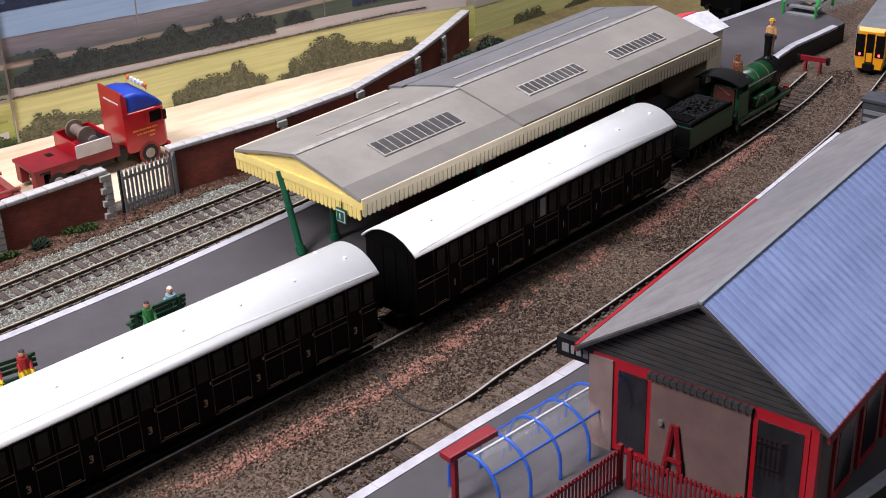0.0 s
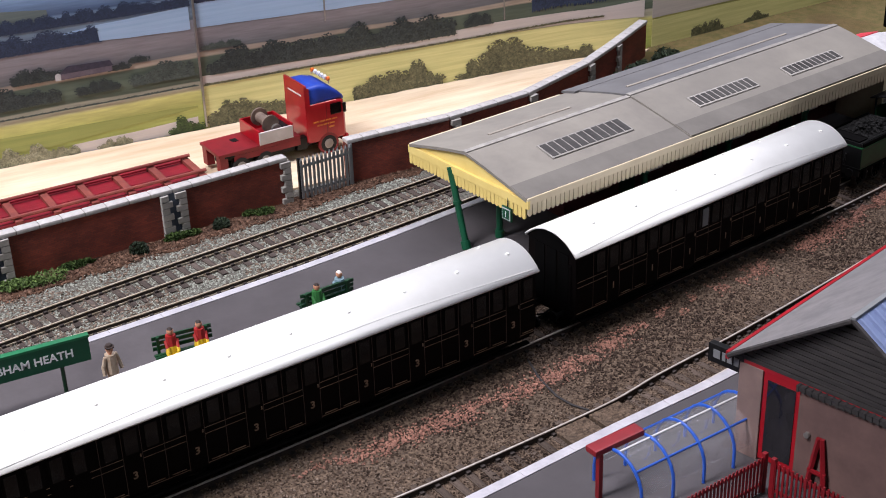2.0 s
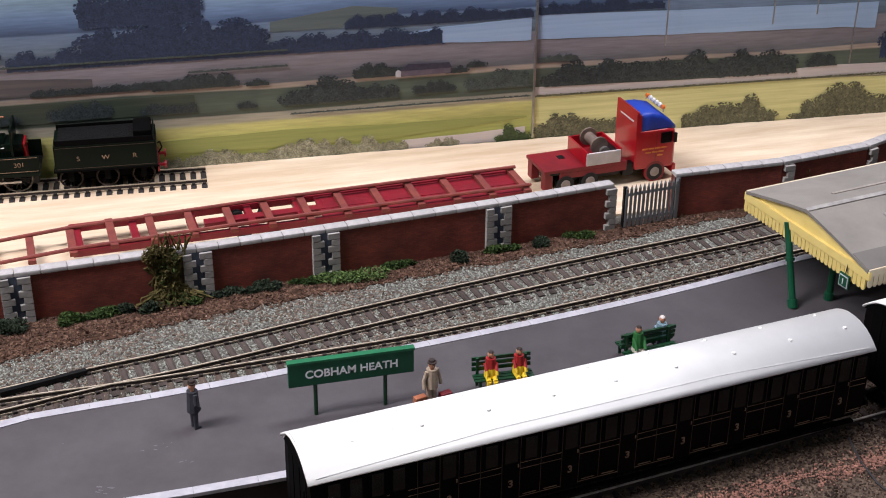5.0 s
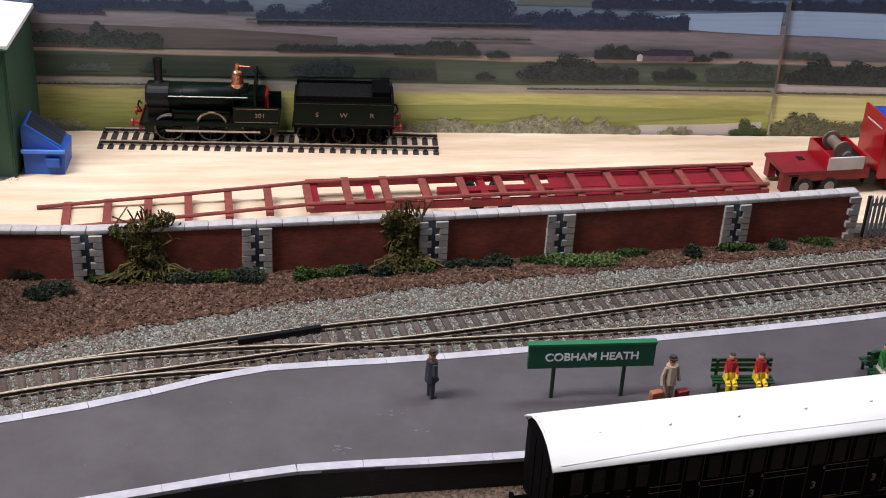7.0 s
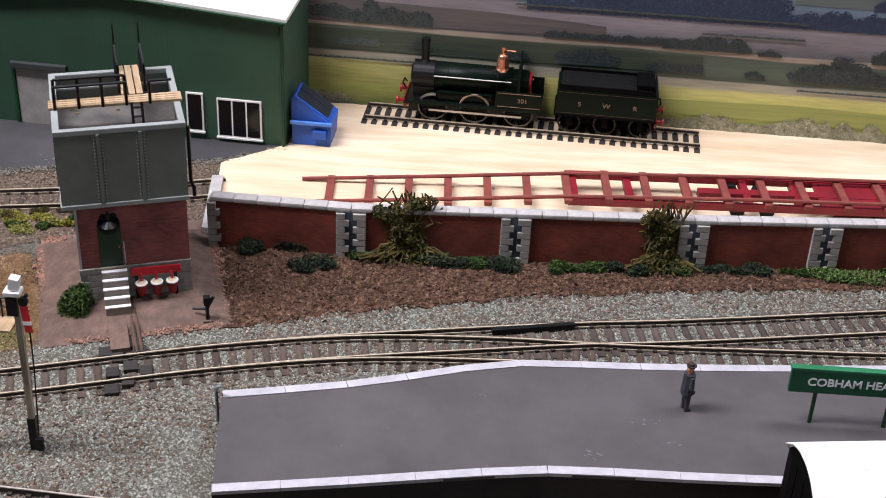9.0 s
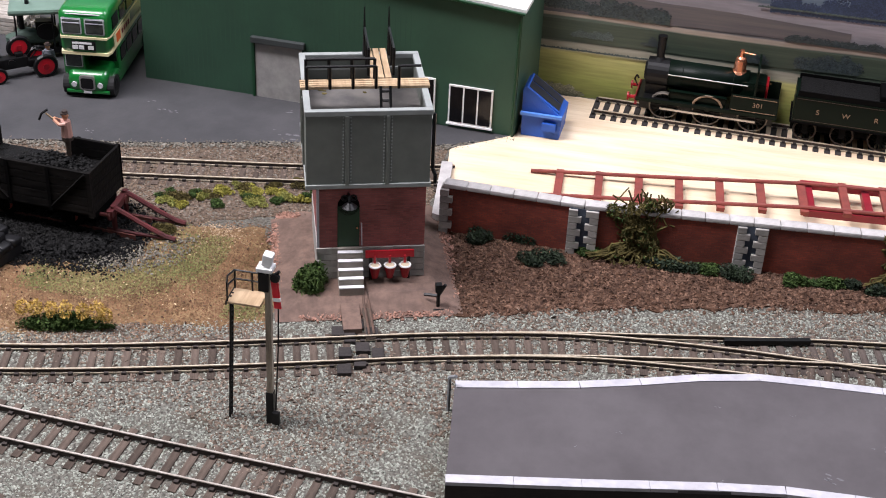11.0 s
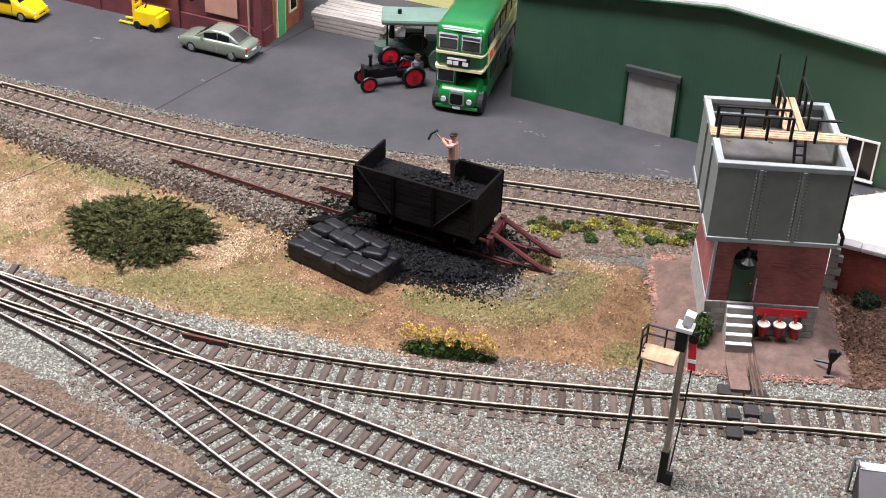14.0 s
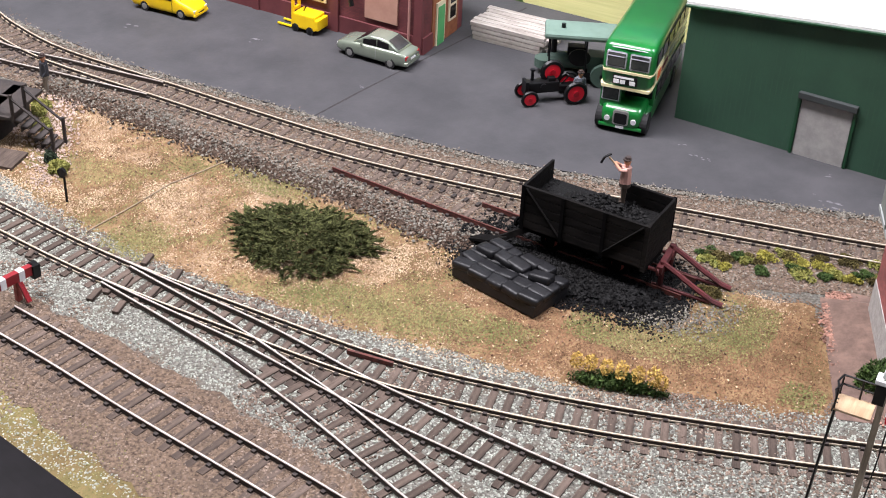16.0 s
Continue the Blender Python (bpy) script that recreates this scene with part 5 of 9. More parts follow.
def window(parent, x, y, z, w, h, frame_mat, glass_mat=DARK_GLASS, bars=1, name="window", t=1.0):
    """A framed window on a wall that faces +x in the local space."""
    o = part(name, box(B(), x - 0.3, x + t, y - w / 2, y + w / 2, z, z + h, 0.15), frame_mat, parent)
    n = bars + 1
    for i in range(n):
        a, b = y - w / 2 + 1.0 + i * (w - 1.0) / n, y - w / 2 + (i + 1) * (w - 1.0) / n
        part("pane", box(B(), x, x + t + 0.12, a, b, z + 1.0, z + h - 1.0), glass_mat, o, "dark glass pane")
    part("sill", box(B(), x, x + t + 0.9, y - w / 2 - 0.6, y + w / 2 + 0.6, z - 0.9, z), frame_mat, o)
    return o


def station():
    s = thing("station_building", -580.3, 266.4, 0, 10, "station building with a grey felt canopy and cream valance", "station")
    hw, ze, zr = 46.0, 56.5, 66.5

    def rz(x):
        return zr - (zr - ze) * (abs(x) / hw) ** 1.15

    for y0, y1, lift in ((-1.5, 111.5, 0.0), (111.5, 287, 1.0)):
        xs = [hw * i / 8 for i in range(-8, 9)]
        near = [(x, rz(x) + lift) for x in xs if x >= 0]
        far = [(x, rz(x) + lift) for x in xs if x <= 0]
        part("roof_slope", loft(B(), near + [(x, z - 1.6) for x, z in near[::-1]], y0, y1), GREY_ROOF, s, "grey felt roof slope")
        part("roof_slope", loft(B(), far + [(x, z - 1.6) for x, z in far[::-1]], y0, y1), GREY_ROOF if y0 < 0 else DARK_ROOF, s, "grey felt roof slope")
        low = [(x, rz(x) + lift + 0.35) for x in xs if x >= 30]
        part("eaves_felt", loft(B(), low + [(x, z - 0.9) for x, z in low[::-1]], y0 + 0.3, y1 - 0.3), mat("darker_felt", srgb(118, 114, 108), srgb(106, 102, 97), 40, 0.85, bump=0.1), s, "darker felt strip along the eaves")
        part("ridge_strip", box(B(), -1.6, 1.6, y0, y1, zr + lift - 0.6, zr + lift + 0.4, 0.3), STONE_GREY, s, "pale ridge capping")
        part("lead_flashing", box(B(), -14, -12.4, max(y0 + 12, 25), y1 - 30, rz(13) + lift - 0.3, rz(13) + lift + 0.5), CONCRETE, s, "pale strip along the rear slope")
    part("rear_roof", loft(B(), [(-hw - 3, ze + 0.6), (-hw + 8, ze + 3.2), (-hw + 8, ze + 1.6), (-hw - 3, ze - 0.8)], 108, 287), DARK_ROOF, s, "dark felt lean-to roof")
    part("rear_wall", box(B(), -hw - 1, -hw + 1, 114, 284, 0, ze - 1.0), MAROON_BRICK, s)
    for i, (x0, x1, y0, y1) in enumerate(((14.5, 27, 33, 89), (19, 29, 136.5, 184.5), (21, 30, 210, 256))):
        lift = 0.0 if i == 0 else 1.0
        n = 11
        sky = part("skylight", loft(B(), [(x0, rz(x0) + lift - 1), (x0, rz(x0) + lift + 0.8), (x1, rz(x1) + lift + 0.8), (x1, rz(x1) + lift - 1)], y0, y1), STONE_GREY, s, "row of narrow roof lights")
        for k in range(n):
            a, b = y0 + 1 + k * (y1 - y0 - 1) / n, y0 + (k + 1) * (y1 - y0 - 1) / n
            part("pane", loft(B(), [(x0 + 1, rz(x0 + 1) + lift), (x0 + 1, rz(x0 + 1) + lift + 1.0), (x1 - 1, rz(x1 - 1) + lift + 1.0), (x1 - 1, rz(x1 - 1) + lift)], a, b), SKY_GLASS, sky, "dull glass pane")
    # front gable
    xs = [hw * i / 10 for i in range(-10, 11)]
    part("gable", loft(B(), [(x, rz(x) - 1.0) for x in xs] + [(hw, ze - 3), (-hw, ze - 3)], 0.2, 1.4), CREAM, s, "cream painted gable board")
    part("fascia", box(B(), -hw - 1.5, hw + 1, -1.2, 0.4, ze - 5.2, ze - 1.0, 0.2), CREAM, s)
    for i in range(32):
        o = new("valance_slat", slat(CREAM))
        o.parent = s
        o.matrix_local = pose((-hw + 0.2 + i * 2.88) * MM, -0.4 * MM, (ze - 4.8) * MM, 0, 0, 90)
    part("fascia", box(B(), hw - 0.6, hw + 0.8, -1, 287, ze - 3.2, ze + 0.2, 0.2), CREAM_PALE, s, "pale cream side fascia")
    for i in range(97):
        o = new("valance_slat", slat(CREAM_PALE))
        o.parent = s
        o.matrix_local = pose((hw + 0.1) * MM, (0.8 + i * 2.95) * MM, (ze - 2.8) * MM)
    part("fascia", box(B(), -hw - 0.6, -hw + 0.6, -1, 104, ze - 3.2, ze + 0.2, 0.2), CREAM_PALE, s)
    # columns
    bm = rod(B(), (1.6, -2.6, 14), (-13, -0.6, 54), 1.7, 12)
    rod(bm, (1.6, -2.6, 14), (0.1, -2.4, 18), 2.5, 12)
    rod(bm, (-6.4, -1.5, 36), (-7.0, -1.4, 37.5), 2.3, 12)
    part("column", bm, GREEN_PAINT, s, "leaning green canopy column")
    for x, y in ((2, 19), (30, 95), (30, 160), (30, 225), (-30, 60)):
        bm = rod(B(), (x, y, 14), (x, y, 56), 1.7, 12)
        rod(bm, (x, y, 14), (x, y, 18), 2.5, 12)
        rod(bm, (x, y, 36), (x, y, 37.5), 2.3, 12)
        col = part("column", bm, GREEN_PAINT, s, "green cast canopy column")
        for d in (-1, 1):
            part("bracket", tube(B(), [(x, y, 45), (x + d * 4, y, 51.5), (x + d * 11, y, 55)], 0.7, 6), GREEN_PAINT, col)
    sg = part("platform_sign", box(B(), 29, 36, -2.2, -1.2, 41, 48, 0.2), GREEN_PAINT, s, "green hanging platform number sign")
    part("border", box(B(), 29.6, 35.4, -2.45, -2.1, 41.6, 47.4), EDGE, sg)
    part("face", box(B(), 30.1, 34.9, -2.7, -2.3, 42.1, 46.9), GREEN_PAINT, sg)
    writing("1", 4.4, WHITE, sg, pose(32.5 * MM, -2.75 * MM, 44.4 * MM, 90, 0, 0))
    part("hanger", tube(B(), [(32.5, -1.6, 48), (32.5, -1.0, 53)], 0.3, 4), BLACK, sg)
    # building under the canopy
    b = part("building", box(B(), -38, 8, 58, 284, 13.8, 57), MAROON_BRICK, s, "dark brick station walls")
    for i, y in enumerate((84, 104, 124, 150, 170, 192, 214, 236, 258, 276)):
        if i % 3 == 1:
            d = part("door", box(B(), 7.6, 8.9, y - 5.5, y + 5.5, 14.2, 40, 0.2), DARK_GREEN, b, "dark green panelled door")
            part("door_handle", rod(B(), (8.8, y + 4, 26), (9.6, y + 4, 26), 0.5, 6), BRASS, d)
        else:
            window(b, 8.0, y, 24, 11, 17, EDGE if i % 3 else CREAM_PALE, bars=1)
    part("notice_board", box(B(), 8, 9, 176, 183, 28, 40), mat("blue_white_poster", srgb(120, 150, 200), srgb(220, 224, 232), 500, 0.5), b, "blue and white poster board")
    part("end_wall", box(B(), -20, 40, 284.2, 286, 14, 56.5), CREAM_PALE, s, "cream end wall")
    h = thing("platform_shelter", -636, 584, 14, 8, "small shelter with a red-edged white roof", "shelter")
    h.scale = (0.85, 0.85, 0.85)
    part("roof", loft(B(), [(-24, 36), (0, 44), (20, 36), (20, 35), (0, 43), (-24, 35)], -22, 22), EDGE, h, "white ribbed roof")
    part("roof_edge", loft(B(), [(-26, 36), (-10, 41.6), (-10, 40.5), (-26, 35)], -23, 23), mat("pink_red_edge", srgb(222, 70, 84), srgb(204, 60, 74), 60, 0.5), h, "pinkish red roof edge")
    part("wall", box(B(), -20, 16, -20, 20, 0, 36), CREAM_PALE, h)


station()


# ---- ticket hall on the outer platform ----
def ticket_hall():
    t = thing("ticket_hall", -373, 270, 0, 16.9, "ticket hall with a blue ribbed roof and red window frames", "building")
    W, L, ze, zr = 92.0, 236.0, 60.0, 92.0
    slate = mat("dark_gable_slate", srgb(58, 54, 54), srgb(36, 34, 35), 160, 0.75, bump=0.2, stretch=(0.4, 1, 4))
    blue = mat("blue_grey_ribbed_sheet", srgb(138, 152, 188), srgb(120, 134, 170), 60, 0.4, bump=0.05, c=srgb(104, 118, 152), spot=0.4)
    grey = mat("plain_grey_slate", srgb(128, 124, 124), srgb(108, 105, 106), 90, 0.7, bump=0.12, c=srgb(106, 105, 108), spot=0.5)
    m = W / 2
    part("roof_slope", loft(B(), [(-3, ze - 2), (m, zr), (m, zr - 1.6), (-3, ze - 3.6)], -4, L), grey, t, "plain grey slate roof slope")
    r = part("roof_slope", loft(B(), [(m, zr), (W + 4, ze - 2.6), (W + 4, ze - 4), (m, zr - 1.6)], -4, L), blue, t, "blue-grey ribbed sheet roof slope")
    sl = math.hypot(m + 4, zr - ze + 2.6)
    ang = math.atan2(zr - ze + 2.6, m + 4)
    rib = mesh_of("roof_rib", box(B(), 1.6, sl, -0.45, 0.45, 0, 1.1), blue)
    for i in range(50):
        o = new("roof_rib", rib)
        o.parent = r
        o.matrix_local = pose(m * MM, (-2.5 + i * 4.8) * MM, zr * MM, 0, math.degrees(ang), 0)
    part("ridge_cap", box(B(), m - 1.0, m + 1.0, -4.5, L + 0.5, zr - 0.8, zr + 0.5, 0.3), GREY, t, "pale ridge capping")
    part("red_fascia", box(B(), -4.0, -2.6, -4, 146, ze - 4.6, ze - 1.4), RED, t, "bright red eaves board")
    part("pale_gutter", box(B(), -4.2, -2.4, 146, L, ze - 4.6, ze - 1.2), EDGE_GREY, t)
    part("red_fascia", box(B(), W + 3.4, W + 4.6, -4, L, ze - 6.5, ze - 2.6), DARK_RED, t)
    part("gable", loft(B(), [(0, ze - 4), (m, zr - 2), (W, ze - 4)], 0, 1.2), slate, t, "dark slate-hung gable")
    for i in range(13):
        z = ze - 4 + i * 2.3
        w0 = (z - ze + 4) / (zr - ze + 2) * m
        part("slate_course", box(B(), w0 + 0.3, W - w0 - 0.3, -0.6 - 0.0, 0.4, z, z + 1.9), slate, t)
    part("verge", tube(B(), [(-3, -4, ze - 3), (m, -4, zr - 1), (W + 4, -4, ze - 3.6)], 1.0, 6), slate, t)
    part("wall", box(B(), 1, W - 1, 2, L - 4, 13.8, ze - 3), mat("grey_render", srgb(108, 94, 90), srgb(92, 80, 77), 60, 0.85, bump=0.1), t, "grey rendered walls")
    # front windows and red posts
    for x0, x1 in ((11, 27), (67, 88)):
        w = part("window_frame", box(B(), x0, x1, -0.2, 2.2, 15, ze - 6, 0.3), RED, t, "bright red window frame")
        part("pane", box(B(), x0 + 2, x1 - 2, -0.5, 1.6, 18, ze - 9), mat("hall_glass", srgb(46, 44, 48), srgb(12, 11, 13), 30, 0.06, stretch=(1, 1, 0.4)), w, "reflecting glass pane")
    part("panel", box(B(), 27.2, 66.6, -1.4, 2, 14.2, ze - 6, 0.3), mat("pinkish_grey_panel", srgb(106, 82, 77), srgb(90, 69, 66), 60, 0.8, bump=0.1, c=srgb(80, 62, 59), spot=0.5), t, "plain grey front panel")
    part("corner_pier", box(B(), 0.4, 10.8, -0.8, 3, 13.9, ze - 5.6, 0.3), mat("pinkish_render", srgb(134, 112, 106), srgb(116, 96, 92), 60, 0.85, bump=0.1), t, "pale pinkish corner pier")
    part("lead_roll", box(B(), 26, 67.2, -2.6, 0.2, ze - 6.6, ze - 4.6), slate, t)
    for i in range(15):
        part("lead_rib", box(B(), 26.3 + i * 2.7, 27.2 + i * 2.7, -2.9, 0, ze - 6.9, ze - 4.3), slate, t)
    for x in (W - 2,):
        part("corner_post", box(B(), x - 1.5, x + 1.5, -0.8, 2.4, 14, ze - 4, 0.2), RED, t)
    part("fascia", box(B(), 0, W, -0.4, 2.2, ze - 6, ze - 3.4), RED, t)
    for i in range(9):
        y = 14 + i * 24
        w = part("window_frame", box(B(), W - 1.4, W + 0.4, y, y + 18, 16, ze - 8, 0.3), RED, t)
        part("pane", box(B(), W - 1, W + 0.6, y + 2, y + 16, 20, ze - 11), DARK_GLASS, w)
        w = part("window_frame", box(B(), -0.4, 1.4, y, y + 18, 16, ze - 8, 0.3), RED, t)
        part("pane", box(B(), -0.6, 1, y + 2, y + 16, 20, ze - 11), DARK_GLASS, w)
    arrow = [bm2 for bm2 in (B(),)][0]
    for (a, za), (b, zb) in (((34.5, 14), (37.2, 37)), ((42, 14), (38.6, 37))):
        rod(arrow, (a, -3.4, za), (b, -2.2, zb), 1.1, 5)
    box(arrow, 34.5, 42, -3.9, -2.9, 22, 23.4)
    part("red_easel", arrow, DARK_RED, t, "red easel frame")
    part("lamp_knob", rod(B(), (32, -2.6, 36), (32, -1.4, 36), 1.2, 10), STEEL, t)
    sg = thing("departure_sign", -379, 269, 0, 16.9, "small black departure sign with pale unreadable letters", "sign")
    part("case", box(B(), -8, 8, -1.5, 1.5, 49, 57, 0.3), BLACK, sg)
    for i, (a, b) in enumerate(((-5.5, -2.5), (-1.5, 0), (0.8, 3), (3.8, 6))):
        part("letter_bar", box(B(), a, b, -1.7, -1.4, 51.4, 55), GREY, sg, "pale bar")
    part("bracket", box(B(), 6, 10, -0.6, 0.6, 52, 54), BLACK, sg)


ticket_hall()


def cycle_shelter():
    c = thing("cycle_shelter", -370, 213, 14, 7, "clear barrel-roofed cycle shelter with blue hoops", "shelter")
    c.scale = (1.0, 0.93, 1.0)
    clear = glass("clear_plastic", (0.93, 0.96, 1.0, 1))
    hoop = mat("bright_blue_hoop", srgb(44, 92, 190), srgb(36, 80, 170), 60, 0.35)
    R, n = 13.2, 12
    arc = [(-R * math.cos(math.pi * i / n), 7 + R * math.sin(math.pi * i / n)) for i in range(n + 1)]
    for k in range(5):
        y = k * 17.0
        bm = bent(B(), [(-R, y, 0)] + [(x, y, z) for x, z in arc] + [(R, y, 0)], 0.7, 8)
        part("hoop", bm, hoop, c, "bright blue tubular hoop")
    # the ridge purlin is white to paint in the highlight along the barrel top
    for i in (3, 6, 9):
        part("purlin", tube(B(), [(arc[i][0], 0, arc[i][1]), (arc[i][0], 68, arc[i][1])], 0.5, 6), hoop if i != 6 else EDGE, c)
    out = [(x * 1.0, z) for x, z in arc]
    inn = [(x * 0.96, 7 + (z - 7) * 0.96) for x, z in arc[::-1]]
    clear.node_tree.nodes["Principled BSDF"].inputs["Alpha"].default_value = 0.3
    p = part("cover", loft(B(), out + inn, 0.5, 67.5), clear, c, "clear plastic cover")
    p.visible_shadow = False
    part("red_board", box(B(), -9, -3, -9, 17, 19.4, 22.0, 0.8), DARK_RED, c, "red sign board at the shelter end")
    part("red_post", box(B(), -5, -3, -7, -5, 0, 19.6), DARK_RED, c)


cycle_shelter()


def picket(x, y, yaw, length, label):
    f = thing("picket_fence", x, y, 14, yaw, label, "fence", "red fences by the ticket hall")
    for z in (3, 13.5):
        part("rail", box(B(), -0.5, 0.1, 0, length, z, z + 1.2), DARK_RED, f)
    for i in range(int(length / 1.9)):
        part("pale", box(B(), 0.1, 0.6, 0.4 + i * 1.9, 1.3 + i * 1.9, 0.4, 16.4, 0.15), DARK_RED, f)
    for q in (0, length):
        part("post", box(B(), -0.9, 0.9, q - 0.9, q + 0.9, 0, 17.6, 0.2), DARK_RED, f)


picket(-338, 208, 8, 54, "dark red picket fence beside the cycle shelter")
picket(-341, 262, -76, 44, "dark red picket fence in front of the ticket hall")


# ---- green shed ----
def shed():
    s = thing("industrial_shed", -805.5, -466, 0, -4, "dark green metal shed with a white roof", "shed")
    L, D = 229.5, 64.0
    eave = [(0, 72.0), (122, 85.5), (L, 77.0)]
    bm = B()
    front = [(0, 0)] + [(L, 0)] + [(y, z) for y, z in eave[::-1]]
    a = [bm.verts.new((0, y, z)) for y, z in front]
    b = [bm.verts.new((-D, y, z)) for y, z in front]
    bm.faces.new(a)
    bm.faces.new(b[::-1])
    for i in range(5):
        bm.faces.new((a[i], a[(i + 1) % 5], b[(i + 1) % 5], b[i]))
    body = part("wall", bm, SHED_GREEN, s, "dark green sheet walls")
    rib = mesh_of("sheet_rib", box(B(), -0.1, 0.04, -0.3, 0.3, 0.5, 71.5), SHED_GREEN)
    for i in range(75):
        y = 1.5 + i * 3.05
        if 69 < y < 104 or y > 168:
            continue
        o = new("sheet_rib", rib)
        o.parent = body
        o.matrix_local = pose(0, y * MM, 0)
    for (y0, z0), (y1, z1) in zip(eave, eave[1:]):
        bm = B()
        pts = [(y0 - (2 if y0 == 0 else 0), z0), (y1 + (2 if y1 == L else 0), z1)]
        v = [bm.verts.new((x, y, z + dz)) for x in (2.5, -D - 2) for dz in (0.2, 2.6) for y, z in pts]
        for q in ((0, 1, 3, 2), (4, 6, 7, 5), (0, 4, 5, 1), (2, 3, 7, 6), (0, 2, 6, 4), (1, 5, 7, 3)):
            bm.faces.new([v[i] for i in q])
        part("roof", bm, WHITE_ROOF, s, "bright white roof sheet")
        bm = tube(B(), [(2.8, pts[0][0], pts[0][1]), (2.8, pts[1][0], pts[1][1])], 1.0, 6)
        part("gutter", bm, DARK_GREEN, s)
    d = part("roller_door", box(B(), -0.2, 0.8, 72, 101, 0.8, 36), mat("grey_roller_door", srgb(160, 157, 153), srgb(134, 131, 129), 120, 0.65, bump=0.08, c=srgb(146, 142, 138), spot=0.5), s, "pale grey roller door")
    part("lintel", box(B(), 0, 3.2, 70, 103, 36, 39.5, 0.3), mat("dark_lintel", srgb(58, 62, 62), srgb(48, 52, 52), 60, 0.6), d, "dark door hood")
    for y in (70.8, 102.2):
        part("jamb", box(B(), 0, 1.6, y - 0.8, y + 0.8, 0.8, 36), DARK_GREEN, d)
    for y, w, bars in ((177, 10, 0), (203, 26, 2)):
        window(s, 0, y, 4 if w > 20 else 6, w, 24, WHITE, bars=bars)
    part("downpipe", rod(B(), (1.2, L - 1, 1), (1.2, L - 1, 76), 0.8, 8), DARK_GREEN, s)


shed()


def waste_skip():
    k = thing("waste_container", -803, -222, 1.4, -3, "blue metal waste container with black sloping lids", "container")
    bm = B()
    side = [(-11, 0), (11, 0), (12, 14), (10, 15), (-10, 29), (-12, 27)]
    a = [bm.verts.new((-11, y, z)) for y, z in side]
    b = [bm.verts.new((8 if z > 20 else 11, y, z)) for y, z in side]
    bm.faces.new(a[::-1])
    bm.faces.new(b)
    for i in range(6):
        bm.faces.new((a[i], a[(i + 1) % 6], b[(i + 1) % 6], b[i]))
    part("body", bm, SKIP_BLUE, k)
    for s in (-1, 1):
        o = part("lid", box(B(), s * 4.4 - 3.9, s * 4.4 + 3.9, -11, 11, 0, 0.8, 0.2), mat("black_lid", srgb(34, 36, 42), srgb(26, 28, 34), 60, 0.5), k, "black lid")
        o.matrix_local = pose(-1 * MM, 0, 22.4 * MM, -35, 0, 0)
    part("lid_frame", box(B(), -10, 9.5, -12, 12, -0.6, 0.4, 0.2), SKIP_BLUE, k).matrix_local = pose(-0.4 * MM, 0, 22.4 * MM, -35, 0, 0)
    part("pocket", box(B(), 11, 13.2, 1, 9, 5, 10, 0.3), SKIP_BLUE, k)
    part("rim", box(B(), 10.6, 12.6, -12, 12, 13.2, 15, 0.3), mat("light_blue_rim", srgb(84, 134, 214), srgb(70, 118, 198), 60, 0.45), k)


waste_skip()


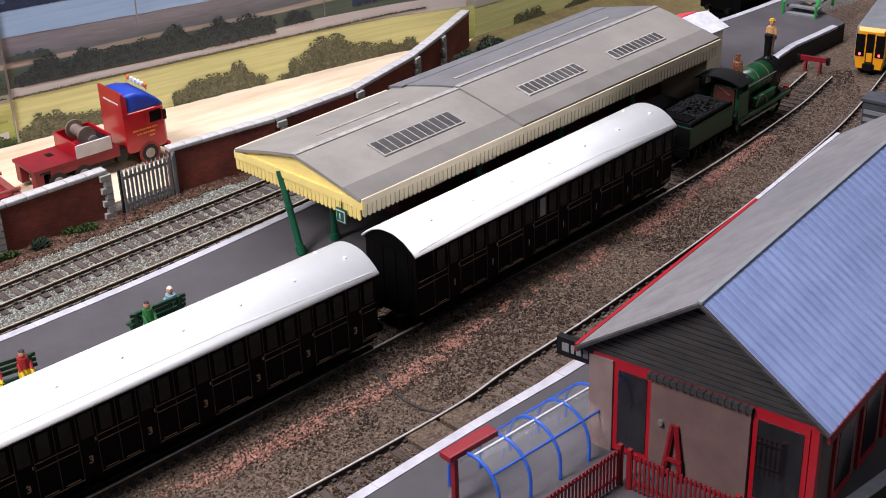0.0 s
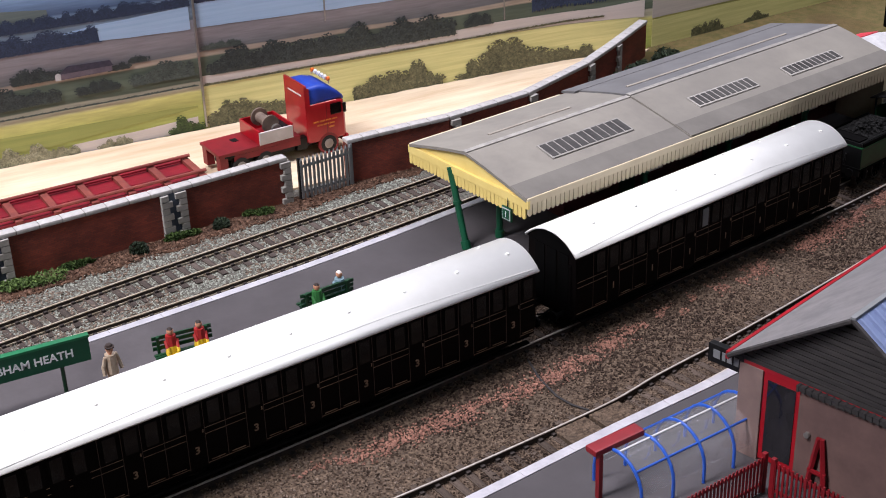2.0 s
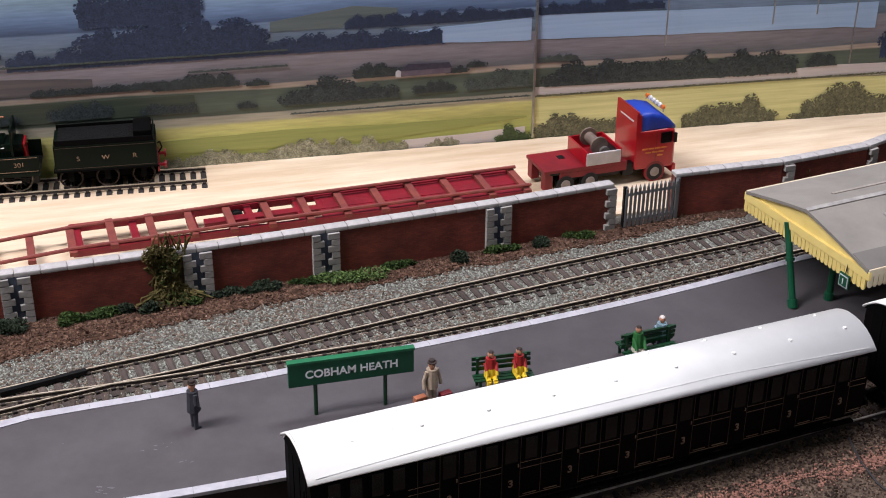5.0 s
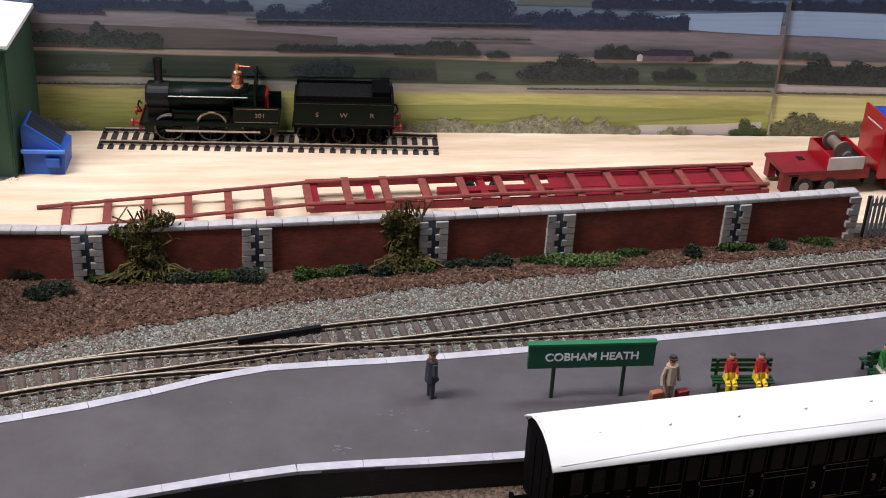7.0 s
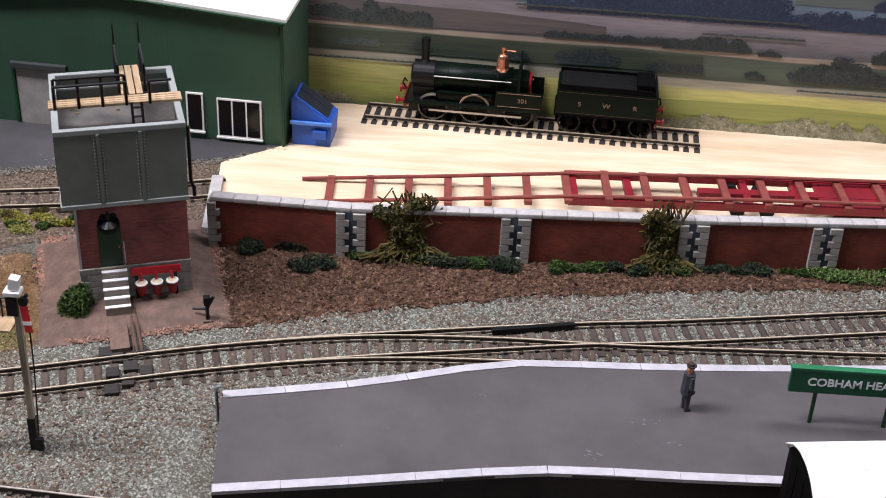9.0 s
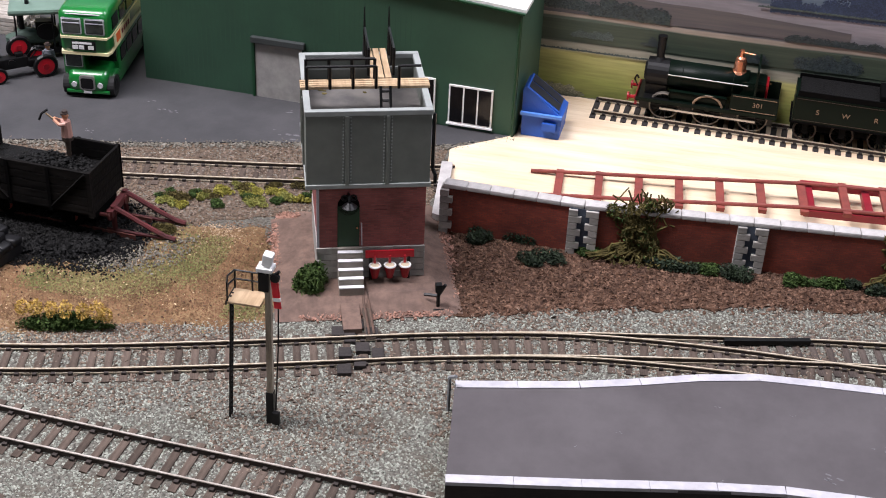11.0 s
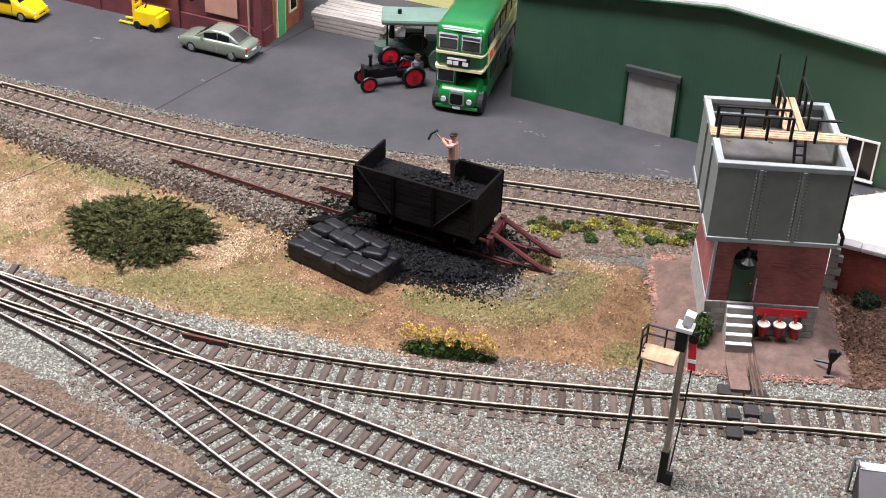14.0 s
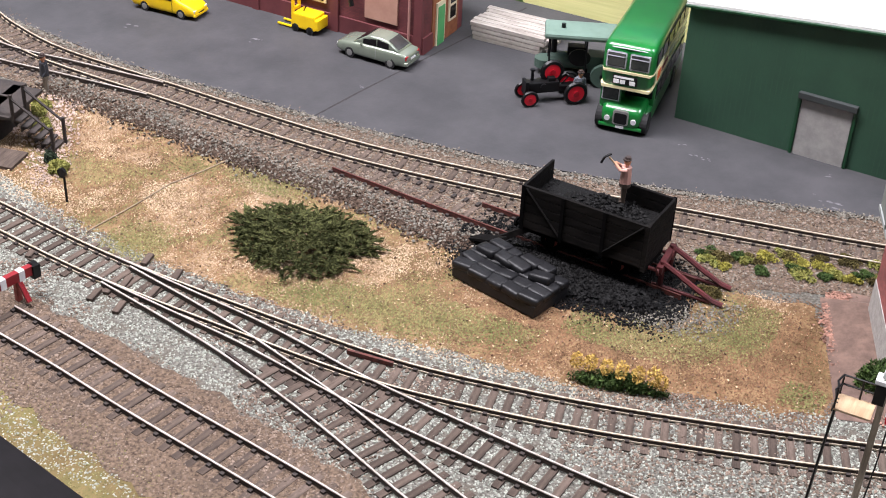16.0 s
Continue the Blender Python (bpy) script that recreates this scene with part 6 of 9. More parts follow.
# ---- water tower ----
def water_tower():
    t = thing("water_tower", -606.6, -307.4, 0, 18.5, "brick water tower with a riveted grey iron tank", "water tower")
    D, W, G = 62.0, 55.8, 5.2
    earth = mat("brown_earth_bank", srgb(114, 92, 81), srgb(86, 69, 61), 160, 0.92, bump=0.4, c=srgb(80, 64, 58), spot=0.5)
    bank = B()
    lo = [bank.verts.new(v) for v in ((-D - 6, -16, 0.3), (24, -16, 0.3), (24, W + 16, 0.3), (-D - 6, W + 16, 0.3))]
    hi = [bank.verts.new(v) for v in ((-D + 2, -1, G), (10, -1, G), (10, W + 2, G), (-D + 2, W + 2, G))]
    bank.faces.new(hi)
    bank.faces.new(lo[::-1])
    for k in range(4):
        bank.faces.new((lo[k], lo[(k + 1) % 4], hi[(k + 1) % 4], hi[k]))
    part("earth_bank", bank, earth, t, "low brown earth bank under the tower")
    part("plinth", box(B(), -D + 6, -3.6, 4.6, W - 0.6, G - 1, 22, 0.3), STONE_GREY, t, "grey stone plinth")
    for i in range(5):
        cuts = [4.2 + (3.6 if i % 2 else 0)] + [4.2 + (3.6 if i % 2 else 0) + 7.2 * k for k in range(1, 7)] + [W - 0.4]
        for a, b in zip(cuts, cuts[1:]):
            part("stone", box(B(), -3.8, -3.0, a + 0.12, b - 0.12, G + 0.2 + i * 3.4, G + 3.4 + i * 3.4, 0.2), STONE_GREY, t)
    part("brick_base", box(B(), -D + 6.4, -4.2, 5.0, W - 0.8, 21, 57), TOWER_BRICK, t, "pinkish red brick walls")
    part("corner_edge", box(B(), -5.0, -3.9, 4.6, 5.8, 22, 57), EDGE_GREY, t)
    for y0, y1, z in ((31, 37, 41), (31.5, 36, 43), (48, 52, 41), (47.5, 51, 43)):
        part("raised_brick", box(B(), -4.4, -3.9, y0, y1, z, z + 0.9), TOWER_BRICK, t)
    tank = part("tank", box(B(), -D, 0, 0, W, 56.5, 58, 0.2), TANK_RIM, t, "grey riveted iron tank")
    for x0, x1, y0, y1 in ((-1.6, 0, 0, W), (-D, -D + 1.6, 0, W), (-D + 1.6, -1.6, 0, 1.6), (-D + 1.6, -1.6, W - 1.6, W)):
        part("tank_side", box(B(), x0, x1, y0, y1, 58, 92.5), TANK_GREY, tank)
    for x0, x1, y0, y1 in ((-2.4, 0.6, -0.6, W + 0.6), (-D - 0.6, -D + 2.4, -0.6, W + 0.6), (-D + 2.4, -2.4, -0.6, 2.4), (-D + 2.4, -2.4, W - 2.4, W + 0.6)):
        part("rim", box(B(), x0, x1, y0, y1, 92.5, 95, 0.4), TANK_RIM, tank, "pale grey tank rim")
    part("tank_floor", box(B(), -D + 1.6, -1.6, 1.6, W - 1.6, 80, 82), mat("tank_floor_grey", srgb(106, 102, 98), srgb(72, 70, 70), 60, 0.6, c=srgb(128, 122, 112), spot=0.6), tank, "stained grey tank floor")
    part("inner_ledge", box(B(), -D + 1.6, -D + 3, 2.4, W - 2.4, 87.4, 88.4), TANK_RIM, tank)
    rng = random.Random(4)
    for i in range(9):
        x, y = rng.uniform(-D + 6, -6), rng.uniform(6, W - 6)
        part("debris", blob(B(), (x, y, 82.1), rng.uniform(0.6, 2.0), (1, 1.3, 0.3), 1, 0.5, i), VINE, tank, "brown debris on the tank floor")
    for q in (18.2, 36.4):
        part("rib", box(B(), 0, 1.0, q - 0.8, q + 0.8, 58, 92.5, 0.2), TANK_GREY, tank)
        rv = B()
        for i in range(20):
            for d in (-1.7, 1.7):
                blob(rv, (0.15, q + d, 59.4 + i * 1.7), 0.42, sub=1)
        part("rivets", rv, TANK_RIM, tank)
    for q in (-20, -41):
        part("rib", box(B(), q - 0.8, q + 0.8, -1.0, 0, 58, 92.5, 0.2), TANK_GREY, tank)
    part("base_flange", box(B(), -D - 0.4, 0.9, -0.6, W + 0.6, 56.2, 58.2, 0.2), TANK_RIM, tank)
    wk = part("walkway", box(B(), -30, -28.2, -1.5, W + 1.5, 95, 96.2), TIMBER, t, "pale plank walkway")
    for i in range(3):
        part("plank", box(B(), -27.8 + i * 2.1, -26 + i * 2.1, -1.5, W + 1.5, 95, 96.2, 0.1), TIMBER, wk)
    for i in range(3):
        part("plank", box(B(), -D - 1, -30.4, 31 + i * 3.4, 33.8 + i * 3.4, 95.2, 96.4, 0.1), TIMBER, wk)
    for i in range(5):
        y = 1.5 + i * 10.4
        part("rail_post", rod(B(), (-22, y, 95), (-22, y, 106), 0.75, 6), BLACK, wk)
        if i < 4:
            part("rail_post", rod(B(), (-30, y, 95), (-30, y, 106), 0.75, 6), BLACK, wk)
    part("hand_rail", tube(B(), [(-22, 1.5, 106), (-22, 32.7, 106)], 0.7, 6), BLACK, wk)
    part("hand_rail", tube(B(), [(-30, 1.5, 106), (-30, 32.7, 106)], 0.7, 6), BLACK, wk)
    part("hand_rail", tube(B(), [(-22, 43.1, 106), (-22, 53, 106)], 0.7, 6), BLACK, wk)
    for y in (30.4, 42):
        for x in (-36, -47, -58):
            part("rail_post", rod(B(), (x, y, 95), (x, y, 108), 0.75, 6), BLACK, wk)
        part("hand_rail", tube(B(), [(-36, y, 108), (-D, y, 108)], 0.6, 6), BLACK, wk)
        part("spike", rod(B(), (-D + 2, y, 95), (-D, y, 118), 1.1, 6, 0.3), BLACK, wk, "black upright bracket")
    for q in (-1, 1):
        part("ladder_rail", tube(B(), [(-14, 37 + q * 2.2, 81), (-22, 37 + q * 2.2, 96)], 0.7, 6), BLACK, t)
    for i in range(4):
        part("ladder_rung", rod(B(), (-15.4 - i * 2.0, 34.8, 83 + i * 3.6), (-15.4 - i * 2.0, 39.2, 83 + i * 3.6), 0.6, 5), BLACK, t)
    part("drain_pipe", tube(B(), [(-6, W + 2, 90), (-6, W + 2, 62), (-3, W + 3, 60), (-3, W + 3, 56)], 0.9, 6), BLACK, t)
    d = part("door", box(B(), -4.6, -3.6, 14.2, 24.4, 22, 45, 0.2), DARK_GREEN, t, "dark green door")
    arch = rod(B(), (-4.4, 19.3, 44.6), (-3.6, 19.3, 44.6), 5.1, 20)
    part("door_head", arch, COACH_BLACK, d, "dark arched door head")
    part("door_knob", blob(B(), (-3.2, 23.2, 33), 0.6, sub=1), BRASS, d)
    part("grab_rail", tube(B(), [(-2.4, 25.4, 24), (-2.4, 25.2, 36)], 0.35, 5), EDGE_GREY, d)
    lamp = part("lamp", tube(B(), [(-4, 19.3, 51), (0.5, 19.3, 52), (2, 19.3, 50)], 0.6, 5), BLACK, t)
    for y in (17.3, 21.3):
        part("lamp_scroll", torus(B(), (0, y, 51), 1.3, 0.5, 12, 5), BLACK, lamp)
    part("lamp_shade", rod(B(), (2, 19.3, 47.4), (2, 19.3, 49.6), 3.6, 14, 1.0), BLACK, lamp, "black lamp shade")
    part("lamp_glass", blob(B(), (2, 19.3, 47.0), 2.2, (1, 1, 0.5), 1), EDGE_GREY, lamp, "pale lamp glass")
    st = part("steps", box(B(), -4, -2, 14.2, 25.6, G - 1, 22.6, 0.2), CONCRETE, t, "pale concrete steps")
    for i in range(5):
        part("step", box(B(), -2 + i * 2.6, 0.6 + i * 2.6, 14.2, 25.6, G - 1, 21.6 - i * 3.2, 0.2), CONCRETE, st)
        part("nosing", box(B(), -1.4 + i * 2.6, 0.8 + i * 2.6, 14.1, 25.7, 21.4 - i * 3.2, 21.9 - i * 3.2), EDGE, st, "white step nosing")
    part("path_slab", box(B(), 10, 36, 14.4, 23, 0.6, 3.4, 0.3), earth, t)
    for y in (25.2, 27.4):
        part("rodding", tube(B(), [(2, y, 6.4), (14, y, 4.0), (40, y + 0.6, 3.0)], 0.6, 6), mat("rodding_rust", srgb(96, 72, 60), srgb(60, 48, 42), 150, 0.8), t)
    part("rodding_run", box(B(), 4, 42, 24.2, 28.6, 0.8, 2.4, 0.3), SLEEPER, t)
    f = thing("fire_bucket_stand", -614.4, -281.4, G, 18.5, "red stand with three white-faced fire buckets", "bucket stand")
    part("board", box(B(), -3, -2, 0, 23, 12, 16, 0.3), BRIGHT_RED, f)
    for y in (2.5, 20.5):
        part("leg", box(B(), -3.2, -2.0, y - 0.7, y + 0.7, 0, 12.4), BLACK, f)
    for i in range(3):
        y = 4.4 + i * 7.1
        part("hook", box(B(), -2, -1.2, y - 0.6, y + 0.6, 9.5, 13.5, 0.2), BRIGHT_RED, f)
        bk = part("bucket", rod(B(), (0.2, y, 2.6), (-0.2, y, 9), 1.4, 14, 2.9), RED, f)
        part("bucket_top", torus(B(), (0, 0, 0), 2.5, 0.5, 18, 6), WHITE, bk, "white bucket rim").matrix_local = pose(0, y * MM, 9.2 * MM, 0, 90, 0)
        part("bucket_sand", rod(B(), (-0.2, y, 8.8), (-0.2, y, 9.1), 2.5, 16), CREAM_PALE, bk, "pale sand in the bucket")


water_tower()


# ---- small figures: each one plain painted mesh ----
HAT_DARK = mat("dark_brown_hat", srgb(58, 42, 36), srgb(38, 30, 28), 200, 0.7)
HAT_WHITE = mat("white_hair", srgb(226, 216, 208), srgb(206, 196, 188), 200, 0.7)
HAT_YELLOW = mat("yellow_hat", srgb(222, 176, 40), srgb(200, 150, 34), 200, 0.6)
def figure(x, y, z, yaw, coat, label, height=23.5, pose_kind="stand", name="model_figure", hat=HAT_DARK):
    bm = B()
    k = height / 23.5
    if pose_kind == "sit":
        for s in (-1, 1):
            rod(bm, (s * 1.4, 0, 6.5), (s * 1.5, -5, 6.2), 1.4, 8, 1.1)
            rod(bm, (s * 1.5, -5, 6.2), (s * 1.5, -5.6, 0.6), 1.1, 8, 0.9)
            rod(bm, (s * 2.4, 0.2, 13), (s * 2.2, -3.4, 8.4), 0.9, 7, 0.7)
        rod(bm, (0, 0.2, 5.0), (0, 0.4, 10), 3.2, 10, 2.6)
        rod(bm, (0, 0.4, 9), (0, 0.8, 15.2), 2.7, 10, 2.3)
        blob(bm, (0, 0.6, 17.2), 1.7, (0.9, 1, 1.15), 2)
    else:
        for s in (-1, 1):
            rod(bm, (s * 1.3, 0, 0.5), (s * 1.2, 0, 10.5 * k), 1.0, 8, 1.5)
            box(bm, s * 1.3 - 0.8, s * 1.3 + 0.8, -2.0, 1.0, 0, 1.0, 0.2)
            if pose_kind == "swing":
                tube(bm, [(s * 2.4, 0, 17.6 * k), (s * 2.6, -3, 17.5 * k), (s * 0.8, -5.5, 19.5 * k)], 0.9, 7)
            elif pose_kind == "cases":
                tube(bm, [(s * 2.6, 0, 17.6 * k), (s * 4.0, 0.2, 13 * k), (s * 4.4, -0.8, 9 * k)], 0.9, 7)
            else:
                tube(bm, [(s * 2.6, 0, 17.6 * k), (s * 3.2, 0.2, 13 * k), (s * 2.4, -1.6, 10 * k)], 0.9, 7)
        rod(bm, (0, 0, 8.5 * k), (0, 0, 18.4 * k), 2.9, 10, 2.4)
        blob(bm, (0, 0, 21.0 * k), 1.75, (0.9, 1, 1.2), 2)
        rod(bm, (0, 0, 18 * k), (0, 0, 20 * k), 0.9, 8)
        rod(bm, (0, -0.3, 22.1 * k), (0, -0.3, 22.6 * k), 2.1, 12)
        rod(bm, (0, 0, 22.4 * k), (0, 0, 23.6 * k), 1.6, 12, 1.3)
    ob = single(name, bm, coat, label, "figurine", at=(x, y, z, yaw))
    ob.data.materials.append(FLESH)
    ob.data.materials.append(hat)
    chin, brim = (15.4, 18.0) if pose_kind == "sit" else (19.0 * k, 22.0 * k)
    for f in ob.data.polygons:
        f.material_index = 2 if f.center.z > brim * MM else 1 if f.center.z > chin * MM else 0
    return ob


figure(-548, -31, 14, 200, mat("dark_grey_figure", srgb(62, 62, 70), srgb(44, 44, 50), 200, 0.6), "small dark grey model figure standing on the platform")
cases = figure(-542.3, 71, 14, 110, mat("beige_figure", srgb(190, 176, 156), srgb(164, 140, 118), 400, 0.6), "small beige model figure carrying two cases", height=21.5, pose_kind="cases")
for i, (x, y) in enumerate(((-541, 65.5), (-541.5, 77))):
    single("suitcase", box(B(), -1.6, 1.6, -2.8, 2.8, 0, 4.4, 0.6), mat("tan_case", srgb(180, 112, 78), srgb(150, 84, 58), 200, 0.6) if i == 0 else DARK_RED, "small model suitcase held by the platform figure" if i == 0 else "small dark red model suitcase by the figure", "suitcase", at=(x, y, 14, 15))


def bench(x, y, yaw):
    b = thing("platform_bench", x, y, 14, yaw, "dark green slatted platform bench", "bench", "benches on the island platform")
    for i in range(3):
        part("seat_slat", box(B(), -13.5, 13.5, -4.6 + i * 2.2, -2.9 + i * 2.2, 5.6, 6.4, 0.15), DARK_GREEN, b)
    for i in range(3):
        part("back_slat", box(B(), -13.5, 13.5, 2.2 + i * 0.3, 3.0 + i * 0.3, 7.6 + i * 2.4, 9.3 + i * 2.4, 0.15), DARK_GREEN, b)
    for s in (-11, 11):
        bm = box(B(), s - 0.6, s + 0.6, -4.6, -3.6, 0, 6)
        box(bm, s - 0.6, s + 0.6, 1.8, 2.8, 0, 14)
        box(bm, s - 0.6, s + 0.6, -4.6, 2.8, 4.8, 5.6)
        part("end_frame", bm, DARK_GREEN, b)
    return b


bench(-547, 104.7, 87.5)
bench(-557, 177, 277)
bench(-551, 176.5, 97)
RED_YELLOW = two_tone("red_yellow_figure", srgb(220, 186, 40), srgb(160, 34, 34), 10.5)
figure(-546.4, 99, 14, 84, RED_YELLOW, "small red and yellow model figure sitting on a bench", pose_kind="sit")
figure(-545.9, 112, 14, 90, RED_YELLOW, "small red and yellow model figure seated on the bench", pose_kind="sit")
figure(-550.5, 170.5, 14, 92, two_tone("green_orange_figure", srgb(190, 184, 168), srgb(44, 108, 52), 8), "small green model figure sitting on a bench", pose_kind="sit")
figure(-557.5, 184.5, 14, 262, two_tone("pale_blue_figure", srgb(70, 70, 78), srgb(128, 156, 168), 8), "small pale blue model figure sitting on a bench", pose_kind="sit", hat=HAT_WHITE)


LETTER_WHITE = mat("bright_white_letter", srgb(250, 250, 250), srgb(244, 244, 244), 60, 0.5)


def name_sign():
    s = thing("station_name_sign", -545, 23, 11.5, 0, "green station name sign on two posts", "sign")
    b = part("board", box(B(), -1.4, 1.0, -14, 40.5, 18.0, 29.0, 0.3), GREEN_PAINT, s)
    part("top_edge", box(B(), -1.8, 1.3, -14.4, 40.9, 29.0, 30.2, 0.2), mat("light_green_trim", srgb(36, 116, 76), srgb(30, 100, 66), 60, 0.4), b)
    writing("COBHAM HEATH", 5.2, LETTER_WHITE, b, facing_x(1.05, 13.3, 23.4), bold=0.12)
    for y in (-2.5, 28):
        part("post", rod(B(), (0, y, 0), (0, y, 18), 0.9, 8), DARK_GREEN, s)


name_sign()
p = thing("platform_rail", -536, -226, 0, 0, "grey post and rail at the platform end", "post")
part("post", tube(B(), [(0, 0, 0), (0.5, 0, 18), (2, 3, 20)], 0.8, 6), GREY, p)
part("stay", tube(B(), [(0, 0, 16), (4, 1, 14)], 0.5, 5), BLACK, p)


# ---- semaphore signal ----
def signal():
    s = thing("semaphore_signal", -510.7, -295.6, 0, 0, "semaphore signal with a red arm, platform and ladder post", "signal", rx=-0.4)
    part("post", box(B(), -1.2, 1.2, -1.2, 1.2, 14, 74, 0.2), mat("weathered_white_post", srgb(176, 164, 146), srgb(126, 112, 96), 160, 0.8, bump=0.2, stretch=(3, 3, 0.4)), s, "weathered pale post")
    part("post_base", box(B(), -1.6, 1.6, -1.6, 1.6, 0, 16, 0.2), BLACK, s)
    part("balance_weight", box(B(), 2, 4, 1.6, 4.6, 2, 8, 0.3), BLACK, s)
    part("signal_wire", tube(B(), [(1.6, 2.6, 8), (1.2, 4.0, 40), (1.0, 4.4, 70)], 0.32, 5), BLACK, s)
    for q in (-1, 1):
        rail = part("ladder_rail", tube(B(), [(q * 1.2, -17.4, 0), (q * 1.2, -15.0, 61)], 0.5, 6), BLACK, s, "dark ladder rail")
    for i in range(22):
        part("rung", rod(B(), (-1.2, -17.3 + i * 0.108, 2.5 + i * 2.7), (1.2, -17.3 + i * 0.108, 2.5 + i * 2.7), 0.4, 5), BLACK, s)
    d = part("landing", box(B(), -5, 5, -15.5, -2, 60, 60.9, 0.1), TIMBER, s, "weathered timber landing")
    part("landing_edge", box(B(), -5.3, 5.3, -15.9, -15.4, 59.4, 61.0), BLACK, d)
    for x, y in ((-4.7, -15.2), (4.7, -15.2), (-4.7, -8), (-4.7, -3)):
        part("rail_post", rod(B(), (x, y, 61), (x, y, 69.5), 0.42, 5), BLACK, d)
    for z in (65.5, 69.5):
        part("hand_rail", tube(B(), [(4.7, -15.2, z), (0, -16.4, z), (-4.7, -15.2, z), (-4.7, -3, z)], 0.42, 5), BLACK, d)
    part("lamp_case", box(B(), -2.4, 2.4, -3.4, 0.8, 66, 74.5, 0.4), BLACK, s)
    part("lamp_top", box(B(), -2.8, 2.8, -4.0, 2.4, 75, 76.8, 0.3), WHITE, s, "white lamp cover")
    part("lamp_bracket", tube(B(), [(0, 0.5, 73), (1.5, 3.6, 74), (1.5, 5, 76)], 0.7, 6), BLACK, s)
    cap = part("top_board", box(B(), -2.0, 2.0, -1.6, 2.2, 0, 5.0, 0.4), WHITE, s, "white signal cap board")
    cap.matrix_local = pose(0, -0.6 * MM, 77.6 * MM, -10, 0, 0)
    arm = part("arm", box(B(), -0.8, -0.2, 0, 13, -1.5, 1.5, 0.1), BRIGHT_RED, s, "red signal arm")
    arm.matrix_local = pose(2.4 * MM, 3.0 * MM, 72 * MM, -84, 0, -6)
    part("arm_band", box(B(), -0.95, -0.05, 8, 9.6, -1.55, 1.55), WHITE, arm, "white band")
    part("spectacle", rod(B(), (1, 3.4, 73), (2.6, 3.4, 73), 1.9, 10), BLACK, s)


signal()


def ground_signal(x, y, yaw):
    g = thing("ground_signal", x, y, 0.5, yaw, "small black ground signal lever stand", "signal")
    part("post", rod(B(), (0, 0, 0), (0, 0, 13), 0.9, 6), BLACK, g)
    part("lever", tube(B(), [(-4, -6, 6), (0, 0, 7.5), (1, 3, 14)], 0.8, 5), BLACK, g)
    part("head", box(B(), -1.6, 1.6, -1.6, 1.6, 10, 14, 0.3), BLACK, g)
    part("foot", box(B(), -2.4, 2.4, -2.4, 2.4, 0, 1.2), BLACK, g)


ground_signal(-608, -245, 20)


# ---- lorry and low trailer ----
def hull(bm, rings):
    """A body lofted through rings of (y, [(x, z), ...]) of equal count."""
    rows = [[bm.verts.new((x, y, z)) for x, z in ring] for y, ring in rings]
    k = len(rows[0])
    for a, b in zip(rows, rows[1:]):
        for i in range(k):
            bm.faces.new((a[i], a[(i + 1) % k], b[(i + 1) % k], b[i]))
    bm.faces.new(rows[0][::-1])
    bm.faces.new(rows[-1])
    return bm


def rounded(hw, z0, z1, r, n=4):
    """A section with rounded corners, as (x, z) points."""
    pts = []
    for cx, cz, a0 in ((hw - r, z0 + r, -90), (hw - r, z1 - r, 0), (-hw + r, z1 - r, 90), (-hw + r, z0 + r, 180)):
        for i in range(n + 1):
            a = math.radians(a0 + 90 * i / n)
            pts.append((cx + r * math.cos(a), cz + r * math.sin(a)))
    return pts


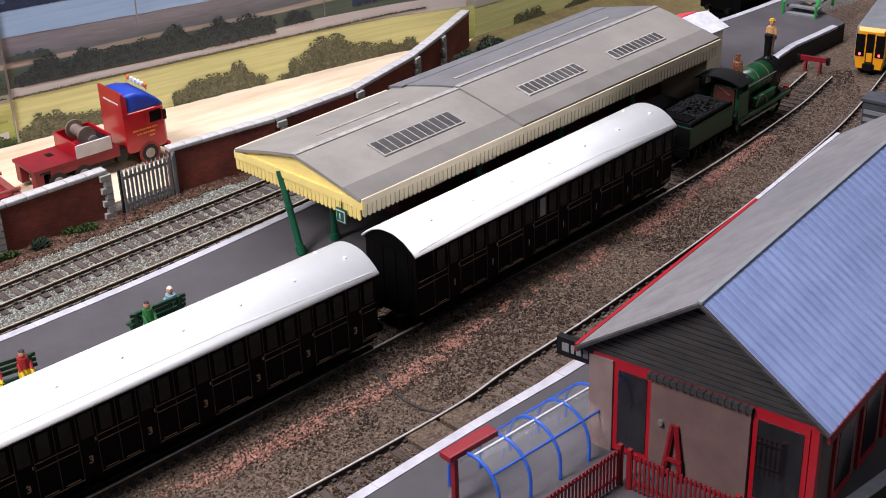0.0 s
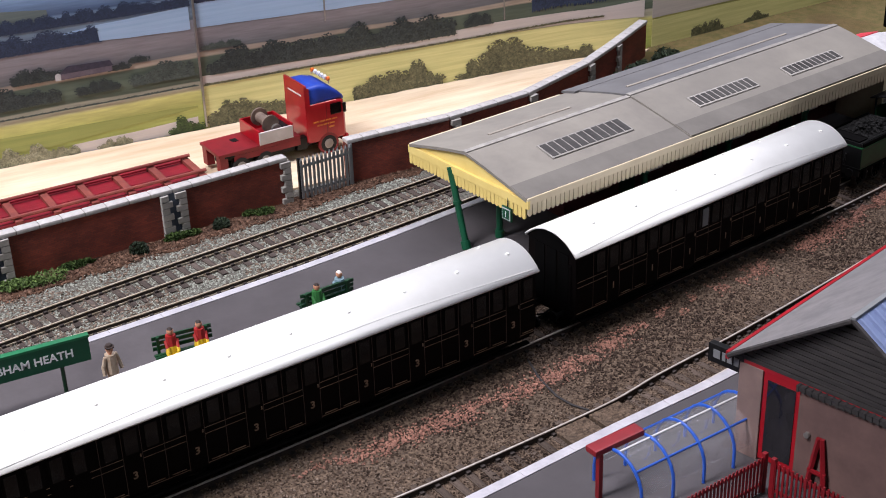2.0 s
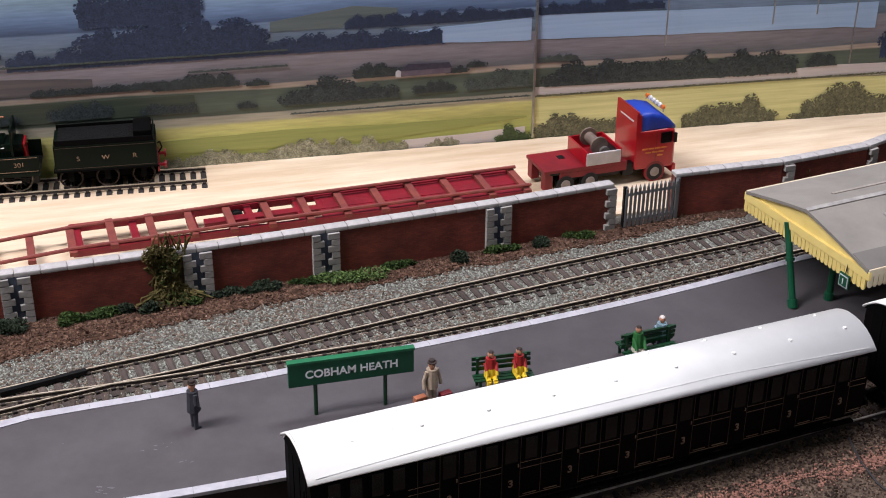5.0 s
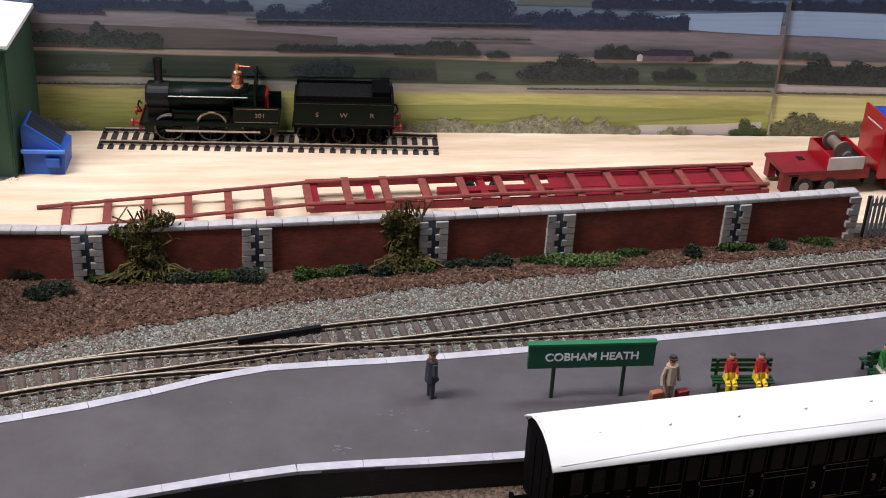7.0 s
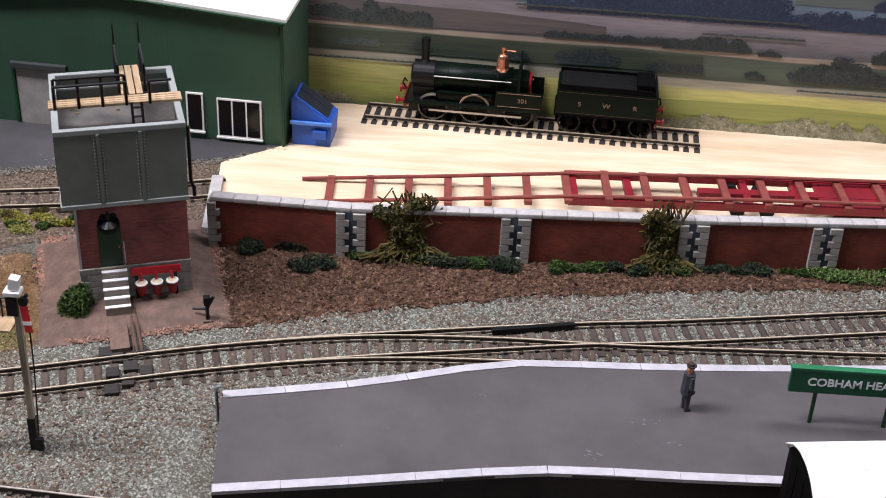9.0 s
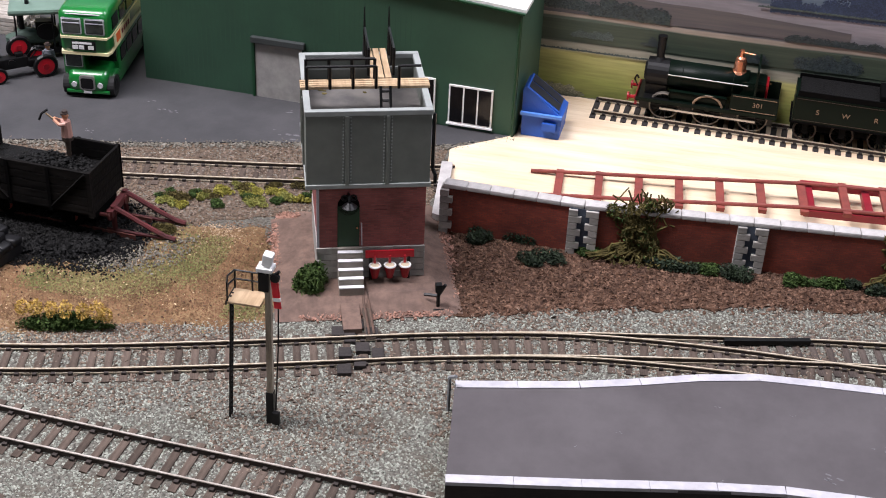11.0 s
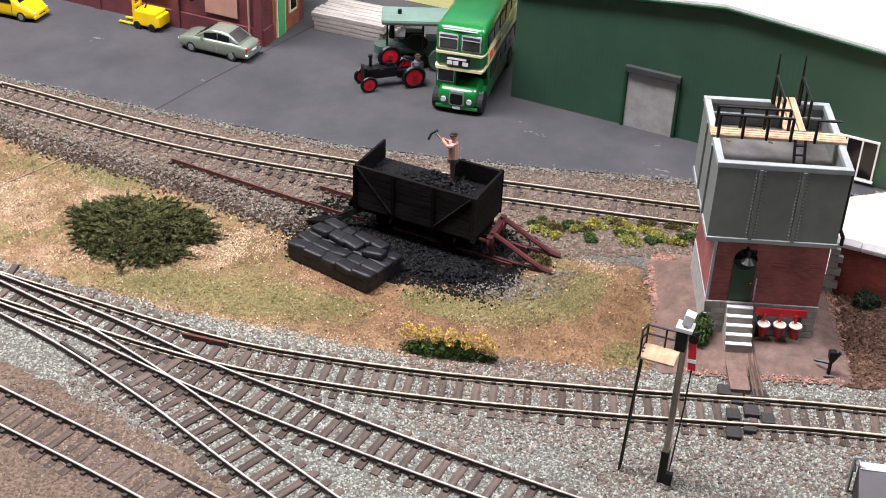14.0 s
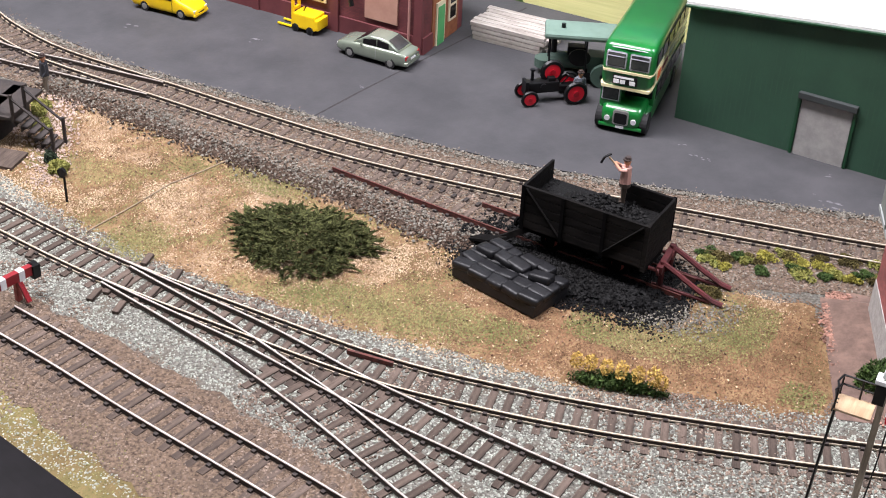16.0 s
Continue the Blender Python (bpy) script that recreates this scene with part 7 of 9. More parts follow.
def lorry():
    t = thing("heavy_lorry", -770.5, 243, 2.0, 5, "red heavy tractor lorry with a blue cab roof", "lorry")
    glossy = mat("glossy_lorry_red", srgb(172, 16, 32), srgb(150, 12, 26), 60, 0.28, coat=0.3)
    part("chassis", box(B(), -7, 7, -44, 34, 4, 8), BLACK, t)
    part("deck", box(B(), -13.6, 13.6, -50, 4, 13.4, 15.4, 0.4), DARK_RED, t, "red flat deck")
    part("deck_slot", box(B(), -6, -1, -34, -30, 15.2, 15.6), BLACK, t)
    part("deck_skirt", box(B(), 12.4, 13.4, -40, 4, 9, 13.4, 0.3), DARK_RED, t)
    part("tail", box(B(), -13, -7, -49, -44, 2, 13.4, 0.4), DARK_RED, t)
    part("tail", box(B(), 7, 13, -49, -44, 2, 13.4, 0.4), DARK_RED, t)
    part("ballast_box_rear", box(B(), -13.2, 13.2, -23, -22, 15.4, 24), glossy, t)
    part("ballast_box_front", box(B(), -13.2, 13.2, -1, 0, 15.4, 24), glossy, t)
    part("ballast_box_side", box(B(), -13.2, -12.2, -22, -1, 15.4, 24), glossy, t)
    part("ballast_box_plate", box(B(), 12.4, 13.7, -23, -0.5, 15.2, 23, 0.3), mat("silver_plate", srgb(206, 200, 198), srgb(180, 174, 172), 60, 0.4), t, "silver side plate")
    bm = rod(B(), (-8, -12, 24.5), (7, -12, 24.5), 3.2, 16)
    for x in (-8, 7):
        rod(bm, (x - 0.6, -12, 24.5), (x + 0.6, -12, 24.5), 5.6, 18)
    part("winch_drum", bm, mat("winch_grey", srgb(126, 110, 98), srgb(92, 80, 72), 120, 0.6), t, "grey winch drum")
    part("winch_gear", rod(B(), (7.6, -9, 21), (9.4, -9, 21), 3.2, 12), STEEL, t, "bright winch gear")
    part("engine", box(B(), -7, 10, -6, -1, 15.4, 22, 1.0), BLACK, t)
    part("air_tank", box(B(), 8, 12.6, 2, 9, 5, 13, 0.8), BLACK, t)
    cab = part("cab", hull(B(), [(10, rounded(13.6, 8, 32.5, 0.8)), (30, rounded(13.8, 7.5, 32.5, 1.2)), (34.5, rounded(13.6, 7, 31.5, 2.0)), (36, rounded(12.4, 7.4, 30.0, 2.6))]), glossy, t, "glossy red sleeper cab")
    part("cab_roof", hull(B(), [(10, rounded(13.0, 31, 43.5, 2.4)), (19, rounded(13.0, 31, 43.5, 2.8)), (27, rounded(12.8, 31, 41.5, 3.0)), (33, rounded(12.6, 31, 36.5, 2.4)), (35.6, rounded(12.2, 31, 33.5, 1.0))]), BLUE, cab, "blue moulded cab roof", smooth=True)
    part("back_panel", hull(B(), [(9.0, rounded(13.4, 9, 45.6, 1.2)), (10.4, rounded(13.6, 8.5, 45.2, 1.2))]), glossy, cab)
    part("back_stripe", box(B(), -8, 9, 8.7, 9.1, 37.6, 38.4), EDGE, cab, "pale stripe")
    part("side_fairing", hull(B(), [(8.6, [(12.8, 31), (13.9, 31), (13.6, 44), (12.6, 44)]), (12, [(12.8, 31), (13.9, 31), (13.4, 43), (12.6, 43)])]), glossy, cab)
    part("side_window", box(B(), 13.3, 14.1, 25.5, 33, 23.5, 30.5, 0.4), DARK_GLASS, cab)
    part("door_seam", box(B(), 13.5, 13.95, 22.6, 22.9, 9, 32), DARK_RED, cab)
    part("roof_gleam_strip", box(B(), 12.4, 12.95, 20, 30, 33.4, 34.0), BLUE, cab)
    part("windscreen", box(B(), -11, 11, 35.0, 36.4, 22.5, 30, 0.4), DARK_GLASS, cab)
    gold = mat("gold_lettering", srgb(206, 120, 44), srgb(180, 92, 38), 200, 0.5)
    for i, (a, b) in enumerate(((13.6, 31), (16, 29), (24, 30.5))):
        for k in range(int((b - a) / 4.2)):
            part("lettering_bar", box(B(), 13.6, 13.95, a + k * 4.2, a + 3.6 + k * 4.2, 20.4 - i * 2.4, 21.3 - i * 2.4), gold, cab, "plain gold bar of unreadable writing")
    part("light_bar", tube(B(), [(-11, 27, 42.6), (-11, 27, 44.2), (11, 27, 44.2), (11, 27, 42.6)], 0.4, 6), STEEL, cab)
    for i in range(6):
        part("roof_light", rod(B(), (-10 + i * 4, 26.4, 45.4), (-10 + i * 4, 28, 45.4), 1.3, 10), WHITE if 0 < i < 5 else mat("orange_beacon", srgb(232, 120, 40), srgb(210, 100, 30), 60, 0.4), cab, "roof lamp")
    part("mirror", box(B(), 14.6, 16, 33.6, 35.4, 24, 30, 0.3), BLACK, cab)
    part("bumper", box(B(), -13.4, 13.4, 35, 37.4, 3, 8.4, 0.6), glossy, cab)
    part("wheel_arch", rod(B(), (11.6, 23, 5.6), (13.9, 23, 5.6), 6.8, 20), DARK_RED, cab)
    for y in (-36, -20, 23):
        for s in (-1, 1):
            w = part("wheel", rod(B(), (s * 9, y, 5.4), (s * 14.0, y, 5.4), 5.4, 22), RUBBER, t)
            part("wheel_rim", rod(B(), (s * 14.0, y, 5.4), (s * 14.3, y, 5.4), 3.1, 14, 2.4), mat("dull_rim", srgb(150, 142, 136), srgb(116, 110, 106), 60, 0.45), w, "pale grey wheel rim")
    part("mudguard", box(B(), -13.4, 13.4, -46, -10, 12.2, 13.2, 0.3), BLACK, t)


lorry()


TRAILER_RED = mat("crimson_trailer_paint", srgb(134, 16, 34), srgb(112, 12, 28), 60, 0.5)


def trailer():
    t = thing("low_trailer", -752.5, 55, 1.4, 3.0, "red low-loader trailer carrying a length of brown track", "trailer")
    for s in (-1, 1):
        part("side_beam", box(B(), s * 15 - 1.4, s * 15 + 1.4, -132, 128, 6, 10, 0.3), TRAILER_RED, t)
    part("centre_beam", box(B(), -3, 3, -60, 128, 5, 9.4, 0.3), TRAILER_RED, t)
    part("deck", box(B(), -14, 14, 5, 124, 7.6, 9, 0.2), TRAILER_RED, t, "red plate deck")
    for y in (-128, -98, -66, -34, -6, 10, 126):
        part("cross_member", box(B(), -15, 15, y - 2, y + 2, 5.6, 9.2, 0.2), TRAILER_RED, t)
    for y in (-40, -24, 90, 108):
        for s in (-1, 1):
            part("wheel", rod(B(), (s * 9, y, 4), (s * 13, y, 4), 4, 14), RUBBER, t)
    tr = thing("track_panel", -747.0, -15, -0.9, 3.0, "loose panel of brown track lying along the trailer", "track panel")
    for s in (-1, 1):
        bm = B()
        pts = [(-206, 3.4), (-140, 7.5), (-60, 13), (40, 15), (198, 15.5)]
        swept(bm, [(s * 13, y, z) for y, z in pts], 1.1)
        part("rail", bm, RUST_RED, tr, "brown painted rail")
    for i in range(19):
        y = -190 + i * 21.4
        z = 4.2 + max(0, (y + 206) / 66) * 3.3 if y < -140 else (7.5 + (y + 140) / 80 * 5.5 if y < -60 else 14.4)
        part("cross_tie", box(B(), -16.5, 16.5, y - 2.1, y + 2.1, z - 3.0, z - 0.6, 0.2), RUST_RED, tr)


trailer()


# ---- vehicles and buildings of the yard ----
def tyre(parent, x, y, r, w, s, rim=STEEL):
    o = part("wheel", rod(B(), (x - w / 2, y, r), (x + w / 2, y, r), r, 20), RUBBER, parent)
    part("wheel_rim", rod(B(), (x + s * w / 2, y, r), (x + s * (w / 2 + 0.25), y, r), r * 0.62, 14, r * 0.5), rim, o, "wheel rim")
    return o


def body_ring(hw, z0, z1, tuck=0.8):
    return [(-hw + tuck, z0), (hw - tuck, z0), (hw, z0 + (z1 - z0) * 0.4), (hw - tuck, z1), (-hw + tuck, z1), (-hw, z0 + (z1 - z0) * 0.4)]


def motor_car():
    c = thing("saloon_car", -783, -653.5, 0.9, 178, "silver-green saloon car parked on the tarmac", "car")
    c.scale = (0.86, 0.86, 0.92)
    paint = mat("silver_green_paint", srgb(138, 146, 130), srgb(122, 132, 118), 30, 0.22, 0.35, coat=0.6)
    body = part("body", hull(B(), [(-29.6, rounded(8.8, 4.6, 9.6, 1.8)), (-28, rounded(10.4, 3.0, 11.8, 2.4)), (-18, rounded(11.2, 2.4, 12.6, 2.6)), (0, rounded(11.3, 2.4, 12.4, 2.6)), (12, rounded(11.2, 2.4, 12.0, 2.6)), (24, rounded(10.8, 2.6, 10.4, 2.6)), (28, rounded(9.8, 3.0, 9.0, 2.4)), (29.4, rounded(8.4, 3.8, 7.8, 1.6))]), paint, c, smooth=True)
    part("roof", hull(B(), [(-23, rounded(9.6, 11.4, 12.6, 0.5)), (-13, rounded(8.9, 11.4, 18.2, 1.8)), (-8, rounded(8.9, 11.4, 18.9, 2.2)), (1, rounded(8.9, 11.4, 18.8, 2.2)), (4, rounded(8.9, 11.4, 18.0, 1.8)), (14, rounded(9.6, 11.4, 12.4, 0.4))]), paint, body, smooth=True)
    for s in (-1, 1):
        for y0, y1, z0, z1 in ((-14.5, -5.4, 16.6, 17.6), (-4.2, 6.4, 17.4, 15.6)):
            part("side_window", hull(B(), [(y0, [(s * 9.0, 12.8), (s * 9.75, 12.8), (s * 9.25, z0), (s * 8.6, z0)]), (y1, [(s * 9.0, 12.8), (s * 9.75, 12.8), (s * 9.25, z1), (s * 8.6, z1)])]), DARK_GLASS, body)
        for y in (-17, 17):
            tyre(c, s * 9.9, y, 3.8, 2.6, s)
        part("tail_light", box(B(), s * 7.8 - 1.8, s * 7.8 + 1.8, -29.5, -28.4, 8, 10.4, 0.3), RED, body, "red tail light")
        part("headlight", box(B(), s * 7.2 - 1.6, s * 7.2 + 1.6, 28.0, 29.2, 6, 7.8, 0.3), EDGE, body)
        part("door_seam", box(B(), s * 11.2 - 0.15, s * 11.2 + 0.12, -5.0, -4.7, 4, 11.6), GREY, body)
        part("mirror", box(B(), s * 11.4 - 0.8, s * 11.4 + 0.8, 6.4, 7.8, 11.8, 13.2, 0.3), paint, body)
    part("rear_window", hull(B(), [(-22, [(-7.4, 12.7), (7.4, 12.7), (7.4, 13.4), (-7.4, 13.4)]), (-13.6, [(-6.8, 17.6), (6.8, 17.6), (6.8, 18.4), (-6.8, 18.4)])]), mat("car_glass", srgb(70, 68, 66), srgb(44, 42, 42), 40, 0.1), body)
    part("windscreen", hull(B(), [(13.2, [(-7.8, 12.4), (7.8, 12.4), (7.8, 13.2), (-7.8, 13.2)]), (4.4, [(-7.2, 17.2), (7.2, 17.2), (7.2, 18.2), (-7.2, 18.2)])]), DARK_GLASS, body)
    part("bumper", hull(B(), [(-30.2, rounded(9.6, 4, 6.4, 0.8)), (-28, rounded(10.6, 3.6, 6.4, 0.8))]), paint, body)
    part("plate", box(B(), -3, 3, -30.0, -29.4, 7.0, 8.4), WHITE, body, "plain pale plate")


motor_car()


def yellow_van():
    c = thing("yellow_van", -773, -804, 0.9, 2, "bright yellow van parked on the tarmac", "van")
    c.scale = (0.82, 0.8, 0.85)
    body = part("body", hull(B(), [(-30, rounded(10.4, 4, 20, 2.4)), (-28, rounded(11.2, 2.8, 22, 2.8)), (0, rounded(11.4, 2.6, 22.6, 3.0)), (6, rounded(11.3, 2.6, 21.6, 3.0)), (16, rounded(11.2, 2.6, 14, 2.4)), (25, rounded(10.8, 2.6, 11.4, 2.8)), (29, rounded(9.8, 3.0, 9.0, 2.4)), (30.6, rounded(8.4, 3.6, 7.4, 1.6))]), YELLOW, c, smooth=True)
    for s in (-1, 1):
        part("side_window", hull(B(), [(-5, [(s * 10.6, 13.4), (s * 11.6, 13.4), (s * 11.5, 19.4), (s * 10.6, 19.4)]), (10, [(s * 10.6, 13.4), (s * 11.6, 13.4), (s * 11.5, 16), (s * 10.6, 16)])]), DARK_GLASS, body)
        for y in (-17, 18):
            tyre(c, s * 10, y, 3.9, 2.6, s)
        part("headlight", box(B(), s * 7.4 - 1.8, s * 7.4 + 1.8, 28.6, 30.2, 6.2, 8.2, 0.4), EDGE, body)
        part("door_seam", box(B(), s * 11.3 - 0.1, s * 11.3 + 0.15, 10, 10.3, 4, 14), BLACK, body)
    part("windscreen", hull(B(), [(16.4, [(-8, 13.8), (8, 13.8), (8, 14.6), (-8, 14.6)]), (7.6, [(-7.6, 20.6), (7.6, 20.6), (7.6, 21.6), (-7.6, 21.6)])]), DARK_GLASS, body)
    part("grille", box(B(), -4, 4, 29.8, 30.8, 4.2, 6.0, 0.3), BLACK, body)
    part("bumper", box(B(), -9.6, 9.6, 28.8, 31, 3, 5.2, 0.8), YELLOW, body)


yellow_van()


def forklift():
    k = thing("forklift_truck", -795, -712, 0.9, 178, "yellow forklift truck beside the brick building", "forklift")
    k.scale = (0.88, 0.86, 0.9)
    part("body", box(B(), -7, 7, -11, 8, 3, 14, 1.2), YELLOW, k)
    part("counterweight", box(B(), -7, 7, -14, -10, 4, 12, 1.2), YELLOW, k)
    for s in (-4, 4):
        part("mast", box(B(), s - 0.8, s + 0.8, 9, 11, 2, 36), YELLOW, k)
        part("fork", box(B(), s - 0.8, s + 0.8, 11, 24, 1, 2), YELLOW, k)
    for z in (14, 24, 33):
        part("mast_bar", box(B(), -4.6, 4.6, 9.2, 10.8, z, z + 2), YELLOW, k)
    part("steering_column", tube(B(), [(0, 3, 14), (0, 1, 18)], 0.6, 6), BLACK, k)
    for s in (-1, 1):
        for y in (-7, 6):
            tyre(k, s * 6.5, y, 3.0, 2.2, s, BLACK)


forklift()


def yard_building():
    b = thing("works_building", -802, -632, 0, -2, "maroon brick works building with a green end door", "building")
    L, D, H = 250, 52, 82
    part("wall", box(B(), -D, 0, -L, 0, 0, H), MAROON_BRICK, b, "maroon brick walls")
    plinth = mat("maroon_plinth", srgb(104, 52, 54), srgb(92, 44, 48), 60, 0.7)
    part("plinth", box(B(), -0.2, 1.4, -L, 1.4, 0, 12, 0.2), plinth, b)
    part("plinth", box(B(), -11, -0.2, -0.2, 1.4, 0, 12, 0.2), plinth, b)
    for y in (-0.5, -62, -124, -186):
        part("pilaster", box(B(), -0.2, 2.4, y - 5, y + 0.8, 0, H, 0.2), plinth, b)
    w = part("end_panel", box(B(), -45, -11, -0.4, 0.6, 0, H), mat("orange_brown_brick", srgb(150, 92, 60), srgb(128, 76, 48), 200, 0.8, bump=0.2), b)
    d = part("door", box(B(), -26, -15, 0.2, 1.6, 0.9, 30, 0.2), CREAM_PALE, b, "cream door frame")
    part("door_leaf", box(B(), -24.6, -16.4, 0.6, 2.0, 0.9, 27, 0.2), mat("bright_green_door", srgb(88, 170, 104), srgb(74, 150, 90), 60, 0.5), d, "light green door leaf")
    f = part("window", box(B(), -41, -31, 0.2, 1.6, 12, 44, 0.2), CREAM_PALE, b, "cream window frame")
    for z in (14, 24, 34):
        part("pane", box(B(), -39.5, -32.5, 0.8, 1.9, z, z + 8), DARK_GLASS, f)
    part("board", box(B(), 0, 1.2, -42, -18, 16, 44, 0.2), mat("faded_pink_board", srgb(188, 146, 128), srgb(172, 128, 112), 60, 0.8), b, "faded pink wall panel")
    part("downpipe", rod(B(), (2.0, -9, 1), (2.0, -9, H), 0.9, 8), mat("pink_pipe", srgb(176, 130, 122), srgb(160, 116, 108), 60, 0.6), b)
    for y in (-82, -104, -150):
        w = part("window", box(B(), 0, 1.4, y - 11, y + 11, 18, 46, 0.2), CREAM_PALE, b, "cream barred window")
        for k in range(5):
            part("pane", box(B(), 0.4, 1.7, y - 9.8 + k * 4, y - 6.8 + k * 4, 19.5, 44), DARK_GLASS, w)
    part("hoist", tube(B(), [(1, -50, 34), (6, -50, 30), (7, -48, 24)], 1.6, 6), BLACK, b)
    part("roof", box(B(), -D - 2, 3, -L, 3, H, H + 3, 0.4), DARK_ROOF, b)


yard_building()


def timber_stack():
    t = thing("timber_stack", -856, -592, 0.9, 0, "stack of weathered grey timber planks", "timber")
    rng = random.Random(5)
    for r in range(4):
        for i in range(6):
            part("plank", box(B(), -15 + i * 5.2, -10.3 + i * 5.2, -24 + rng.uniform(-3, 1), 24 + rng.uniform(-1, 4), r * 3, r * 3 + 2.5, 0.2), OLD_TIMBER, t)


timber_stack()


def spoked(parent, x, y, r, w, colour):
    o = part("wheel", torus(B(), (x, y, r), r * 0.88, w / 2), BLACK, parent)
    bm = rod(B(), (x - w * 0.35, y, r), (x + w * 0.35, y, r), r * 0.82, 18)
    part("wheel_disc", bm, colour, o, "red painted wheel")
    bm = rod(B(), (x - w * 0.6, y, r), (x + w * 0.6, y, r), r * 0.26, 10)
    for q in range(6):
        a = math.pi * q / 6
        dv = Vector((0, math.cos(a), math.sin(a))) * r * 0.85
        rod(bm, Vector((x + w * 0.4, y, r)) - dv, Vector((x + w * 0.4, y, r)) + dv, 0.4, 4)
    part("spokes", bm, RED, o)
    return o


def tractor():
    t = thing("vintage_tractor", -790, -535, 0.9, 222, "black vintage tractor with red spoked wheels", "tractor")
    t.scale = (1.08, 1.12, 1.1)
    part("engine", box(B(), -3.2, 3.2, 0, 17, 6, 12, 0.8), BLACK, t)
    part("radiator", box(B(), -3.4, 3.4, 17, 19, 5, 13, 0.4), BLACK, t)
    part("gearbox", box(B(), -2.6, 2.6, -12, 0, 5, 9, 0.6), BLACK, t)
    part("chimney", rod(B(), (1.6, 14, 12), (1.6, 14, 18), 0.9, 8), BLACK, t)
    part("seat", box(B(), -2.4, 2.4, -14, -10, 10, 11, 0.4), BLACK, t)
    part("steering_wheel", torus(B(), (0, 0, 0), 2.4, 0.35, 16, 5), BLACK, t).matrix_local = pose(0, -6.4 * MM, 14 * MM, 0, 60, 90)
    part("steering_column", tube(B(), [(0, -2, 9), (0, -6.4, 14)], 0.4, 5), BLACK, t)
    part("cylinder", rod(B(), (-4.4, 9, 10), (4.4, 9, 10), 1.8, 10), BLACK, t)
    part("tool_box", box(B(), -2.2, 2.2, 2, 6, 12, 14, 0.4), BLACK, t)
    part("exhaust_cap", rod(B(), (1.6, 14, 17.6), (1.6, 14, 18.4), 1.4, 8), BLACK, t)
    for s in (-1, 1):
        spoked(t, s * 7.0, -8, 6.2, 2.8, BRIGHT_RED)
        spoked(t, s * 6.2, 17, 4.4, 2.0, BRIGHT_RED)
    part("front_axle", rod(B(), (-6, 17, 4.4), (6, 17, 4.4), 0.8, 6), BLACK, t)
    part("rear_axle", rod(B(), (-7, -8, 6.2), (7, -8, 6.2), 1.0, 6), BLACK, t)
    w = spoked(t, 2.0, 3, 6.0, 3.0, BRIGHT_RED)
    w.matrix_local = pose(0, 0, 10 * MM)
    figure(-795, -523, 0.9, 120, mat("grey_overall_figure", srgb(110, 114, 122), srgb(80, 84, 92), 200, 0.7), "small grey model figure beside the tractor", height=20)


tractor()


def showman_engine():
    e = thing("road_engine", -822, -533, 0.9, 203, "grey-green road engine with a long canopy", "road engine")
    e.scale = (0.86, 0.92, 0.76)
    body = mat("grey_green_iron", srgb(72, 92, 82), srgb(58, 76, 68), 60, 0.55)
    part("boiler", rod(B(), (0, -6, 17), (0, 22, 17), 6.6, 16), body, e)
    part("firebox", box(B(), -6.6, 6.6, -14, -4, 8, 24, 0.8), body, e)
    part("tender", box(B(), -8, 8, -32, -14, 8, 20, 0.8), body, e)
    part("chimney", rod(B(), (0, 19, 23), (0, 19, 44), 2.0, 12, 1.6), BLACK, e)
    roof = part("canopy", box(B(), -13, 13, -30, 26, 40, 44.5, 2.0), mat("canopy_grey_green", srgb(106, 128, 116), srgb(92, 114, 102), 60, 0.6), e, "grey-green canopy roof")
    part("finial", rod(B(), (0, 14, 44), (0, 14, 48), 1.4, 8), BLACK, roof)
    for x in (-11, 11):
        for y in (-26, -2, 22):
            part("canopy_post", rod(B(), (x, y, 10), (x, y, 41), 0.6, 6), BLACK, e)
    part("flywheel", rod(B(), (-9.4, 2, 24), (-8, 2, 24), 7.2, 20), BLACK, e)
    part("motion_case", box(B(), -4, 4, -2, 10, 23, 30, 0.8), BLACK, e)
    for s in (-1, 1):
        w = part("wheel", rod(B(), (s * 8, -16, 10), (s * 12, -16, 10), 10, 22), body, e)
        part("wheel_hub", rod(B(), (s * 12, -16, 10), (s * 12.6, -16, 10), 4, 12), BLACK, w)
        part("wheel", rod(B(), (s * 6, 20, 6), (s * 9, 20, 6), 6, 18), body, e)
    part("belly", box(B(), -7, 7, -14, 20, 4, 10, 0.6), BLACK, e)
    bm = rod(B(), (9, 24, 6), (9, 24, 13), 7, 18)
    part("water_tub", bm, body, e, "round tub")


showman_engine()


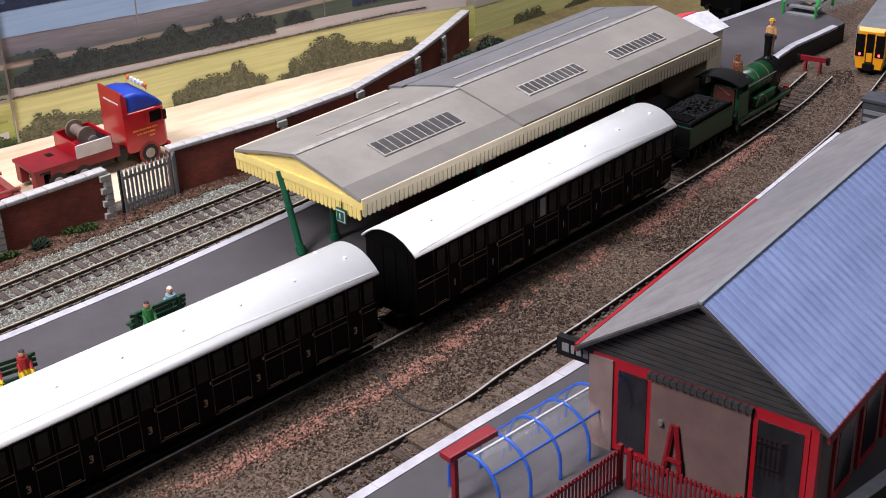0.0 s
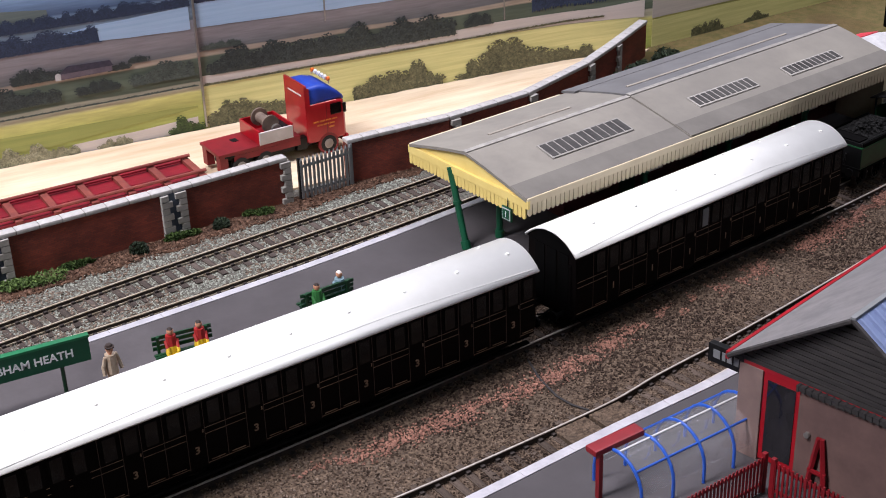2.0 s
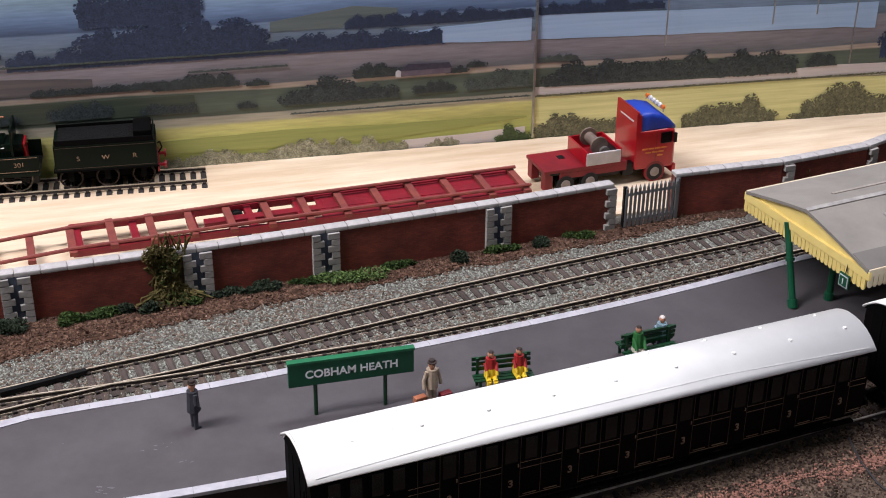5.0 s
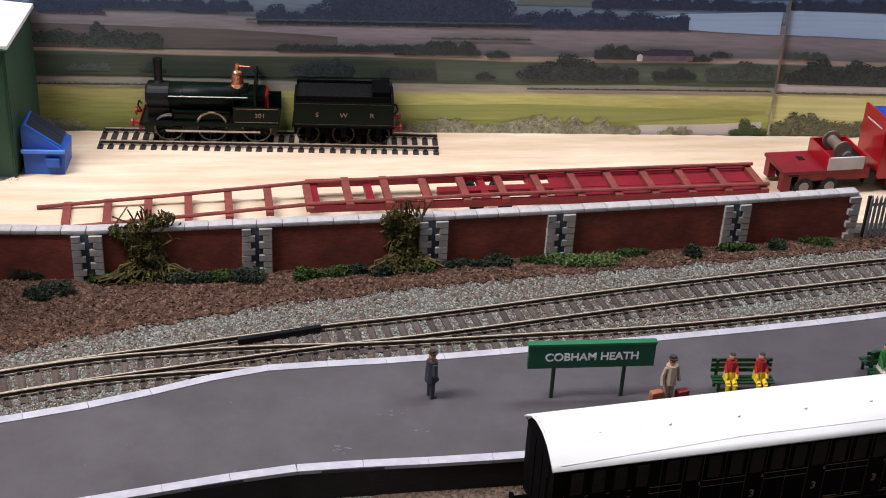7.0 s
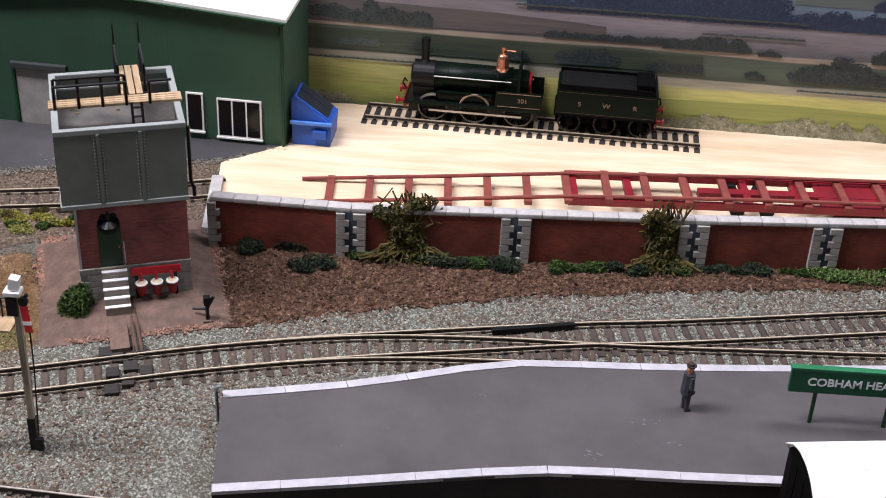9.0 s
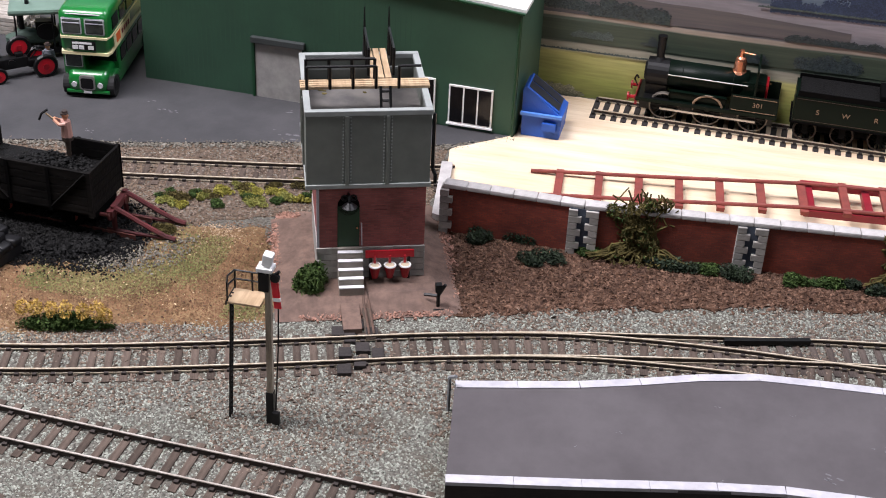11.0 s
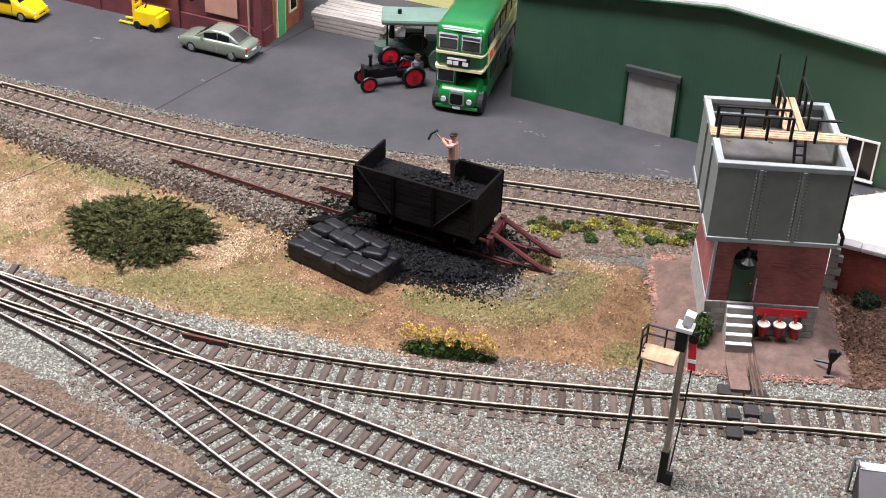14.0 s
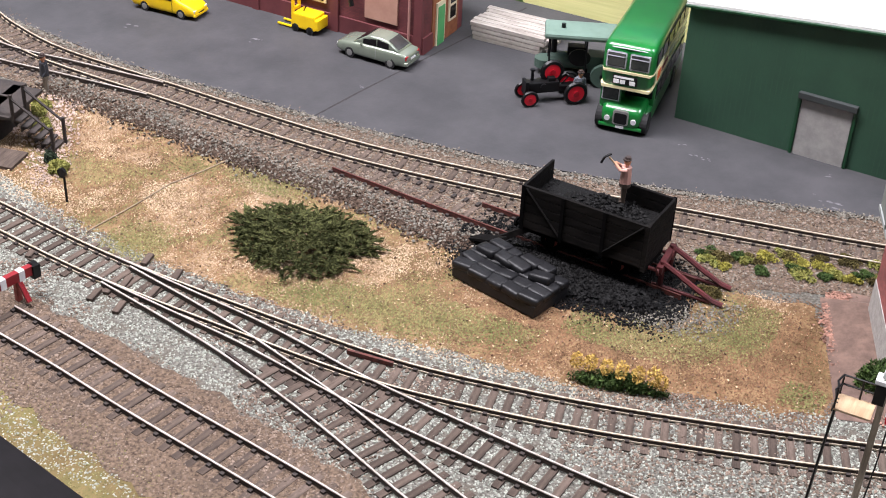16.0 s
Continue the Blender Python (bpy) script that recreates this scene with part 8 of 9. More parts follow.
def double_decker():
    d = thing("double_decker_bus", -817, -493, 0.9, -83, "green double-decker bus with cream bands parked by the shed", "bus")
    green = mat("bus_green", srgb(20, 112, 46), srgb(16, 96, 40), 40, 0.28, coat=0.5)
    cream = mat("bus_cream_band", srgb(232, 222, 178), srgb(220, 208, 160), 60, 0.4)
    tint = mat("bus_glass", srgb(84, 88, 84), srgb(40, 44, 44), 30, 0.1)
    part("lower_body", hull(B(), [(-52, rounded(14.6, 4.4, 28, 1.0)), (30, rounded(14.8, 4.4, 28, 1.0)), (32, rounded(14.6, 4.4, 28, 1.0))]), green, d)
    part("upper_body", hull(B(), [(-52, rounded(14.6, 28, 54, 3.2)), (38, rounded(14.8, 28, 54.4, 3.4)), (43, rounded(14.7, 28, 53.8, 3.6)), (45.6, rounded(13.8, 28, 51.8, 4.0)), (46.4, rounded(12.6, 28.4, 49.5, 4.0))]), green, d, "domed green upper deck", smooth=True)
    part("roof_lip", tube(B(), [(-10, 45.4, 51.6), (0, 46.2, 52.0), (10, 45.4, 51.6)], 0.35, 6), EDGE, d)
    part("band", hull(B(), [(-52, rounded(14.9, 27.0, 28.8, 0.5)), (43, rounded(14.9, 27.0, 28.8, 0.5)), (46.8, rounded(13.8, 27.0, 28.8, 0.5))]), cream, d, "cream band")
    part("band", hull(B(), [(-52, rounded(15.0, 37.0, 38.4, 0.4)), (42.6, rounded(15.0, 37.0, 38.4, 0.4)), (47.0, rounded(13.6, 37.0, 38.4, 0.4))]), cream, d, "cream band")
    part("bonnet", hull(B(), [(30, rounded(12.4, 5, 18, 2.6)), (42, rounded(12.2, 4.6, 17, 3.0)), (47, rounded(11.4, 4.6, 15.4, 3.6)), (48.4, rounded(9.6, 5.0, 13.6, 3.4))]), green, d, "rounded green bonnet", smooth=True)
    part("mudguard", hull(B(), [(29, rounded(3.2, 6, 12, 1.4)), (36, rounded(3.4, 8, 15, 1.6)), (43, rounded(3.2, 7, 13, 1.6)), (45, rounded(2.8, 7.4, 10, 1.2))]), green, d, smooth=True).matrix_local = pose(-11.6 * MM, 0, 0)
    part("mudguard", hull(B(), [(29, rounded(3.2, 6, 12, 1.4)), (36, rounded(3.4, 8, 15, 1.6)), (43, rounded(3.2, 7, 13, 1.6)), (47, rounded(2.8, 4.4, 9, 1.6))]), green, d, smooth=True).matrix_local = pose(11.6 * MM, 0, 0)
    part("radiator", hull(B(), [(47.4, rounded(4.8, 5.6, 14.8, 1.6)), (49.0, rounded(4.6, 5.8, 14.6, 1.6))]), STEEL, d, "bright radiator surround")
    part("grille", hull(B(), [(48.4, rounded(3.7, 6.6, 13.2, 1.2)), (49.2, rounded(3.7, 6.6, 13.2, 1.2))]), BLACK, d)
    for x in (-7.6, 7.8):
        part("headlight", rod(B(), (x, 46.6, 9), (x, 49.2, 9), 1.6, 14), EDGE, d, "round headlight")
    part("bumper", box(B(), -12.6, 12.6, 47.0, 48.6, 3.4, 5.2, 0.5), green, d)
    part("plate", box(B(), -2.4, 2.4, 48.5, 48.9, 3.6, 5.2), EDGE, d, "plain pale plate")
    cab = part("cab", hull(B(), [(28, rounded(6.2, 14, 27.2, 0.8)), (43.6, rounded(6.0, 14, 27.2, 1.2))]), green, d)
    cab.matrix_local = pose(8.2 * MM, 0, 0)
    part("cab_screen", box(B(), -4.6, 4.6, 43.0, 44.2, 18.4, 25.8, 0.4), tint, cab, "pale cab windscreen")
    part("cab_frame", box(B(), -5.2, 5.2, 42.8, 43.9, 17.8, 26.4, 0.4), EDGE_GREY, cab)
    part("nearside_recess", box(B(), -13.6, 1.8, 31.2, 32.6, 17.6, 26.6, 0.3), DARK_GLASS, d)
    for x in (-6.7, 6.7):
        fr = part("upper_screen_frame", box(B(), x - 5.9, x + 5.9, 45.4, 46.7, 39.6, 49.6, 1.2), EDGE_GREY, d, "pale window surround")
        part("upper_screen", box(B(), x - 5.2, x + 5.2, 45.6, 47.0, 40.3, 48.9, 1.0), tint, fr, "upper deck window")
        part("vent_bar", box(B(), x - 5.2, x + 5.2, 46.9, 47.2, 46.6, 47.1), EDGE_GREY, fr)
    part("destination_blind", box(B(), -6.5, 7.5, 46.0, 47.2, 30.2, 35.6, 0.2), BLACK, d)
    part("blind_bar", box(B(), -4.5, 7, 47.1, 47.4, 34.0, 35.2), WHITE, d, "plain white bar of unreadable writing")
    for a, b in ((-5.5, -2.2), (0.2, 3.2), (3.8, 7)):
        part("blind_bar", box(B(), a, b, 47.1, 47.4, 30.8, 33.2), WHITE, d, "plain white bar of unreadable writing")
    for i in range(6):
        for s in (-1, 1):
            part("upper_window", box(B(), s * 14.8 - 0.4, s * 14.8 + 0.25, -48 + i * 15, -36 + i * 15, 40.4, 48.5, 0.5), DARK_GLASS, d)
            part("lower_window", box(B(), s * 14.8 - 0.4, s * 14.8 + 0.25, -48 + i * 13, -37 + i * 13, 16, 25, 0.5), DARK_GLASS, d)
    for s in (-1, 1):
        part("advert", box(B(), s * 14.95 - 0.3, s * 14.95 + 0.3, 4, 38, 29.4, 36.6), cream, d, "cream advert panel")
        part("advert_patch", box(B(), s * 15.2 - 0.2, s * 15.2 + 0.2, 26, 34, 30.4, 36.0), mat("orange_advert", srgb(226, 104, 40), srgb(206, 84, 34), 60, 0.5), d, "orange advert patch")
        for k in range(4):
            part("advert_bar", box(B(), s * 15.2 - 0.2, s * 15.2 + 0.2, 7 + k * 4.4, 9.8 + k * 4.4, 31.6, 34.6), DARK_RED, d, "plain bar of unreadable writing")
    for y in (41, -26):
        for s in (-1, 1):
            tyre(d, s * 13.0, y, 6.6, 4, s, BLACK)


double_decker()


# ---- coal sacks, buffer stops and small lineside things ----
def coal_sacks():
    s = thing("coal_sack_stack", -597, -477, 1.0, -14, "stack of black coal sacks on the ground", "sacks")
    sack = mat("black_sack", srgb(27, 27, 29), srgb(18, 18, 20), 120, 0.5, bump=0.4, spec=0.35)
    rng = random.Random(9)
    part("base", box(B(), -13, 13, -25, 25, 0, 6.5, 0.8), sack, s)
    for lay, (n, m, z) in enumerate(((5, 4, 5.2), (4, 2, 8.4))):
        for i in range(n):
            for j in range(m):
                w, l = 6.8, 11.2
                o = part("sack", box(B(), -w / 2, w / 2, -l / 2, l / 2, -2.0, 2.0, 1.4), sack, s, smooth=True)
                o.matrix_local = pose((-13 + 3.3 + j * 6.5 - (0 if lay == 0 else 0.5) + rng.uniform(-0.5, 0.5)) * MM, (-25 + 5.2 + i * 9.9 + lay * rng.uniform(1, 6)) * MM, (z + 2.0 + rng.uniform(-0.4, 0.8)) * MM, rng.uniform(-7, 7), rng.uniform(-8, 8), rng.uniform(-9, 9))


coal_sacks()
figure(-650, -443, 31, 20, two_tone("red_white_figure", srgb(58, 48, 40), srgb(184, 140, 128), 11), "small model figure swinging a pick in the coal wagon", pose_kind="swing", height=25)
pk = thing("pickaxe", -650, -443, 31, 20, "small pickaxe raised over the coal", "pickaxe")
part("handle", tube(B(), [(0, -5, 20), (0, -9, 24)], 0.5, 5), TIMBER, pk)
part("pick_head", tube(B(), [(0, -12.5, 20.5), (0, -11, 24), (0, -8, 26)], 0.6, 5), BLACK, pk)


def buffer_stop(x, y, yaw, label, rail_style=True):
    b = thing("buffer_stop", x, y, 0, yaw, label, "buffer stop", "buffer stops")
    for s in (-1, 1):
        part("strut", tube(B(), [(s * 8.75, 0, 3), (s * 8.75, 4, 9), (s * 8.75, 8, 14)], 1.3, 6), DARK_RED, b)
        part("post", box(B(), s * 8.75 - 1.3, s * 8.75 + 1.3, 7, 9.4, 0, 16, 0.2), RUST_RED, b)
    part("beam", box(B(), -17, 17, 5, 8, 12, 17, 0.3), DARK_RED, b, "red buffer beam")
    for x0 in (-11.5, -1.5, 8.5) if rail_style else ():
        part("stripe", box(B(), x0, x0 + 3, 4.8, 8.2, 11.9, 17.1), EDGE, b)
    for s in (-1, 1):
        part("lamp", box(B(), s * 17.5 - 2, s * 17.5 + 2, 4, 9, 10, 17, 0.4), BLACK, b)
    return b


buffer_stop(-462, -661, 168, "red buffer stop with a striped beam at the siding end")
far_stop = buffer_stop(-609, 672, 24, "red buffer stop at the end of the platform track", False)
far_stop.scale = (0.56, 0.6, 0.66)


def rail_ramp():
    r = thing("rail_buffer", -640, -408, 0, 2, "rusty red bent-rail buffer stop behind the coal wagon", "buffer stop")
    for s in (-1, 1):
        part("bent_rail", swept(B(), [(s * 8.0, -6, 16), (s * 8.0, 0, 13), (s * 8.0, 9, 8), (s * 8.0, 20, 2.5), (s * 8.0, 25, 1.5)], 1.3, 6), WINE, r, "rusty bent rail")
        part("foot_rail", tube(B(), [(s * 8.0, -10, 3), (s * 8.0, 19, 1.6)], 1.0, 6), WINE, r)
        part("upright", tube(B(), [(s * 8.0, -6, 0), (s * 8.0, -6, 17)], 1.4, 6), WINE, r)
    part("beam", box(B(), -12, 12, -8, -5, 11.5, 15.5, 0.3), WINE, r)


rail_ramp()


def railcar():
    d = thing("diesel_railcar", -583, 697, 2.0, 27, "yellow-ended diesel railcar standing far along the line", "railcar")
    d.scale = (0.62, 0.62, 0.68)
    part("body", box(B(), -17, 17, 3, 150, 8, 44, 3.0), GREY, d, "grey railcar body")
    yellow = mat("railcar_yellow", srgb(248, 168, 30), srgb(236, 152, 22), 60, 0.4)
    end = part("cab_end", hull(B(), [(3, body_ring(16.6, 4, 45, 2.6)), (-1.5, body_ring(15.6, 5, 42, 3.0))]), yellow, d, "yellow cab end")
    for x in (-10.2, 0, 10.2):
        part("window", box(B(), x - 4.6 + (0 if x else 1.2), x + 4.6 - (0 if x else 1.2), -2.2, -1.0, 17 if x else 22, 39, 1.2), DARK_GLASS, end)
    part("gangway_door", box(B(), -4.2, 4.2, -2.0, -1.0, 6, 40, 0.6), BLACK, end)
    part("door_panel", box(B(), -3.0, 3.0, -2.4, -1.6, 12, 21, 0.4), yellow, end)
    part("lower_panel", box(B(), -6, 6, -2.8, -1, 4.5, 10, 0.5), BLACK, end)
    part("coupler", box(B(), -4, 4, -5, -1, 4, 11, 0.6), BLACK, end)
    lamp = glow("red_tail_lamp", (1.0, 0.05, 0.08, 1), 6.0)
    for x in (-10, 10):
        part("tail_lamp", rod(B(), (x, -2.9, 19.5), (x, -1.4, 19.5), 1.3, 10), lamp, end, "glowing red tail lamp")
    for y in (20, 130):
        part("bogie", box(B(), -11, 11, y - 16, y + 16, 0.5, 8, 0.6), BLACK, d)


railcar()


def footbridge():
    f = thing("footbridge_stair", -668, 726, 14, 20, "green stair of a station footbridge", "stair")
    for i in range(7):
        part("tread", box(B(), -12, 12, i * 5, i * 5 + 5.2, i * 4, i * 4 + 1.2), GREY, f)
    for s in (-12, 12):
        bm = tube(B(), [(s, 0, 8), (s, 34, 36)], 1.2, 6)
        tube(bm, [(s, 0, 0), (s, 0, 9)], 1.0, 6)
        tube(bm, [(s, 34, 0), (s, 34, 36)], 1.0, 6)
        part("hand_rail", bm, mat("bright_green_rail", srgb(40, 150, 70), srgb(34, 134, 60), 60, 0.5), f, "bright green handrail")
    figure(-628, 652, 14, 200, two_tone("tan_figure", srgb(104, 80, 72), srgb(206, 158, 104), 14), "small tan model figure with a yellow hat on the platform", height=24, hat=HAT_YELLOW)


footbridge()


def cabin():
    c = thing("timber_cabin", -586, -792, 0, 12, "dark timber cabin with an outside stair", "cabin")
    dk = mat("dark_cabin_wood", srgb(54, 46, 42), srgb(38, 33, 31), 150, 0.75, bump=0.3)
    part("wall", box(B(), -26, 14, -44, 14, 0, 20, 0.3), dk, c)
    part("landing", box(B(), -22, 14, 8, 26, 18, 20, 0.2), dk, c)
    for i in range(6):
        part("tread", box(B(), 10 - 12, 10, 26 + i * 3.6, 30 + i * 3.6, 15.4 - i * 2.8, 16.4 - i * 2.8), dk, c)
        part("riser", box(B(), -2, 10, 26 + i * 3.6, 26.6 + i * 3.6, 13 - i * 2.8, 16 - i * 2.8), dk, c)
    for x in (-2.5, 10.5):
        bm = tube(B(), [(x, 26, 30), (x, 48, 14)], 0.8, 5)
        tube(bm, [(x, 26, 16), (x, 26, 32)], 1.1, 5)
        tube(bm, [(x, 48, 0), (x, 48, 16)], 1.1, 5)
        part("hand_rail", bm, dk, c)
    part("rail", tube(B(), [(12, 8, 32), (12, 26, 32)], 0.8, 5), dk, c)
    part("slab", box(B(), 16, 34, -20, 36, 0.2, 2.0, 0.2), SLEEPER, c, "flat board walkway")
    figure(-641, -795, 0.8, 60, two_tone("black_grey_figure", srgb(124, 116, 104), srgb(46, 48, 54), 10), "small model figure in a dark jacket by the yard track")
    part_post = thing("lineside_marker", -551, -705, 0, 0, "black lineside marker post with a round plate", "post")
    part("post", rod(B(), (0, 0, 0), (-1, -1, 16), 0.7, 6), BLACK, part_post)
    part("plate", rod(B(), (-0.8, -1, 17), (0.8, -1, 17), 2.6, 12), BLACK, part_post)


cabin()


CABINET = (-497, 597)


def relay_cabinet():
    k = thing("relay_cabinet", *CABINET, 0, 17, "dark grey louvred lineside cabinet beyond the ticket hall", "cabinet")
    dark = mat("dark_cabinet_grey", srgb(70, 72, 78), srgb(52, 54, 60), 80, 0.6, bump=0.1)
    part("body", box(B(), -8, 8, -6, 6, 0, 34, 0.6), dark, k)
    for i in range(6):
        part("louvre", box(B(), -7, 7, -6.7, -5.9, 4 + i * 4.6, 6.4 + i * 4.6, 0.2), GREY, k)
    part("lid", box(B(), -9, 9, -7, 7, 34, 36, 0.4), dark, k)


relay_cabinet()


def dark_van():
    v = thing("black_goods_van", -346.5, -571.8, 1.2, -13, "black-roofed goods van at the layout edge", "goods van")
    arc = [(-17 + 34 * i / 8, 38 + 2.5 * (1 - (-1 + i / 4) ** 2)) for i in range(9)]
    part("roof", loft(B(), arc + [(17, 37), (-17, 37)], -40, 40), mat("matt_black_roof", srgb(22, 20, 22), srgb(15, 14, 15), 60, 0.8, spec=0.15), v, "matt black roof")
    part("body", box(B(), -15.5, 15.5, -38, 38, 8, 37.5), COACH_BLACK, v)
    for q in (-22, 22):
        for s in (-1, 1):
            wheel(v, s * 8.75, q, 6, BLACK, BLACK, s=s)
    part("frame", box(B(), -12, 12, -38, 38, 4, 8), BLACK, v)


dark_van()


# ---- black wagon standing beyond the far platform ----
def far_wagon():
    w = thing("black_bogie_wagon", -721, 702, 1.5, 12, "long black wagon standing behind the far platform", "wagon")
    part("body", box(B(), -17, 17, 0, 110, 9, 36, 1.2), COACH_BLACK, w)
    part("top_edge", box(B(), -17.6, 17.6, -0.6, 110.6, 36, 37.4, 0.4), BLACK, w)
    part("hatch", box(B(), -9, 9, 8, 40, 37.4, 40, 0.8), BLACK, w)
    for q in (18, 92):
        b = part("bogie", box(B(), -11, 11, q - 15, q + 15, 3.5, 9, 0.6), COACH_BLACK, w)
        for d in (-9, 9):
            for s in (-1, 1):
                wheel(b, s * 8.75, q + d, 5.5, BLACK, BLACK, s=s)
    for s in (-8.5, 8.5):
        part("buffer", rod(B(), (s, 0, 11), (s, -5, 11), 1.8, 10), BLACK, w)


far_wagon()

# ---- plants ----
def leaves(name, centres, size, count, material, seed, parent=None, label="", category="bush", flat=0.6, group=""):
    """A clump of many small leaf-shaped faces round the given centres (x, y, z, rx, ry, rz)."""
    rng = np.random.default_rng(seed)
    verts, faces = [], []
    for (cx, cy, cz, rx, ry, rz) in centres:
        n = count
        d = rng.normal(size=(n, 3))
        d /= np.linalg.norm(d, axis=1)[:, None]
        r = rng.uniform(0.45, 1.05, n)[:, None] ** 0.6
        p = d * r * np.array([rx, ry, rz]) + np.array([cx, cy, cz])
        p[:, 2] = np.abs(p[:, 2] - 0.4) + 0.4
        for q in p:
            a, b = rng.normal(size=3), rng.normal(size=3)
            a = a / np.linalg.norm(a) * size * rng.uniform(0.6, 1.4)
            b = b / np.linalg.norm(b) * size * flat * rng.uniform(0.6, 1.2)
            k = len(verts)
            verts += [q - a, q - b * 0.6 + a * 0.1, q + a, q + b]
            faces.append((k, k + 1, k + 2, k + 3))
    me = bpy.data.meshes.new(name)
    me.from_pydata([tuple(v * MM) for v in np.array(verts)], [], faces)
    me.materials.append(material)
    ob = new(name, me)
    if parent:
        ob.parent = parent
        if label:
            ob["label"] = label
    else:
        tagged(ob, label, category, group)
    return ob


def bush(name, x, y, w, l, h, material, seed, label, count=500, size=1.3, yaw=0.0, lumps=9, flat=0.6):
    top = thing(name, x, y, 0.8, yaw, label, "bush")
    rng = random.Random(seed)
    cs = []
    for i in range(lumps):
        a, r = rng.uniform(0, 6.28), math.sqrt(rng.uniform(0, 1)) * 0.72
        k = 1 - 0.5 * r
        cs.append((math.cos(a) * r * w / 2, math.sin(a) * r * l / 2, h * 0.3 * k, w * 0.22, l * 0.22, h * 0.62 * k))
    leaves("foliage", cs, size, count, material, seed, top, flat=flat)
    bm = B()
    for i, (cx, cy, cz, rx, ry, rz) in enumerate(cs):
        tube(bm, [(cx * 0.3, cy * 0.3, 0), (cx * 0.7, cy * 0.7, cz), (cx, cy, cz + rz * 0.6)], 0.45, 5)
    if lumps > 6:
        part("stem", bm, VINE, top, "thin brown stems")
    else:
        bm.free()
    return top




def juniper(x, y, label):
    """A low spreading conifer: many arching sprays, each set with fine needles."""
    top = thing("juniper_bush", x, y, 0.4, 0, label, "bush")
    needle = mat("grey_green_needle", srgb(92, 94, 58), srgb(46, 50, 29), 200, 0.9, vary=0.6, spec=0.1)
    rng = np.random.default_rng(3)
    verts, faces, stems = [], [], B()
    for i in range(720):
        a, r = rng.uniform(0, 6.2832), math.sqrt(rng.uniform(0, 1))
        lobe = 0.9 + 0.07 * math.sin(3 * a + 0.6) + 0.07 * math.sin(7 * a)
        p = Vector((math.cos(a) * r * 29 * lobe, math.sin(a) * r * 37 * lobe, 1.2 + 4.6 * (1 - r * r) + rng.uniform(-1.2, 1.6)))
        d = a + rng.normal() * 1.5
        step = Vector((math.cos(d), math.sin(d), rng.uniform(0.05, 0.45)))
        pts = [p]
        for k in range(int(rng.integers(4, 7))):
            p = p + step * 1.5
            step = (step + Vector((rng.normal() * 0.16, rng.normal() * 0.16, -0.09))).normalized()
            p.z = max(p.z, 0.8)
            pts.append(p.copy())
            for q in range(11):
                s = Vector((rng.normal(), rng.normal(), abs(rng.normal()) * 0.8 + 0.1)).normalized() * 0.8 + step * 0.8
                s = s * rng.uniform(1.0, 2.2)
                w = s.cross(Vector((rng.normal(), rng.normal(), rng.normal()))).normalized() * 0.5
                o = p - step * rng.uniform(0, 1.7)
                n = len(verts)
                verts += [o - w, o + s, o + w]
                faces.append((n, n + 1, n + 2))
        if i % 4 == 0:
            tube(stems, pts, 0.3, 4)
    me = bpy.data.meshes.new("foliage")
    me.from_pydata([tuple(v * MM) for v in verts], [], faces)
    me.materials.append(needle)
    new("foliage", me).parent = top
    part("stem", stems, VINE, top, "thin brown stems")


juniper(-579, -582, "low spreading grey-green bush on the dry grass")
bush("weed_tuft", -641, -392, 9, 16, 4, VINE, 44, "low olive weeds between the bent rails", 260, 0.8, 0)
bush("flowering_bush", -552, -405, 11, 42, 9, LEAF, 4, "low green bush with yellow flowers beside the track", 420, 1.0, 11)
leaves("flower_head", [(-549, -423, 9.5, 3.5, 3, 4), (-550, -417, 10, 3.5, 3, 4), (-551, -410, 9.5, 3.5, 3, 4), (-551, -403, 10.5, 3.5, 3, 5), (-553, -396, 9.5, 3.5, 3, 4), (-554, -389, 10.5, 3.5, 3.5, 5), (-555, -386, 8, 3, 3, 4)], 0.9, 200, LEAF_YELLOW, 8, bpy.data.objects["flowering_bush"], "orange-yellow flowers").matrix_parent_inverse = bpy.data.objects["flowering_bush"].matrix_world.inverted()
bush("tower_bush", -605, -303, 17, 19, 22, LEAF, 5, "dark green bush at the foot of the tower steps", 420, 1.3)
LEAF_YELLOW_GREEN = mat("yellow_green_leaf", srgb(164, 156, 78), srgb(116, 112, 52), 300, 0.85, vary=0.35, spec=0.1)
LEAF_LIME_GREEN = mat("bright_weed", srgb(98, 122, 60), srgb(64, 84, 40), 300, 0.85, vary=0.35)
